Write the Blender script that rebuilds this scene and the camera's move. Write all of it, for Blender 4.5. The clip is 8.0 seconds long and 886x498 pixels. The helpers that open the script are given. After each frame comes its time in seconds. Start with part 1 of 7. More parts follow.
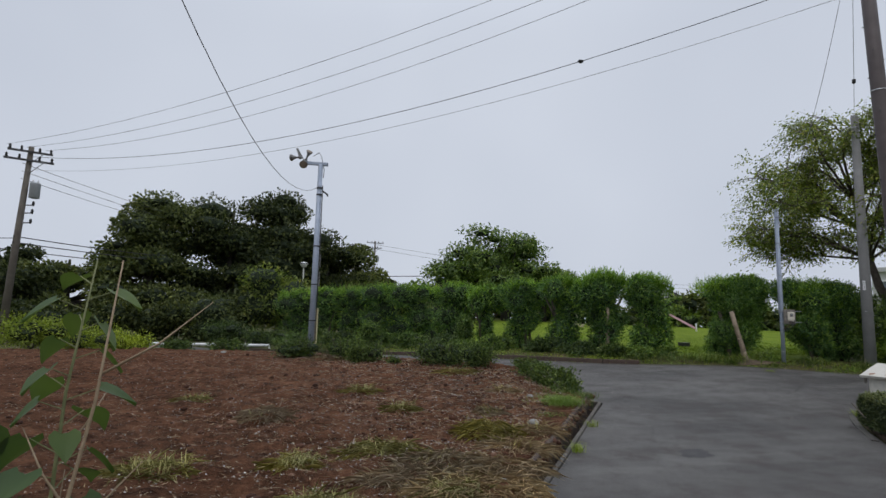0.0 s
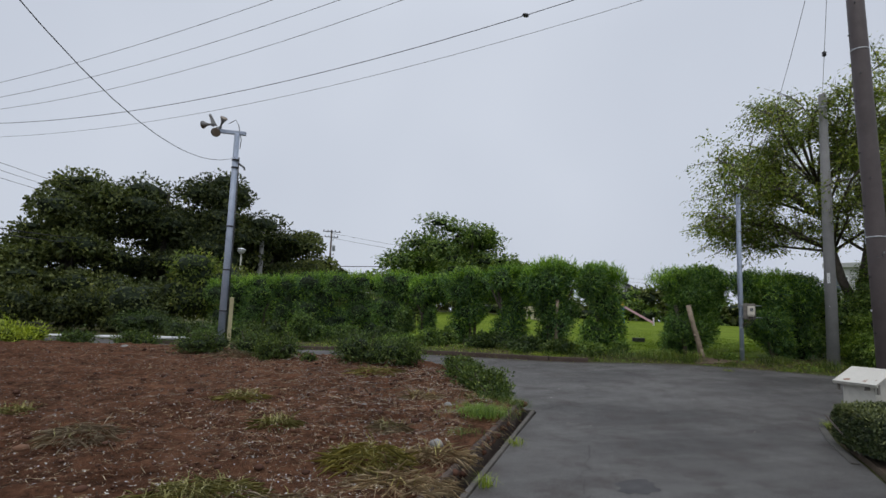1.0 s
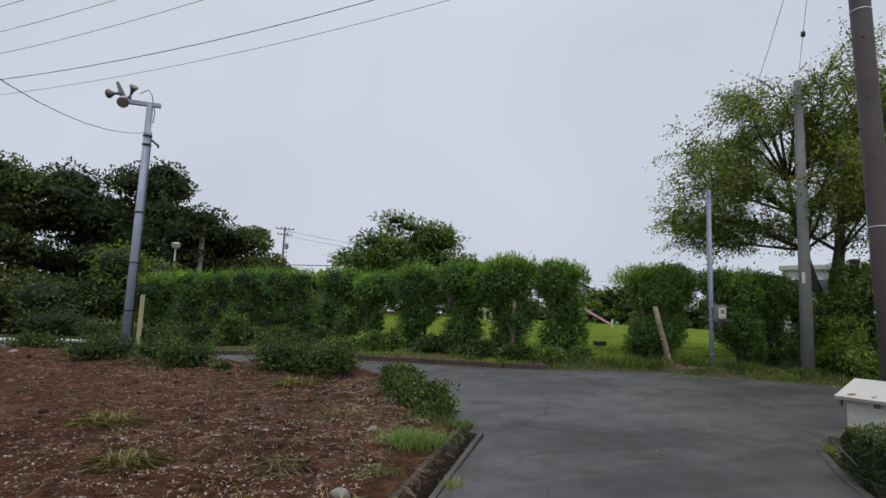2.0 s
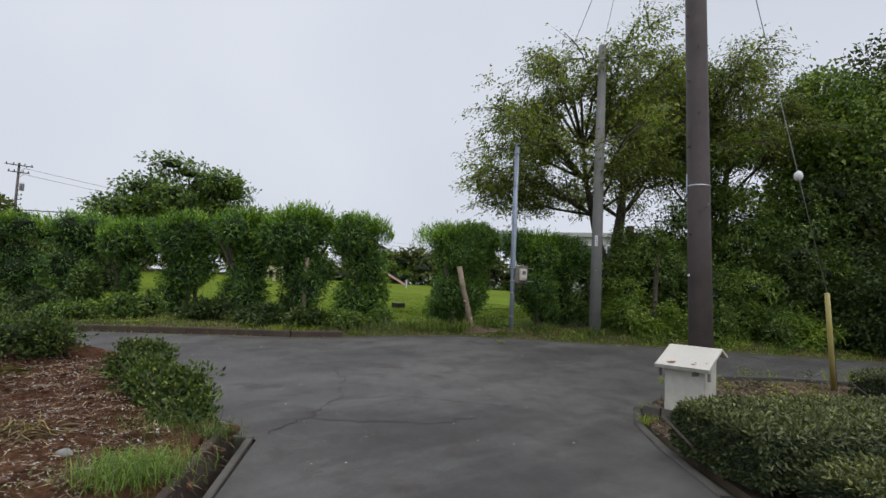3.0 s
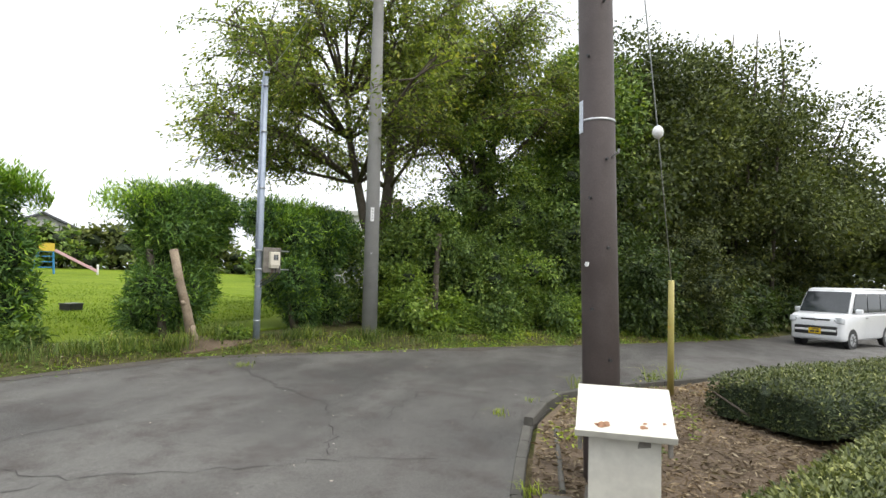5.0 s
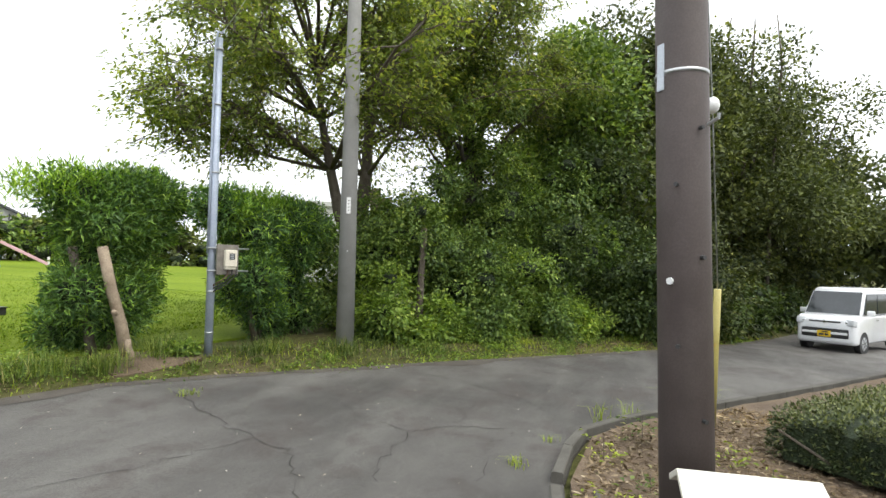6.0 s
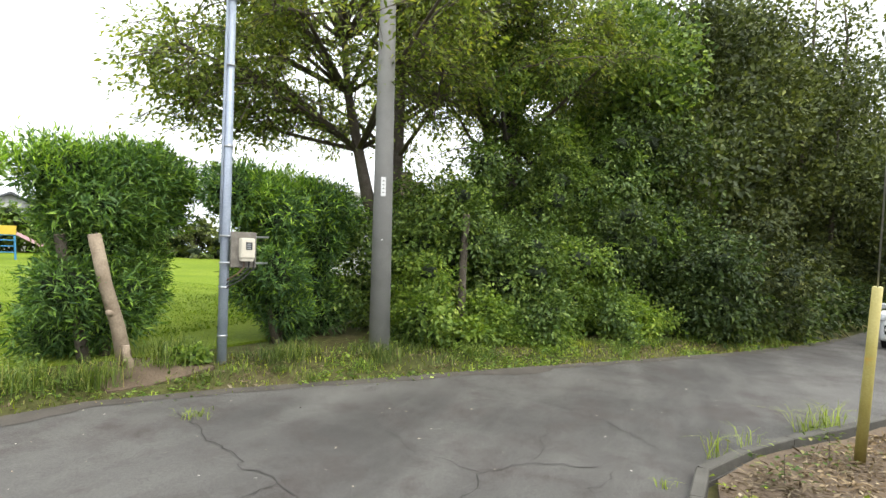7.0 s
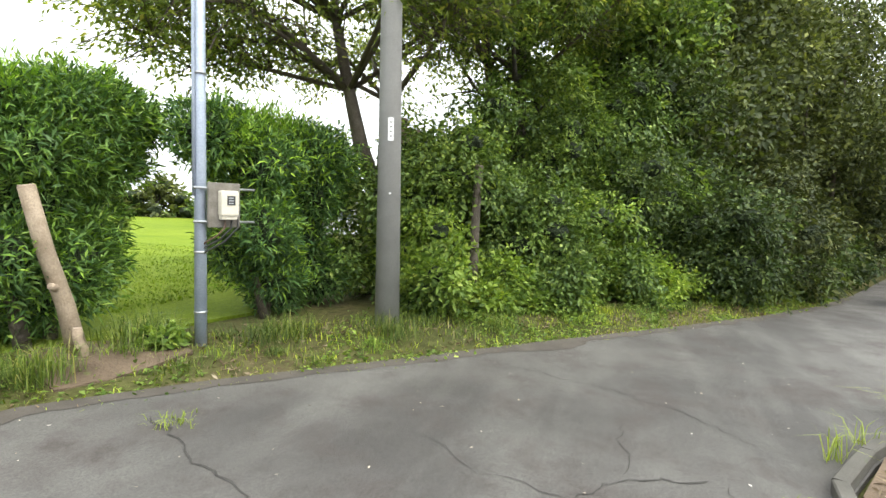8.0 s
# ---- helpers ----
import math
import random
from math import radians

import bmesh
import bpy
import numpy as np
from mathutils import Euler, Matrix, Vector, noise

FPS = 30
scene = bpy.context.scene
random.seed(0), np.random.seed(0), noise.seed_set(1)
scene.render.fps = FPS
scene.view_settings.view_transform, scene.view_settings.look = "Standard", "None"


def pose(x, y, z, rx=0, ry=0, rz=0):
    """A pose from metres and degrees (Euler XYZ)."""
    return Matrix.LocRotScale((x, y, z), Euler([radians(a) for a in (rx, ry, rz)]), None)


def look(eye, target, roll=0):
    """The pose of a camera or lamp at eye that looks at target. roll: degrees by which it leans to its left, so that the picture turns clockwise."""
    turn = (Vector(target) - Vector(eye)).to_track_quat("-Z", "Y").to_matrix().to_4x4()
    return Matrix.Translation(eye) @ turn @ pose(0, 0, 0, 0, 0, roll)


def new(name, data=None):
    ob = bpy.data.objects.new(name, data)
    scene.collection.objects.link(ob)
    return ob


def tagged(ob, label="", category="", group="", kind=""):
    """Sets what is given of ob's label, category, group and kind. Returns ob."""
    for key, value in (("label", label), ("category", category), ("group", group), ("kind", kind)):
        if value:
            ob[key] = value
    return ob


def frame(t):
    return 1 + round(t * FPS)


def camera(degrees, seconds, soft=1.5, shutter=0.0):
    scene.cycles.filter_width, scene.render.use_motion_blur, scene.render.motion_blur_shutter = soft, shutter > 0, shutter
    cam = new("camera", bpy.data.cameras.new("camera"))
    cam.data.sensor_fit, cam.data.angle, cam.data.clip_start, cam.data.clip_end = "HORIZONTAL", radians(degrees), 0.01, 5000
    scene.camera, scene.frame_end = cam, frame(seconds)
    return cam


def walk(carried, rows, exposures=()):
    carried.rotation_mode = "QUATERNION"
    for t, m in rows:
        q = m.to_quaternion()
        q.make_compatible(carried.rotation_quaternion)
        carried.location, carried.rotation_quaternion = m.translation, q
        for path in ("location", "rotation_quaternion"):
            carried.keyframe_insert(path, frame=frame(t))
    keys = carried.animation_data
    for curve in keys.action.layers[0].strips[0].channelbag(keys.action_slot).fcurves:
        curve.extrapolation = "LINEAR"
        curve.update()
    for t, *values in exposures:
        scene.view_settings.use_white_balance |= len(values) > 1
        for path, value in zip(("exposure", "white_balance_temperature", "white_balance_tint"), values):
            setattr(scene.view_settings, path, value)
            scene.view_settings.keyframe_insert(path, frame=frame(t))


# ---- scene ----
cam = camera(77.3, 8.0, 1.5)
PATH = [
    (0, (-0.186, -0.239, 1.819), (0.145, 1.717, 2.074), 1.7),
    (0.5, (0.638, 0.723, 1.822), (0.903, 2.689, 2.074), 1.8),
    (1, (1.283, 1.672, 1.846), (1.734, 3.607, 2.078), 2.2),
    (1.2, (1.483, 1.997, 1.865), (1.991, 3.918, 2.097), 2.3),
    (2.5, (2.673, 4.456, 1.86), (3.404, 6.302, 2.097), 2.7),
    (3, (3.175, 5.458, 1.869), (4.41, 7.026, 2.001), 2.7),
    (3.5, (3.687, 6.387, 1.901), (5.25, 7.632, 1.988), 2.2),
    (4, (4.363, 7.281, 2.027), (6.071, 8.319, 2.108), 1.7),
    (4.5, (5.162, 8.084, 2.139), (6.948, 8.98, 2.224), 1.5),
    (5, (5.915, 8.748, 2.066), (7.741, 9.559, 2.159), 1.3),
    (5.2, (6.199, 8.985, 2.066), (8.036, 9.77, 2.171), 1.6),
    (6.3, (7.68, 9.942, 2.283), (9.553, 10.641, 2.336), 1.3),
    (6.5, (7.925, 10.162, 2.26), (9.801, 10.852, 2.313), 1.3),
    (7, (8.473, 10.702, 2.215), (10.317, 11.476, 2.251), 1.4),
    (7.5, (9.02, 11.218, 2.189), (10.881, 11.95, 2.142), 1.1),
    (8, (9.457, 11.848, 2.19), (11.341, 12.511, 2.077), 1.2),
]
EXPOSURES = [(0, -0.03, 6500, 10), (2.4, 0.0, 6500, 10), (2.8, 0.08, 6600, 10), (3.0, 0.18, 6700, 10), (3.3, 0.6, 6900, 9), (3.6, 0.9, 7000, 8), (4.0, 1.1, 7100, 8), (5.0, 1.25, 7150, 7), (6.5, 1.55, 7200, 6), (7.0, 1.7, 7200, 6), (8, 2.0, 7250, 5)]
walk(cam, [(t, look(eye, target, roll)) for t, eye, target, roll in PATH], EXPOSURES)

# ---- world, sun ----
world = bpy.data.worlds.new("overcast")
scene.world = world
world.use_nodes = True
wn = world.node_tree
wn.nodes.clear()
SUN_EL, SUN_ROT = radians(58), radians(200)
w_sky = wn.nodes.new("ShaderNodeTexSky")
w_sky.sky_type = "NISHITA"
w_sky.sun_disc = False
w_sky.sun_elevation, w_sky.sun_rotation = SUN_EL, SUN_ROT
w_sky.dust_density = 6.0
w_scale = wn.nodes.new("ShaderNodeVectorMath")
w_scale.operation = "SCALE"
w_scale.inputs[3].default_value = 0.05
wn.links.new(w_sky.outputs[0], w_scale.inputs[0])
w_tc = wn.nodes.new("ShaderNodeTexCoord")
w_noise = wn.nodes.new("ShaderNodeTexNoise")
w_noise.inputs["Scale"].default_value = 1.4
w_noise.inputs["Detail"].default_value = 3
wn.links.new(w_tc.outputs["Generated"], w_noise.inputs["Vector"])
w_ramp = wn.nodes.new("ShaderNodeValToRGB")
w_ramp.color_ramp.elements[0].position, w_ramp.color_ramp.elements[1].position = 0.3, 0.75
w_ramp.color_ramp.elements[0].color = (0.555, 0.605, 0.705, 1)
w_ramp.color_ramp.elements[1].color = (0.675, 0.725, 0.82, 1)
wn.links.new(w_noise.outputs[0], w_ramp.inputs[0])
w_mix = wn.nodes.new("ShaderNodeMixRGB")
w_mix.inputs[0].default_value = 0.93
wn.links.new(w_scale.outputs[0], w_mix.inputs[1])
wn.links.new(w_ramp.outputs[0], w_mix.inputs[2])
w_bg = wn.nodes.new("ShaderNodeBackground")
w_bg.inputs[1].default_value = 1.0
w_out = wn.nodes.new("ShaderNodeOutputWorld")
# an overcast sky is brighter overhead than round the horizon
w_sep = wn.nodes.new("ShaderNodeSeparateXYZ")
wn.links.new(w_tc.outputs["Generated"], w_sep.inputs[0])
w_up = wn.nodes.new("ShaderNodeMapRange")
w_up.interpolation_type = "SMOOTHSTEP"
w_up.inputs["From Min"].default_value, w_up.inputs["From Max"].default_value = 0.45, 1.0
w_up.inputs["To Min"].default_value, w_up.inputs["To Max"].default_value = 1.0, 2.0
wn.links.new(w_sep.outputs[2], w_up.inputs["Value"])
w_over = wn.nodes.new("ShaderNodeVectorMath")
w_over.operation = "SCALE"
wn.links.new(w_mix.outputs[0], w_over.inputs[0])
wn.links.new(w_up.outputs[0], w_over.inputs[3])
wn.links.new(w_over.outputs[0], w_bg.inputs[0])
wn.links.new(w_bg.outputs[0], w_out.inputs[0])

sun = new("sun", bpy.data.lights.new("sun", "SUN"))
sun.data.energy, sun.data.angle, sun.data.color = 0.6, radians(30), (1.0, 0.97, 0.92)
sun.matrix_world = look((0, 0, 40), (40 * math.sin(SUN_ROT) * -math.cos(SUN_EL), 40 * math.cos(SUN_ROT) * -math.cos(SUN_EL), 40 - 40 * math.sin(SUN_EL)))


# ---- materials ----
def nodes_of(name):
    m = bpy.data.materials.new(name)
    m.use_nodes = True
    nt = m.node_tree
    return m, nt, nt.nodes["Principled BSDF"]


def noise_node(nt, vec, scale, detail=5, rough=0.6):
    n = nt.nodes.new("ShaderNodeTexNoise")
    n.inputs["Scale"].default_value, n.inputs["Detail"].default_value, n.inputs["Roughness"].default_value = scale, detail, rough
    nt.links.new(vec, n.inputs["Vector"])
    return n


def ramp_node(nt, fac, stops):
    r = nt.nodes.new("ShaderNodeValToRGB")
    els = r.color_ramp.elements
    els[0].position, els[0].color = stops[0][0], (*stops[0][1], 1)
    els[1].position, els[1].color = stops[-1][0], (*stops[-1][1], 1)
    for p, c in stops[1:-1]:
        e = els.new(p)
        e.color = (*c, 1)
    nt.links.new(fac, r.inputs[0])
    return r


def mixed(nt, fac, a, b, blend="MIX"):
    n = nt.nodes.new("ShaderNodeMixRGB")
    n.blend_type = blend
    for s, v in ((n.inputs[0], fac), (n.inputs[1], a), (n.inputs[2], b)):
        if isinstance(v, (int, float)):
            s.default_value = v
        elif isinstance(v, tuple):
            s.default_value = (*v, 1)
        else:
            nt.links.new(v, s)
    return n


def bump_to(nt, bsdf, height, strength, distance):
    b = nt.nodes.new("ShaderNodeBump")
    b.inputs["Strength"].default_value, b.inputs["Distance"].default_value = strength, distance
    nt.links.new(height, b.inputs["Height"])
    nt.links.new(b.outputs[0], bsdf.inputs["Normal"])


def plain(name, a, b, scale=4.0, fine=60.0, rough=0.7, metal=0.0, bump=0.25, dist=0.01, stain=None, stain_at=0.62, coat=0.0):
    """Two-tone surface with a coarse and a fine variation, and stains of a third colour."""
    m, nt, p = nodes_of(name)
    tc = nt.nodes.new("ShaderNodeTexCoord").outputs["Object"]
    n1, n2 = noise_node(nt, tc, scale), noise_node(nt, tc, fine, 3)
    col = ramp_node(nt, n1.outputs[0], [(0.32, a), (0.68, b)]).outputs[0]
    dark = tuple(v * 0.7 for v in a)
    grain = ramp_node(nt, n2.outputs[0], [(0.38, (1, 1, 1)), (0.62, (0, 0, 0))]).outputs[0]
    gm = nt.nodes.new("ShaderNodeMath")
    gm.operation = "MULTIPLY"
    gm.inputs[1].default_value = 0.35
    nt.links.new(grain, gm.inputs[0])
    col = mixed(nt, gm.outputs[0], col, dark).outputs[0]
    if stain:
        n3 = noise_node(nt, tc, scale * 1.7, 8, 0.7)
        f = ramp_node(nt, n3.outputs[0], [(stain_at, (0, 0, 0)), (stain_at + 0.08, (1, 1, 1))]).outputs[0]
        col = mixed(nt, f, col, stain).outputs[0]
    nt.links.new(col, p.inputs["Base Color"])
    p.inputs["Roughness"].default_value, p.inputs["Metallic"].default_value = rough, metal
    p.inputs["Coat Weight"].default_value = coat
    bump_to(nt, p, n2.outputs[0], bump, dist)
    return m


def leafy(name, dark, mid, light, tip=None, rough=0.5, trans=0.28, scale=0.6):
    """Leaves: each its own shade, with drifts of tone through the crown."""
    m, nt, p = nodes_of(name)
    geo = nt.nodes.new("ShaderNodeNewGeometry")
    stops = [(0.0, dark), (0.55, mid), (0.92, light)]
    stops.append((1.0, tip or light))
    c1 = ramp_node(nt, geo.outputs["Random Per Island"], stops).outputs[0]
    n = noise_node(nt, geo.outputs["Position"], scale, 3)
    drift = ramp_node(nt, n.outputs[0], [(0.3, (0.66, 0.68, 0.68)), (0.5, (0.97, 0.97, 0.97)), (0.7, (1.3, 1.24, 1.05))]).outputs[0]
    own = nt.nodes.new("ShaderNodeObjectInfo")
    each = ramp_node(nt, own.outputs["Random"], [(0.0, (0.84, 0.86, 0.9)), (0.5, (1.0, 1.0, 1.0)), (1.0, (1.18, 1.12, 0.96))]).outputs[0]
    col = mixed(nt, 1.0, c1, drift, "MULTIPLY").outputs[0]
    col = mixed(nt, 1.0, col, each, "MULTIPLY").outputs[0]
    nt.links.new(col, p.inputs["Base Color"])
    p.inputs["Roughness"].default_value = rough
    p.inputs["Specular IOR Level"].default_value = 0.22
    tr = nt.nodes.new("ShaderNodeBsdfTranslucent")
    warm = mixed(nt, 1.0, col, (1.5, 1.55, 0.6), "MULTIPLY").outputs[0]
    nt.links.new(warm, tr.inputs["Color"])
    ms = nt.nodes.new("ShaderNodeMixShader")
    ms.inputs[0].default_value = trans
    nt.links.new(p.outputs[0], ms.inputs[1])
    nt.links.new(tr.outputs[0], ms.inputs[2])
    nt.links.new(ms.outputs[0], nt.nodes["Material Output"].inputs["Surface"])
    return m


def asphalt_material():
    m, nt, p = nodes_of("asphalt")
    pos = nt.nodes.new("ShaderNodeNewGeometry").outputs["Position"]
    big = noise_node(nt, pos, 0.35, 4)
    mid = noise_node(nt, pos, 1.6, 7, 0.65)
    fine = noise_node(nt, pos, 55, 5, 0.8)
    stretch = nt.nodes.new("ShaderNodeMapping")
    stretch.inputs["Rotation"].default_value = (0, 0, radians(62))
    stretch.inputs["Scale"].default_value = (0.35, 1.6, 1)
    nt.links.new(pos, stretch.inputs["Vector"])
    streak = noise_node(nt, stretch.outputs[0], 0.9, 5)
    c = ramp_node(nt, big.outputs[0], [(0.36, (0.049, 0.045, 0.042)), (0.64, (0.096, 0.090, 0.084))]).outputs[0]
    f = ramp_node(nt, streak.outputs[0], [(0.46, (0, 0, 0)), (0.70, (0.6, 0.6, 0.6))]).outputs[0]
    c = mixed(nt, f, c, (0.140, 0.135, 0.125)).outputs[0]
    f = ramp_node(nt, mid.outputs[0], [(0.50, (0, 0, 0)), (0.68, (0.8, 0.8, 0.8))]).outputs[0]
    c = mixed(nt, f, c, (0.055, 0.045, 0.041)).outputs[0]
    f = ramp_node(nt, fine.outputs[0], [(0.36, (0.66, 0.66, 0.66)), (0.66, (1.32, 1.31, 1.29))]).outputs[0]
    c = mixed(nt, 1.0, c, f, "MULTIPLY").outputs[0]
    nt.links.new(c, p.inputs["Base Color"])
    r = ramp_node(nt, mid.outputs[0], [(0.3, (0.62, 0.62, 0.62)), (0.7, (0.85, 0.85, 0.85))]).outputs[0]
    nt.links.new(r, p.inputs["Roughness"])
    bump_to(nt, p, fine.outputs[0], 0.8, 0.012)
    return m


def soil_material():
    m, nt, p = nodes_of("tilled_soil")
    pos = nt.nodes.new("ShaderNodeNewGeometry").outputs["Position"]
    n1, n2, n3 = noise_node(nt, pos, 0.7, 6), noise_node(nt, pos, 3.2, 11, 0.86), noise_node(nt, pos, 30, 5, 0.75)
    c = ramp_node(nt, n1.outputs[0], [(0.3, (0.126, 0.058, 0.033)), (0.7, (0.215, 0.112, 0.070))]).outputs[0]
    f = ramp_node(nt, n2.outputs[0], [(0.38, (0.3, 0.3, 0.3)), (0.62, (1.85, 1.75, 1.6))]).outputs[0]
    c = mixed(nt, 1.0, c, f, "MULTIPLY").outputs[0]
    f = ramp_node(nt, n3.outputs[0], [(0.56, (0, 0, 0)), (0.68, (0.7, 0.7, 0.7))]).outputs[0]
    c = mixed(nt, f, c, (0.22, 0.14, 0.09)).outputs[0]
    nt.links.new(c, p.inputs["Base Color"])
    p.inputs["Specular IOR Level"].default_value = 0.06
    p.inputs["Roughness"].default_value = 0.95
    bump_to(nt, p, n2.outputs[0], 1.0, 0.3)
    return m


def ground_material():
    m, nt, p = nodes_of("weedy_ground")
    pos = nt.nodes.new("ShaderNodeNewGeometry").outputs["Position"]
    n1, n2 = noise_node(nt, pos, 0.5, 6), noise_node(nt, pos, 9, 6, 0.7)
    c = ramp_node(nt, n1.outputs[0], [(0.3, (0.055, 0.062, 0.024)), (0.52, (0.080, 0.082, 0.032)), (0.7, (0.125, 0.095, 0.062))]).outputs[0]
    f = ramp_node(nt, n2.outputs[0], [(0.3, (0.5, 0.5, 0.5)), (0.7, (1.4, 1.4, 1.3))]).outputs[0]
    c = mixed(nt, 1.0, c, f, "MULTIPLY").outputs[0]
    nt.links.new(c, p.inputs["Base Color"])
    p.inputs["Specular IOR Level"].default_value = 0.06
    p.inputs["Roughness"].default_value = 0.95
    bump_to(nt, p, n2.outputs[0], 0.8, 0.04)
    return m


def lawn_material():
    m, nt, p = nodes_of("lawn_grass")
    pos = nt.nodes.new("ShaderNodeNewGeometry").outputs["Position"]
    n1, n2 = noise_node(nt, pos, 0.3, 5), noise_node(nt, pos, 14, 6, 0.75)
    c = ramp_node(nt, n1.outputs[0], [(0.3, (0.108, 0.160, 0.014)), (0.7, (0.165, 0.215, 0.024))]).outputs[0]
    f = ramp_node(nt, n2.outputs[0], [(0.3, (0.65, 0.68, 0.6)), (0.7, (1.25, 1.25, 1.2))]).outputs[0]
    c = mixed(nt, 1.0, c, f, "MULTIPLY").outputs[0]
    nt.links.new(c, p.inputs["Base Color"])
    p.inputs["Specular IOR Level"].default_value = 0.06
    p.inputs["Roughness"].default_value = 0.9
    bump_to(nt, p, n2.outputs[0], 0.7, 0.04)
    return m


ASPHALT, SOIL, GROUND, LAWN = asphalt_material(), soil_material(), ground_material(), lawn_material()
LITTER = plain("dry_litter_soil", (0.085, 0.058, 0.038), (0.160, 0.115, 0.076), 2.4, 30, 0.95, bump=0.8, dist=0.03, stain=(0.09, 0.1, 0.03))
STRAW = leafy("dry_straw", (0.28, 0.20, 0.13), (0.46, 0.36, 0.25), (0.62, 0.52, 0.38), rough=0.8, trans=0.04)
DEAD_LEAF = leafy("dead_leaves", (0.075, 0.052, 0.034), (0.15, 0.11, 0.075), (0.27, 0.215, 0.155), (0.4, 0.34, 0.26), rough=0.85, trans=0.08)
CHIP = leafy("pale_chips", (0.30, 0.25, 0.20), (0.45, 0.40, 0.35), (0.68, 0.64, 0.6), rough=0.85, trans=0.0)
CLOD = leafy("soil_clods", (0.060, 0.026, 0.016), (0.115, 0.056, 0.036), (0.18, 0.10, 0.066), rough=0.95, trans=0.0)
CONCRETE = plain("weathered_concrete", (0.22, 0.21, 0.19), (0.33, 0.32, 0.30), 3, 70, 0.9, stain=(0.10, 0.10, 0.085), bump=0.4)
KERB = plain("dark_weathered_kerb", (0.060, 0.055, 0.047), (0.105, 0.098, 0.085), 3, 60, 0.92, stain=(0.07, 0.075, 0.05), bump=0.5)
CONCRETE_DARK = plain("damp_concrete", (0.085, 0.075, 0.065), (0.15, 0.135, 0.115), 4, 60, 0.9, stain=(0.05, 0.055, 0.03), bump=0.5)
BANK = plain("earth_stained_wall", (0.055, 0.036, 0.028), (0.11, 0.078, 0.058), 3, 40, 0.95, stain=(0.05, 0.06, 0.025), bump=0.7, dist=0.03)
POLE_GREY = plain("grey_concrete_pole", (0.235, 0.23, 0.225), (0.30, 0.295, 0.285), 2.5, 90, 0.8, bump=0.15, stain=(0.18, 0.18, 0.165), stain_at=0.66)
POLE_BROWN = plain("brown_painted_pole", (0.073, 0.056, 0.054), (0.110, 0.088, 0.085), 2.2, 80, 0.6, bump=0.12, stain=(0.17, 0.16, 0.15), stain_at=0.68)
POLE_OLD = plain("old_dark_pole", (0.10, 0.085, 0.07), (0.16, 0.14, 0.115), 2, 60, 0.85)
GALV = plain("blue_grey_galvanised", (0.31, 0.36, 0.45), (0.41, 0.46, 0.55), 3, 50, 0.5, 0.25, bump=0.08, stain=(0.2, 0.17, 0.15), stain_at=0.7)
STEEL = plain("dull_steel", (0.38, 0.39, 0.40), (0.5, 0.51, 0.52), 6, 60, 0.4, 0.8, bump=0.05)
BLACK = plain("black_rubber", (0.018, 0.018, 0.019), (0.03, 0.03, 0.031), 6, 80, 0.6, bump=0.05)
DARK_STEEL = plain("dark_steel", (0.05, 0.05, 0.052), (0.09, 0.09, 0.092), 6, 60, 0.5, 0.5, bump=0.1)
CREAM = plain("cream_painted_wood", (0.56, 0.535, 0.47), (0.62, 0.60, 0.53), 2.5, 9, 0.6, bump=0.06, stain=(0.52, 0.46, 0.38), stain_at=0.68)
CREAM_ROOF = plain("cream_painted_roof", (0.56, 0.53, 0.46), (0.64, 0.61, 0.54), 2, 60, 0.55, bump=0.1, stain=(0.60, 0.53, 0.44), stain_at=0.7)
RUST = plain("rust", (0.24, 0.12, 0.065), (0.36, 0.2, 0.12), 20, 90, 0.9)
GREY_BOARD = plain("weathered_board", (0.15, 0.135, 0.115), (0.27, 0.25, 0.22), 9, 70, 0.9, bump=0.4)
BEIGE = plain("beige_plastic", (0.62, 0.57, 0.47), (0.68, 0.63, 0.53), 4, 60, 0.45, bump=0.03)
WHITE = plain("white_enamel", (0.72, 0.72, 0.72), (0.8, 0.8, 0.8), 4, 60, 0.5, bump=0.05, stain=(0.5, 0.48, 0.45), stain_at=0.72)
YELLOW = plain("faded_yellow_plastic", (0.34, 0.28, 0.07), (0.46, 0.40, 0.15), 1.2, 60, 0.5, bump=0.05, stain=(0.50, 0.26, 0.03), stain_at=0.6)
BARK = plain("grey_brown_bark", (0.075, 0.06, 0.047), (0.15, 0.125, 0.10), 6, 40, 0.95, bump=0.9, dist=0.02, stain=(0.16, 0.17, 0.13))
BARK_DARK = plain("dark_bark", (0.032, 0.027, 0.022), (0.065, 0.055, 0.045), 6, 40, 0.95, bump=0.9, dist=0.02)
CUT_WOOD = plain("pale_cut_wood", (0.22, 0.165, 0.115), (0.36, 0.285, 0.21), 7, 50, 0.9, bump=0.6, dist=0.012, stain=(0.14, 0.11, 0.08))
# dense inner twigs, near-black green so that inner shade is in the colour
INNER = plain("inner_twigs_and_shade", (0.010, 0.019, 0.007), (0.026, 0.042, 0.014), 5, 26, 0.95, bump=0.9, dist=0.05)
TAR = plain("crack_dirt", (0.030, 0.028, 0.026), (0.06, 0.055, 0.05), 14, 90, 0.95)
PATCH = plain("worn_pale_asphalt", (0.15, 0.145, 0.138), (0.20, 0.195, 0.185), 3, 90, 0.9, bump=0.4)
WASHED = plain("washed_soil", (0.055, 0.046, 0.038), (0.095, 0.082, 0.068), 3, 60, 0.95, bump=0.5)
PATCH_DARK = plain("dark_patch_asphalt", (0.045, 0.043, 0.043), (0.07, 0.067, 0.066), 5, 90, 0.85, bump=0.4)

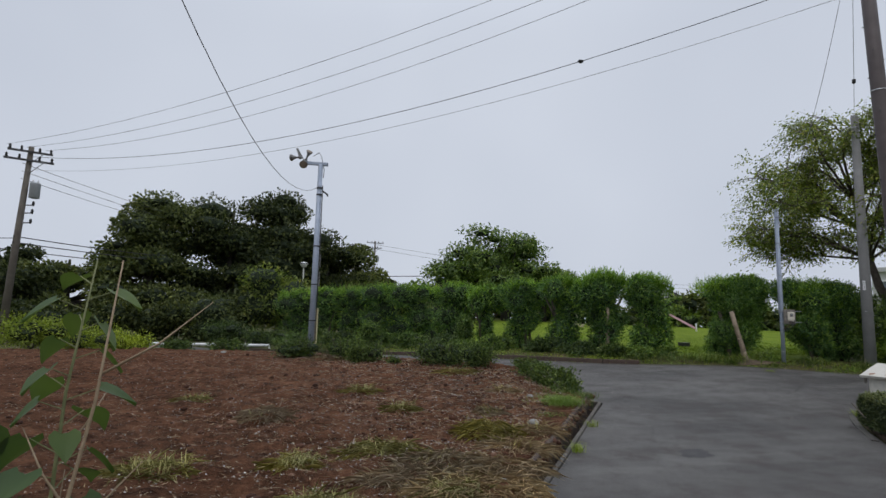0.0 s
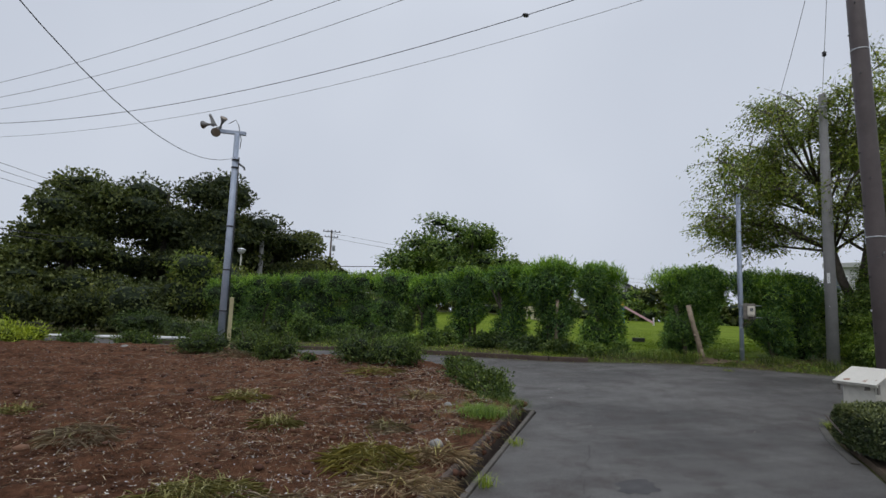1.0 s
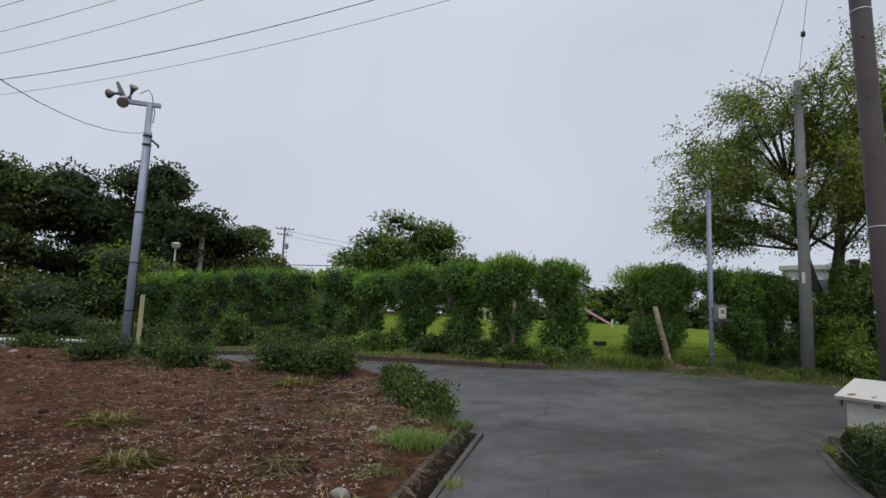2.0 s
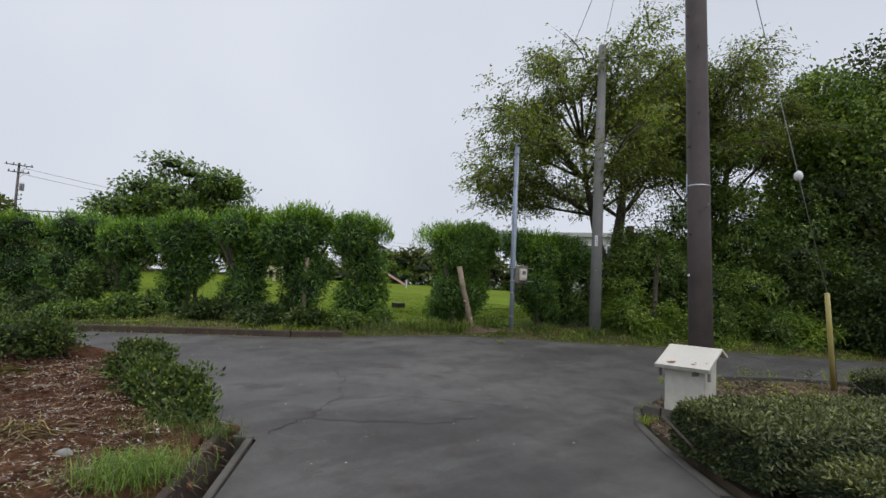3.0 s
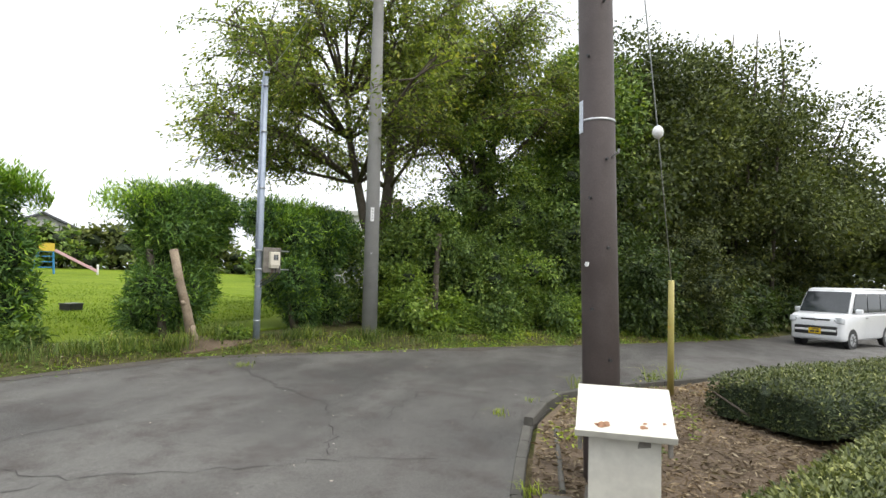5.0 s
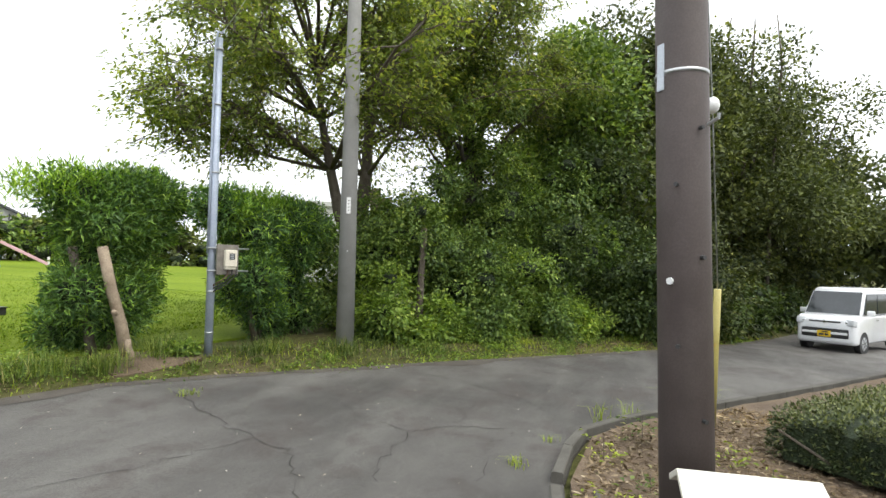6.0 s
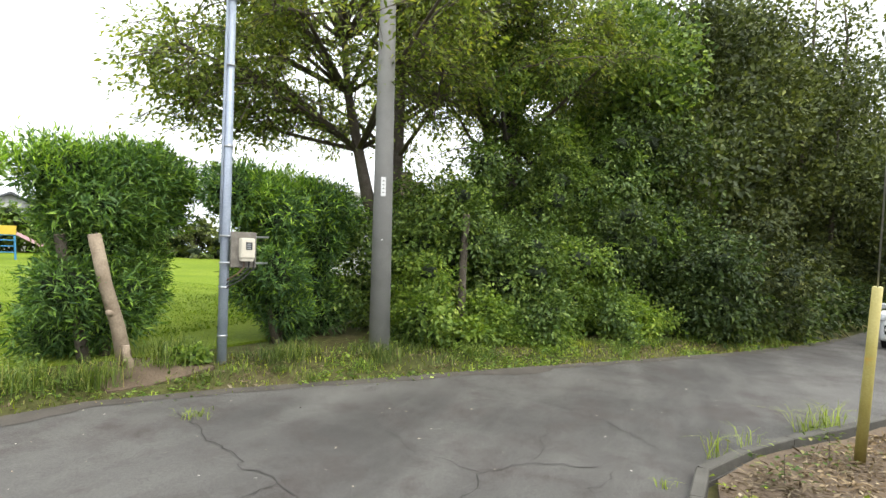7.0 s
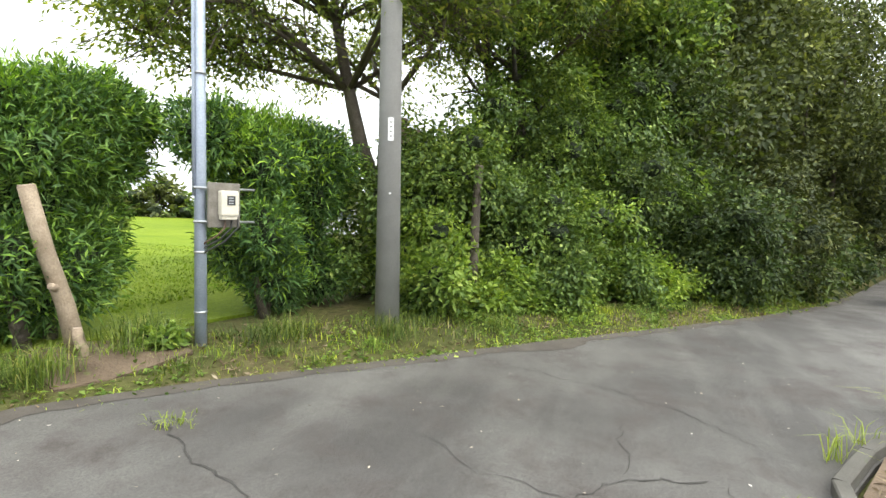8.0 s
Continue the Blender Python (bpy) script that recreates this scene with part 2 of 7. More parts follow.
OLEANDER = leafy("oleander_leaves", (0.032, 0.080, 0.028), (0.078, 0.158, 0.050), (0.150, 0.262, 0.082), (0.24, 0.35, 0.12), 0.38, 0.20)
OLEANDER_TIP = leafy("young_oleander_leaves", (0.10, 0.20, 0.030), (0.19, 0.33, 0.055), (0.29, 0.44, 0.085), (0.36, 0.48, 0.12), 0.45, 0.34, 0.9)
# older side leaves, dark by age and with side shade in the colour
TEA_OLD_SHADED = leafy("old_shaded_tea_leaves", (0.026, 0.042, 0.020), (0.058, 0.080, 0.036), (0.110, 0.135, 0.058), (0.20, 0.23, 0.09), 0.32, 0.12, 1.2)
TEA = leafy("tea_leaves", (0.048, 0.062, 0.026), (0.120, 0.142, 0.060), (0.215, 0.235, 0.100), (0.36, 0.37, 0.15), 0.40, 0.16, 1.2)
CHERRY = leafy("cherry_leaves", (0.080, 0.116, 0.034), (0.165, 0.215, 0.056), (0.275, 0.325, 0.086), (0.38, 0.35, 0.10), 0.42, 0.40)
THICKET = leafy("thicket_leaves", (0.038, 0.074, 0.023), (0.098, 0.164, 0.044), (0.195, 0.280, 0.077), (0.33, 0.41, 0.12), 0.42, 0.28, 0.9)
VINE = leafy("bright_vine_leaves", (0.065, 0.120, 0.026), (0.155, 0.240, 0.050), (0.275, 0.375, 0.085), (0.40, 0.47, 0.13), 0.45, 0.34, 0.9)
# darker copy of the thicket leaves with shade put into its colour
THICKET_SHADED = leafy("shade_darkened_shrub_leaves", (0.023, 0.043, 0.015), (0.055, 0.090, 0.027), (0.108, 0.152, 0.045), (0.19, 0.24, 0.07), 0.45, 0.24, 0.9)
LAUREL = leafy("grey_green_laurel_leaves", (0.034, 0.048, 0.018), (0.080, 0.102, 0.034), (0.148, 0.174, 0.056), (0.23, 0.255, 0.085), 0.5, 0.22, 0.6)
EVERGREEN = leafy("evergreen_leaves", (0.022, 0.034, 0.013), (0.048, 0.064, 0.022), (0.095, 0.112, 0.038), (0.16, 0.175, 0.058), 0.6, 0.18, 0.45)
OLIVE = leafy("olive_green_leaves", (0.046, 0.062, 0.021), (0.098, 0.122, 0.040), (0.165, 0.190, 0.062), (0.22, 0.235, 0.08), 0.6, 0.22, 0.45)
CUT_GRASS = leafy("wilted_cut_grass", (0.150, 0.140, 0.045), (0.27, 0.25, 0.085), (0.42, 0.385, 0.15), (0.55, 0.50, 0.26), 0.7, 0.08, 1.5)
AZALEA = leafy("azalea_leaves", (0.028, 0.050, 0.015), (0.066, 0.104, 0.027), (0.135, 0.190, 0.047), (0.25, 0.31, 0.075), 0.42, 0.2, 2.2)
GRASS = leafy("verge_grass", (0.050, 0.085, 0.020), (0.10, 0.155, 0.034), (0.20, 0.245, 0.07), (0.42, 0.36, 0.19), 0.55, 0.25, 0.8)
LAWN_BLADE = leafy("lawn_blades", (0.10, 0.165, 0.012), (0.145, 0.215, 0.019), (0.20, 0.27, 0.03), (0.25, 0.29, 0.05), 0.6, 0.3, 0.4)
BROADLEAF = leafy("broad_weed_leaves", (0.038, 0.066, 0.028), (0.07, 0.11, 0.044), (0.11, 0.16, 0.064), None, 0.55, 0.3, 2.0)
YELLOW_GREEN = leafy("yellow_green_leaves", (0.12, 0.165, 0.025), (0.22, 0.285, 0.04), (0.33, 0.40, 0.07), None, 0.5, 0.3, 0.9)


# ---- building helpers ----
class Geo:
    """Gathers vertices and faces of one mesh."""

    def __init__(self):
        self.v, self.f = [], []

    def add(self, verts, faces):
        k = len(self.v)
        self.v += [tuple(p) for p in verts]
        self.f += [tuple(i + k for i in f) for f in faces]
        return self

    def tube(self, pts, radii, seg=8, caps=True):
        pts = [Vector(p) for p in pts]
        if isinstance(radii, (int, float)):
            radii = [radii] * len(pts)
        rings, side = [], None
        for i, p in enumerate(pts):
            d = (pts[min(i + 1, len(pts) - 1)] - pts[max(i - 1, 0)]).normalized()
            if side is None:
                side = d.orthogonal().normalized()
            side = (side - d * side.dot(d)).normalized()
            up = d.cross(side)
            rings.append([p + (side * math.cos(a) + up * math.sin(a)) * radii[i] for a in (2 * math.pi * j / seg for j in range(seg))])
        faces = [(i * seg + j, i * seg + (j + 1) % seg, (i + 1) * seg + (j + 1) % seg, (i + 1) * seg + j) for i in range(len(pts) - 1) for j in range(seg)]
        if caps:
            faces += [tuple(range(seg))[::-1], tuple((len(pts) - 1) * seg + j for j in range(seg))]
        return self.add([q for r in rings for q in r], faces)

    def box(self, size, loc=(0, 0, 0), rot=(0, 0, 0), bevel=0.0):
        bm = bmesh.new()
        bmesh.ops.create_cube(bm, size=1.0)
        bmesh.ops.scale(bm, vec=size, verts=bm.verts)
        if bevel > 0:
            bmesh.ops.bevel(bm, geom=bm.edges[:], offset=bevel, segments=2, affect="EDGES", profile=0.6)
        m = pose(*loc, *rot)
        bm.verts.index_update()
        self.add([m @ v.co for v in bm.verts], [[v.index for v in f.verts] for f in bm.faces])
        bm.free()
        return self

    def blob(self, c, r, rough=0.18, freq=1.6, sub=3, flat=None):
        bm = bmesh.new()
        bmesh.ops.create_icosphere(bm, subdivisions=sub, radius=1.0)
        bm.verts.index_update()
        r = Vector(r) if not isinstance(r, (int, float)) else Vector((r, r, r))
        out = []
        for v in bm.verts:
            k = 1 + rough * noise.noise(v.co * freq + Vector(c) * 3.1)
            q = Vector((v.co.x * r.x * k, v.co.y * r.y * k, v.co.z * r.z * k))
            if flat is not None:
                q.z = max(q.z, flat)
            out.append(q + Vector(c))
        self.add(out, [[v.index for v in f.verts] for f in bm.faces])
        bm.free()
        return self

    def lathe(self, profile, seg=16, at=(0, 0, 0)):
        """Profile of (radius, z) turned round z."""
        a = [2 * math.pi * j / seg for j in range(seg)]
        verts = [(r * math.cos(t) + at[0], r * math.sin(t) + at[1], z + at[2]) for r, z in profile for t in a]
        faces = [(i * seg + j, i * seg + (j + 1) % seg, (i + 1) * seg + (j + 1) % seg, (i + 1) * seg + j) for i in range(len(profile) - 1) for j in range(seg)]
        faces += [tuple(range(seg))[::-1], tuple((len(profile) - 1) * seg + j for j in range(seg))]
        return self.add(verts, faces)

    def prism(self, outline, y0, y1):
        """Outline of (x, z) pushed along y."""
        n = len(outline)
        verts = [(x, y0, z) for x, z in outline] + [(x, y1, z) for x, z in outline]
        faces = [(i, (i + 1) % n, n + (i + 1) % n, n + i) for i in range(n)] + [tuple(range(n))[::-1], tuple(range(n, 2 * n))]
        return self.add(verts, faces)


def thing(name, label, category, loc=(0, 0, 0), rz=0.0, group="", kind=""):
    ob = new(name)
    ob.matrix_basis = pose(*loc, 0, 0, rz)
    return tagged(ob, label, category, group, kind)


def part(name, geo, material, parent, label="", smooth=False):
    me = bpy.data.meshes.new(name)
    me.from_pydata(geo.v, [], geo.f)
    me.update()
    me.materials.append(material)
    if smooth:
        me.polygons.foreach_set("use_smooth", [True] * len(me.polygons))
    ob = new(name, me)
    if parent is not None:
        ob.parent = parent
    if label:
        ob["label"] = label
    return ob


def unit(a):
    return a / np.maximum(np.linalg.norm(a, axis=1, keepdims=True), 1e-6)


def raw_mesh(name, co, tri, material, parent, label=""):
    me = bpy.data.meshes.new(name)
    me.vertices.add(len(co))
    me.vertices.foreach_set("co", np.ascontiguousarray(co, dtype=np.float32).ravel())
    me.loops.add(len(tri) * 3)
    me.loops.foreach_set("vertex_index", np.ascontiguousarray(tri, dtype=np.int32).ravel())
    me.polygons.add(len(tri))
    me.polygons.foreach_set("loop_start", np.arange(0, len(tri) * 3, 3, dtype=np.int32))
    me.update(calc_edges=True)
    me.materials.append(material)
    ob = new(name, me)
    if parent is not None:
        ob.parent = parent
    if label:
        ob["label"] = label
    return ob


def leaf_mesh(name, pos, along, face, length, width, material, parent, label="", droop=0.15):
    """Creased four-cornered leaves at pos, growing along, facing face."""
    n = len(pos)
    along = unit(along)
    side = unit(np.cross(along, face))
    up = np.cross(side, along)
    L, W = np.reshape(length, (-1, 1)), np.reshape(width, (-1, 1))
    mid = pos + along * L * 0.45
    co = np.empty((n, 4, 3))
    co[:, 0] = pos
    co[:, 1] = mid + side * W * 0.5 + up * W * 0.18
    co[:, 2] = pos + along * L - np.array([0, 0, 1]) * L * droop
    co[:, 3] = mid - side * W * 0.5 + up * W * 0.18
    k = np.arange(n)[:, None] * 4
    tri = np.concatenate([k + np.array([[0, 1, 2]]), k + np.array([[0, 2, 3]])], axis=1).reshape(-1, 3)
    return tagged(raw_mesh(name, co.reshape(-1, 3), tri, material, parent, label), kind="stuff")


def blade_mesh(name, pos, height, width, lean, material, parent, rng, label=""):
    """Bent grass blades of three triangles."""
    n = len(pos)
    a = rng.uniform(0, 2 * np.pi, n)
    out = np.stack([np.cos(a), np.sin(a), np.zeros(n)], 1)
    side = np.stack([-np.sin(a), np.cos(a), np.zeros(n)], 1)
    H, W = np.reshape(height, (-1, 1)) * np.ones((n, 1)), np.reshape(width, (-1, 1)) * np.ones((n, 1))
    ln = lean * rng.uniform(0.2, 1.3, (n, 1))
    z = np.array([[0, 0, 1.0]])
    co = np.empty((n, 5, 3))
    co[:, 0], co[:, 1] = pos - side * W / 2, pos + side * W / 2
    m = pos + z * H * 0.6 + out * H * ln * 0.3
    co[:, 2], co[:, 3] = m - side * W * 0.4, m + side * W * 0.4
    co[:, 4] = pos + z * H * (1 - 0.35 * ln) + out * H * ln
    k = np.arange(n)[:, None] * 5
    tri = np.concatenate([k + np.array([[0, 1, 3]]), k + np.array([[0, 3, 2]]), k + np.array([[2, 3, 4]])], axis=1).reshape(-1, 3)
    return tagged(raw_mesh(name, co.reshape(-1, 3), tri, material, parent, label), kind="stuff")


def clump_leaves(rng, clumps, n, length, width, shell=(0.72, 1.08), upward=0.3, floor_z=None, lump=0.22, spray=0, flat=0.8):
    """Leaf places and directions over ellipsoid clumps (centre, radii); spray: leaves on each flat twig."""
    if spray:
        m = n // spray
        p, along, face, L, W = clump_leaves(rng, clumps, m, 1.0, 1.0, shell, upward - 0.15, None, lump)
        rep = np.repeat(np.arange(m), spray)
        n = len(rep)
        u = rng.uniform(-0.5, 1.0, n)[:, None]
        s = rng.choice([-1.0, 1.0], n)[:, None]
        side = unit(np.cross(along, face))[rep]
        up = unit(np.cross(side, along[rep]))
        reach = (2.4 * min(length, (0.14 * length) ** 0.5) * rng.uniform(0.7, 1.3, m))[rep][:, None]
        p = p[rep] + along[rep] * reach * u + side * s * length * 0.45 - up * reach * 0.16 * u * u + rng.normal(size=(n, 3)) * length * 0.16
        al = unit(along[rep] * 0.75 + side * s * 0.8 + rng.normal(size=(n, 3)) * 0.25)
        fc = unit(up + np.array([0, 0, 0.2]) + rng.normal(size=(n, 3)) * 0.28)
        L = length * rng.uniform(0.65, 1.25, n)
        W = width * rng.uniform(0.7, 1.25, n)
        if floor_z is not None:
            keep = p[:, 2] > floor_z
            p, al, fc, L, W = p[keep], al[keep], fc[keep], L[keep], W[keep]
        return p, al, fc, L, W
    cs = np.array([c for c, r in clumps], float)
    rs = np.array([(r, r, r) if isinstance(r, (int, float)) else r for c, r in clumps], float)
    area = (rs[:, 0] * rs[:, 1] + rs[:, 0] * rs[:, 2] + rs[:, 1] * rs[:, 2])
    pick = rng.choice(len(cs), n, p=area / area.sum())
    d = unit(rng.normal(size=(n, 3)))
    ph = rng.uniform(0, 6.28, (len(cs), 3))[pick]
    wob = 1 + lump * np.sin(d[:, 0] * 4.1 + ph[:, 0]) * np.sin(d[:, 1] * 4.7 + ph[:, 1]) + lump * 0.6 * np.sin(d[:, 2] * 7 + ph[:, 2]) * np.sin(d[:, 0] * 8 + ph[:, 1])
    rad = rng.uniform(shell[0], shell[1], n) * wob
    p = cs[pick] + d * rs[pick] * rad[:, None]
    along = unit(d * 0.8 + rng.normal(size=(n, 3)) * 0.75 + np.array([0, 0, upward]))
    face = unit(d * 0.7 + np.array([0, 0, flat]) + rng.normal(size=(n, 3)) * 0.45)
    L = length * rng.uniform(0.6, 1.25, n)
    W = width * rng.uniform(0.7, 1.25, n)
    if floor_z is not None:
        keep = p[:, 2] > floor_z
        p, along, face, L, W = p[keep], along[keep], face[keep], L[keep], W[keep]
    return p, along, face, L, W


# ---- lie of the land ----
LIE = (-0.0498, -0.1403, -0.6015, 0.2611, 0.3233, 0.7672, -0.0656, -0.0823, -0.0364, -0.1936)
FAR_EDGE = [(-30, 52), (-6, 29.4), (0.6, 23.7), (4.4, 20.6), (6.5, 19.0), (8.4, 17.6), (10.4, 17.0), (12.4, 16.4), (13.6, 15.58), (15.2, 14.3), (17.0, 12.9), (19.0, 11.4), (21.5, 9.6), (24.5, 7.8), (28.0, 6.2), (48, -3)]


def land(x, y):
    """Height of the road's plane and what lies level with it."""
    u, v = min(max(x, -6), 28) / 10, min(max(y, -2), 24) / 10
    c = LIE
    z = c[0] + c[1] * u + c[2] * v + c[3] * u * u + c[4] * u * v + c[5] * v * v + c[6] * u ** 3 + c[7] * u * u * v + c[8] * u * v * v + c[9] * v ** 3
    if y > 24:
        z += 0.030 * min(y - 24, 45) * min(max((x + 2) / 14, 0), 1)
    return z


def beyond(x, y):
    """Metres past the far edge of the road, negative on the near side."""
    best, sign = 1e9, 1
    for (ax, ay), (bx, by) in zip(FAR_EDGE, FAR_EDGE[1:]):
        dx, dy = bx - ax, by - ay
        t = min(max(((x - ax) * dx + (y - ay) * dy) / (dx * dx + dy * dy), 0), 1)
        d = math.hypot(x - ax - t * dx, y - ay - t * dy)
        if d < best:
            best, sign = d, (1 if dx * (y - ay) - dy * (x - ax) > 0 else -1)
    return best * sign


def ground_z(x, y):
    s = beyond(x, y)
    if s <= 0:
        # hollow below the gutter, under the road and the soil
        near = y < 13.5 and abs((x - 2.15) * 0.85 - (y - 6.2) * 0.53 + 0.2) < 1.3
        return land(x, y) - (0.6 if near else 0.05)
    k = min(s / 0.9, 1)
    return land(x, y) - 0.03 + 0.15 * k * k * (3 - 2 * k) + 0.02 * noise.noise(Vector((x, y, 0)) * 1.3) * k


def sheet(name, outline, step, height, material, label, category, skirt=0.2, parent=None, kind="structure"):
    """A surface inside an outline, with a rim that goes down by skirt."""
    from mathutils.geometry import delaunay_2d_cdt
    ring = []
    for (ax, ay), (bx, by) in zip(outline, outline[1:] + outline[:1]):
        k = max(1, int(math.hypot(bx - ax, by - ay) / step))
        ring += [Vector((ax + (bx - ax) * i / k, ay + (by - ay) * i / k)) for i in range(k)]
    n = len(ring)
    xs, ys = [p.x for p in ring], [p.y for p in ring]

    def inside(x, y):
        r, j = False, n - 1
        for i in range(n):
            if (ys[i] > y) != (ys[j] > y) and x < (xs[j] - xs[i]) * (y - ys[i]) / (ys[j] - ys[i]) + xs[i]:
                r = not r
            j = i
        return r

    pts = list(ring)
    y = min(ys) + step / 2
    while y < max(ys):
        x = min(xs) + step / 2
        while x < max(xs):
            if inside(x, y):
                pts.append(Vector((x + random.uniform(-0.2, 0.2) * step, y + random.uniform(-0.2, 0.2) * step)))
            x += step
        y += step
    vs, _, fs, *_ = delaunay_2d_cdt(pts, [(i, (i + 1) % n) for i in range(n)], [], 1, 1e-4)
    g = Geo()
    g.add([(v.x, v.y, height(v.x, v.y)) for v in vs], [tuple(f) for f in fs])
    if skirt:
        top = [(p.x, p.y, height(p.x, p.y)) for p in ring]
        g.add(top + [(px, py, pz - skirt) for px, py, pz in top], [(i, n + i, n + (i + 1) % n, (i + 1) % n) for i in range(n)])
    ob = part(name, g, material, parent, smooth=True)
    return tagged(ob, label, category, "", kind)


# ---- ground, road, soil ----
def along(points, step=0.5):
    out = []
    for (ax, ay), (bx, by) in zip(points, points[1:]):
        k = max(1, int(round(math.hypot(bx - ax, by - ay) / step)))
        out += [(ax + (bx - ax) * i / k, ay + (by - ay) * i / k) for i in range(k)]
    return out + [points[-1]]


def ground():
    def line(a, b, fine0, fine1, step):
        out, v = [], fine0
        while v <= fine1:
            out.append(v)
            v += step
        k, s = fine0, step
        lo = []
        while k > a:
            s *= 1.35
            k -= s
            lo.append(max(k, a))
        k, s = out[-1], step
        hi = []
        while k < b:
            s *= 1.35
            k += s
            hi.append(min(k, b))
        return lo[::-1] + out + hi

    xs, ys = line(-900, 900, -14, 32, 0.5), line(-500, 1600, -4, 30, 0.5)
    g = Geo()
    nx = len(xs)
    g.add([(x, y, ground_z(x, y)) for y in ys for x in xs], [(j * nx + i, j * nx + i + 1, (j + 1) * nx + i + 1, (j + 1) * nx + i) for j in range(len(ys) - 1) for i in range(nx - 1)])
    ob = part("ground", g, GROUND, None, smooth=True)
    tagged(ob, "weedy ground of short grass and brown earth", "ground", "", "structure")


ground()
LANE_LEFT = [(-5.2, -4.5), (-2.05, -0.5), (2.15, 6.2), (3.15, 7.8), (4.5, 9.98), (5.45, 11.45), (5.3, 11.85)]
LANE_RIGHT = [(21, 5.35), (18.5, 7.15), (16.4, 8.7), (15.3, 9.55), (14.6, 10.02), (13.9, 10.4), (13.3, 10.46), (12.5, 10.44), (11.4, 10.22), (10.55, 10.02), (9.93, 9.58), (9.35, 8.9), (8.6, 7.8), (6.6, 5.05), (2.9, -1.3), (1.1, -4.5)]
road_outline = LANE_LEFT + [(5.35, 13.4), (5.25, 15.2), (4.6, 17.0), (1.4, 19.3), (-4.6, 25.6), (-8.4, 28.6), (-30, 47.5)] + FAR_EDGE + [(45, -8.5), (30, -0.2)] + LANE_RIGHT
road = sheet("road", road_outline, 0.55, lambda x, y: land(x, y) + 0.012 * noise.noise(Vector((x * 0.5, y * 0.5, 3))), ASPHALT, "worn grey asphalt lane junction with cracks and patches", "road", 0.12)


def road_top(x, y):
    return land(x, y) + 0.012 * noise.noise(Vector((x * 0.5, y * 0.5, 3)))


def crack(points, width, seed, material=TAR):
    """A jagged crack that branches along its way."""
    r = random.Random(seed)
    fine = []
    for (ax, ay), (bx, by) in zip(points, points[1:]):
        k = max(2, int(math.hypot(bx - ax, by - ay) / 0.09))
        for i in range(k):
            t = i / k
            fine.append((ax + (bx - ax) * t + r.gauss(0, 0.03), ay + (by - ay) * t + r.gauss(0, 0.03)))
    g, vs = Geo(), []
    for i, (x, y) in enumerate(fine):
        j, h = min(i + 1, len(fine) - 1), max(i - 1, 0)
        d = Vector((fine[j][0] - fine[h][0], fine[j][1] - fine[h][1])).normalized()
        w = width * r.uniform(0.1, 0.65)
        for s in (1, -1):
            px, py = x - d.y * w * s / 2, y + d.x * w * s / 2
            vs.append((px, py, road_top(px, py) + 0.006))
    g.add(vs, [(2 * i, 2 * i + 1, 2 * i + 3, 2 * i + 2) for i in range(len(fine) - 1)])
    part("crack", g, material, road)


for i, (pts, w) in enumerate([
    ([(5.6, 11.6), (6.2, 11.9), (7.0, 12.5), (7.6, 13.5), (7.9, 14.6)], 0.035), ([(7.0, 12.5), (7.9, 12.2), (8.6, 11.4), (9.0, 10.9)], 0.03), ([(6.2, 11.9), (6.9, 11.4), (7.5, 11.0), (8.2, 10.9)], 0.035),
    ([(12.75, 15.4), (12.4, 14.7), (12.1, 13.9), (11.9, 13.1), (11.2, 12.4), (10.4, 11.9)], 0.035), ([(12.0, 13.5), (10.9, 13.9), (9.8, 14.5), (8.4, 14.9)], 0.022),
    ([(15.6, 13.2), (15.4, 12.2), (15.1, 11.4), (14.5, 10.8)], 0.025), ([(11.7, 12.0), (12.4, 12.15), (13.0, 12.2), (13.5, 11.8), (13.7, 11.2)], 0.03), ([(13.0, 12.2), (13.1, 12.9), (13.5, 13.4)], 0.02), ([(13.5, 11.8), (14.1, 11.9), (14.7, 11.9)], 0.022),
    ([(8.6, 14.6), (8.9, 13.4), (9.8, 12.4), (10.6, 11.6), (11.0, 10.9)], 0.022), ([(13.7, 11.2), (12.9, 11.3), (12.1, 11.1)], 0.02), ([(4.0, 6.8), (4.6, 8.0), (5.4, 9.4)], 0.02), ([(6.0, 13.6), (7.4, 13.9), (8.9, 13.4)], 0.02)]):
    crack(pts, w, i)


def road_patch(cx, cy, rx, ry, turn, material, seed):
    r, g = random.Random(seed), Geo()
    n = 22
    ring = []
    for k in range(n):
        a = 2 * math.pi * k / n
        q = r.uniform(0.75, 1.15)
        px, py = rx * q * math.cos(a), ry * q * math.sin(a)
        x, y = cx + px * math.cos(turn) - py * math.sin(turn), cy + px * math.sin(turn) + py * math.cos(turn)
        ring.append((x, y, road_top(x, y) + 0.004))
    g.add([(cx, cy, road_top(cx, cy) + 0.006)] + ring, [(0, 1 + k, 1 + (k + 1) % n) for k in range(n)])
    part("patch", g, material, road)


road_patch(5.1, 7.65, 0.32, 0.22, 0.5, PATCH_DARK, 1)

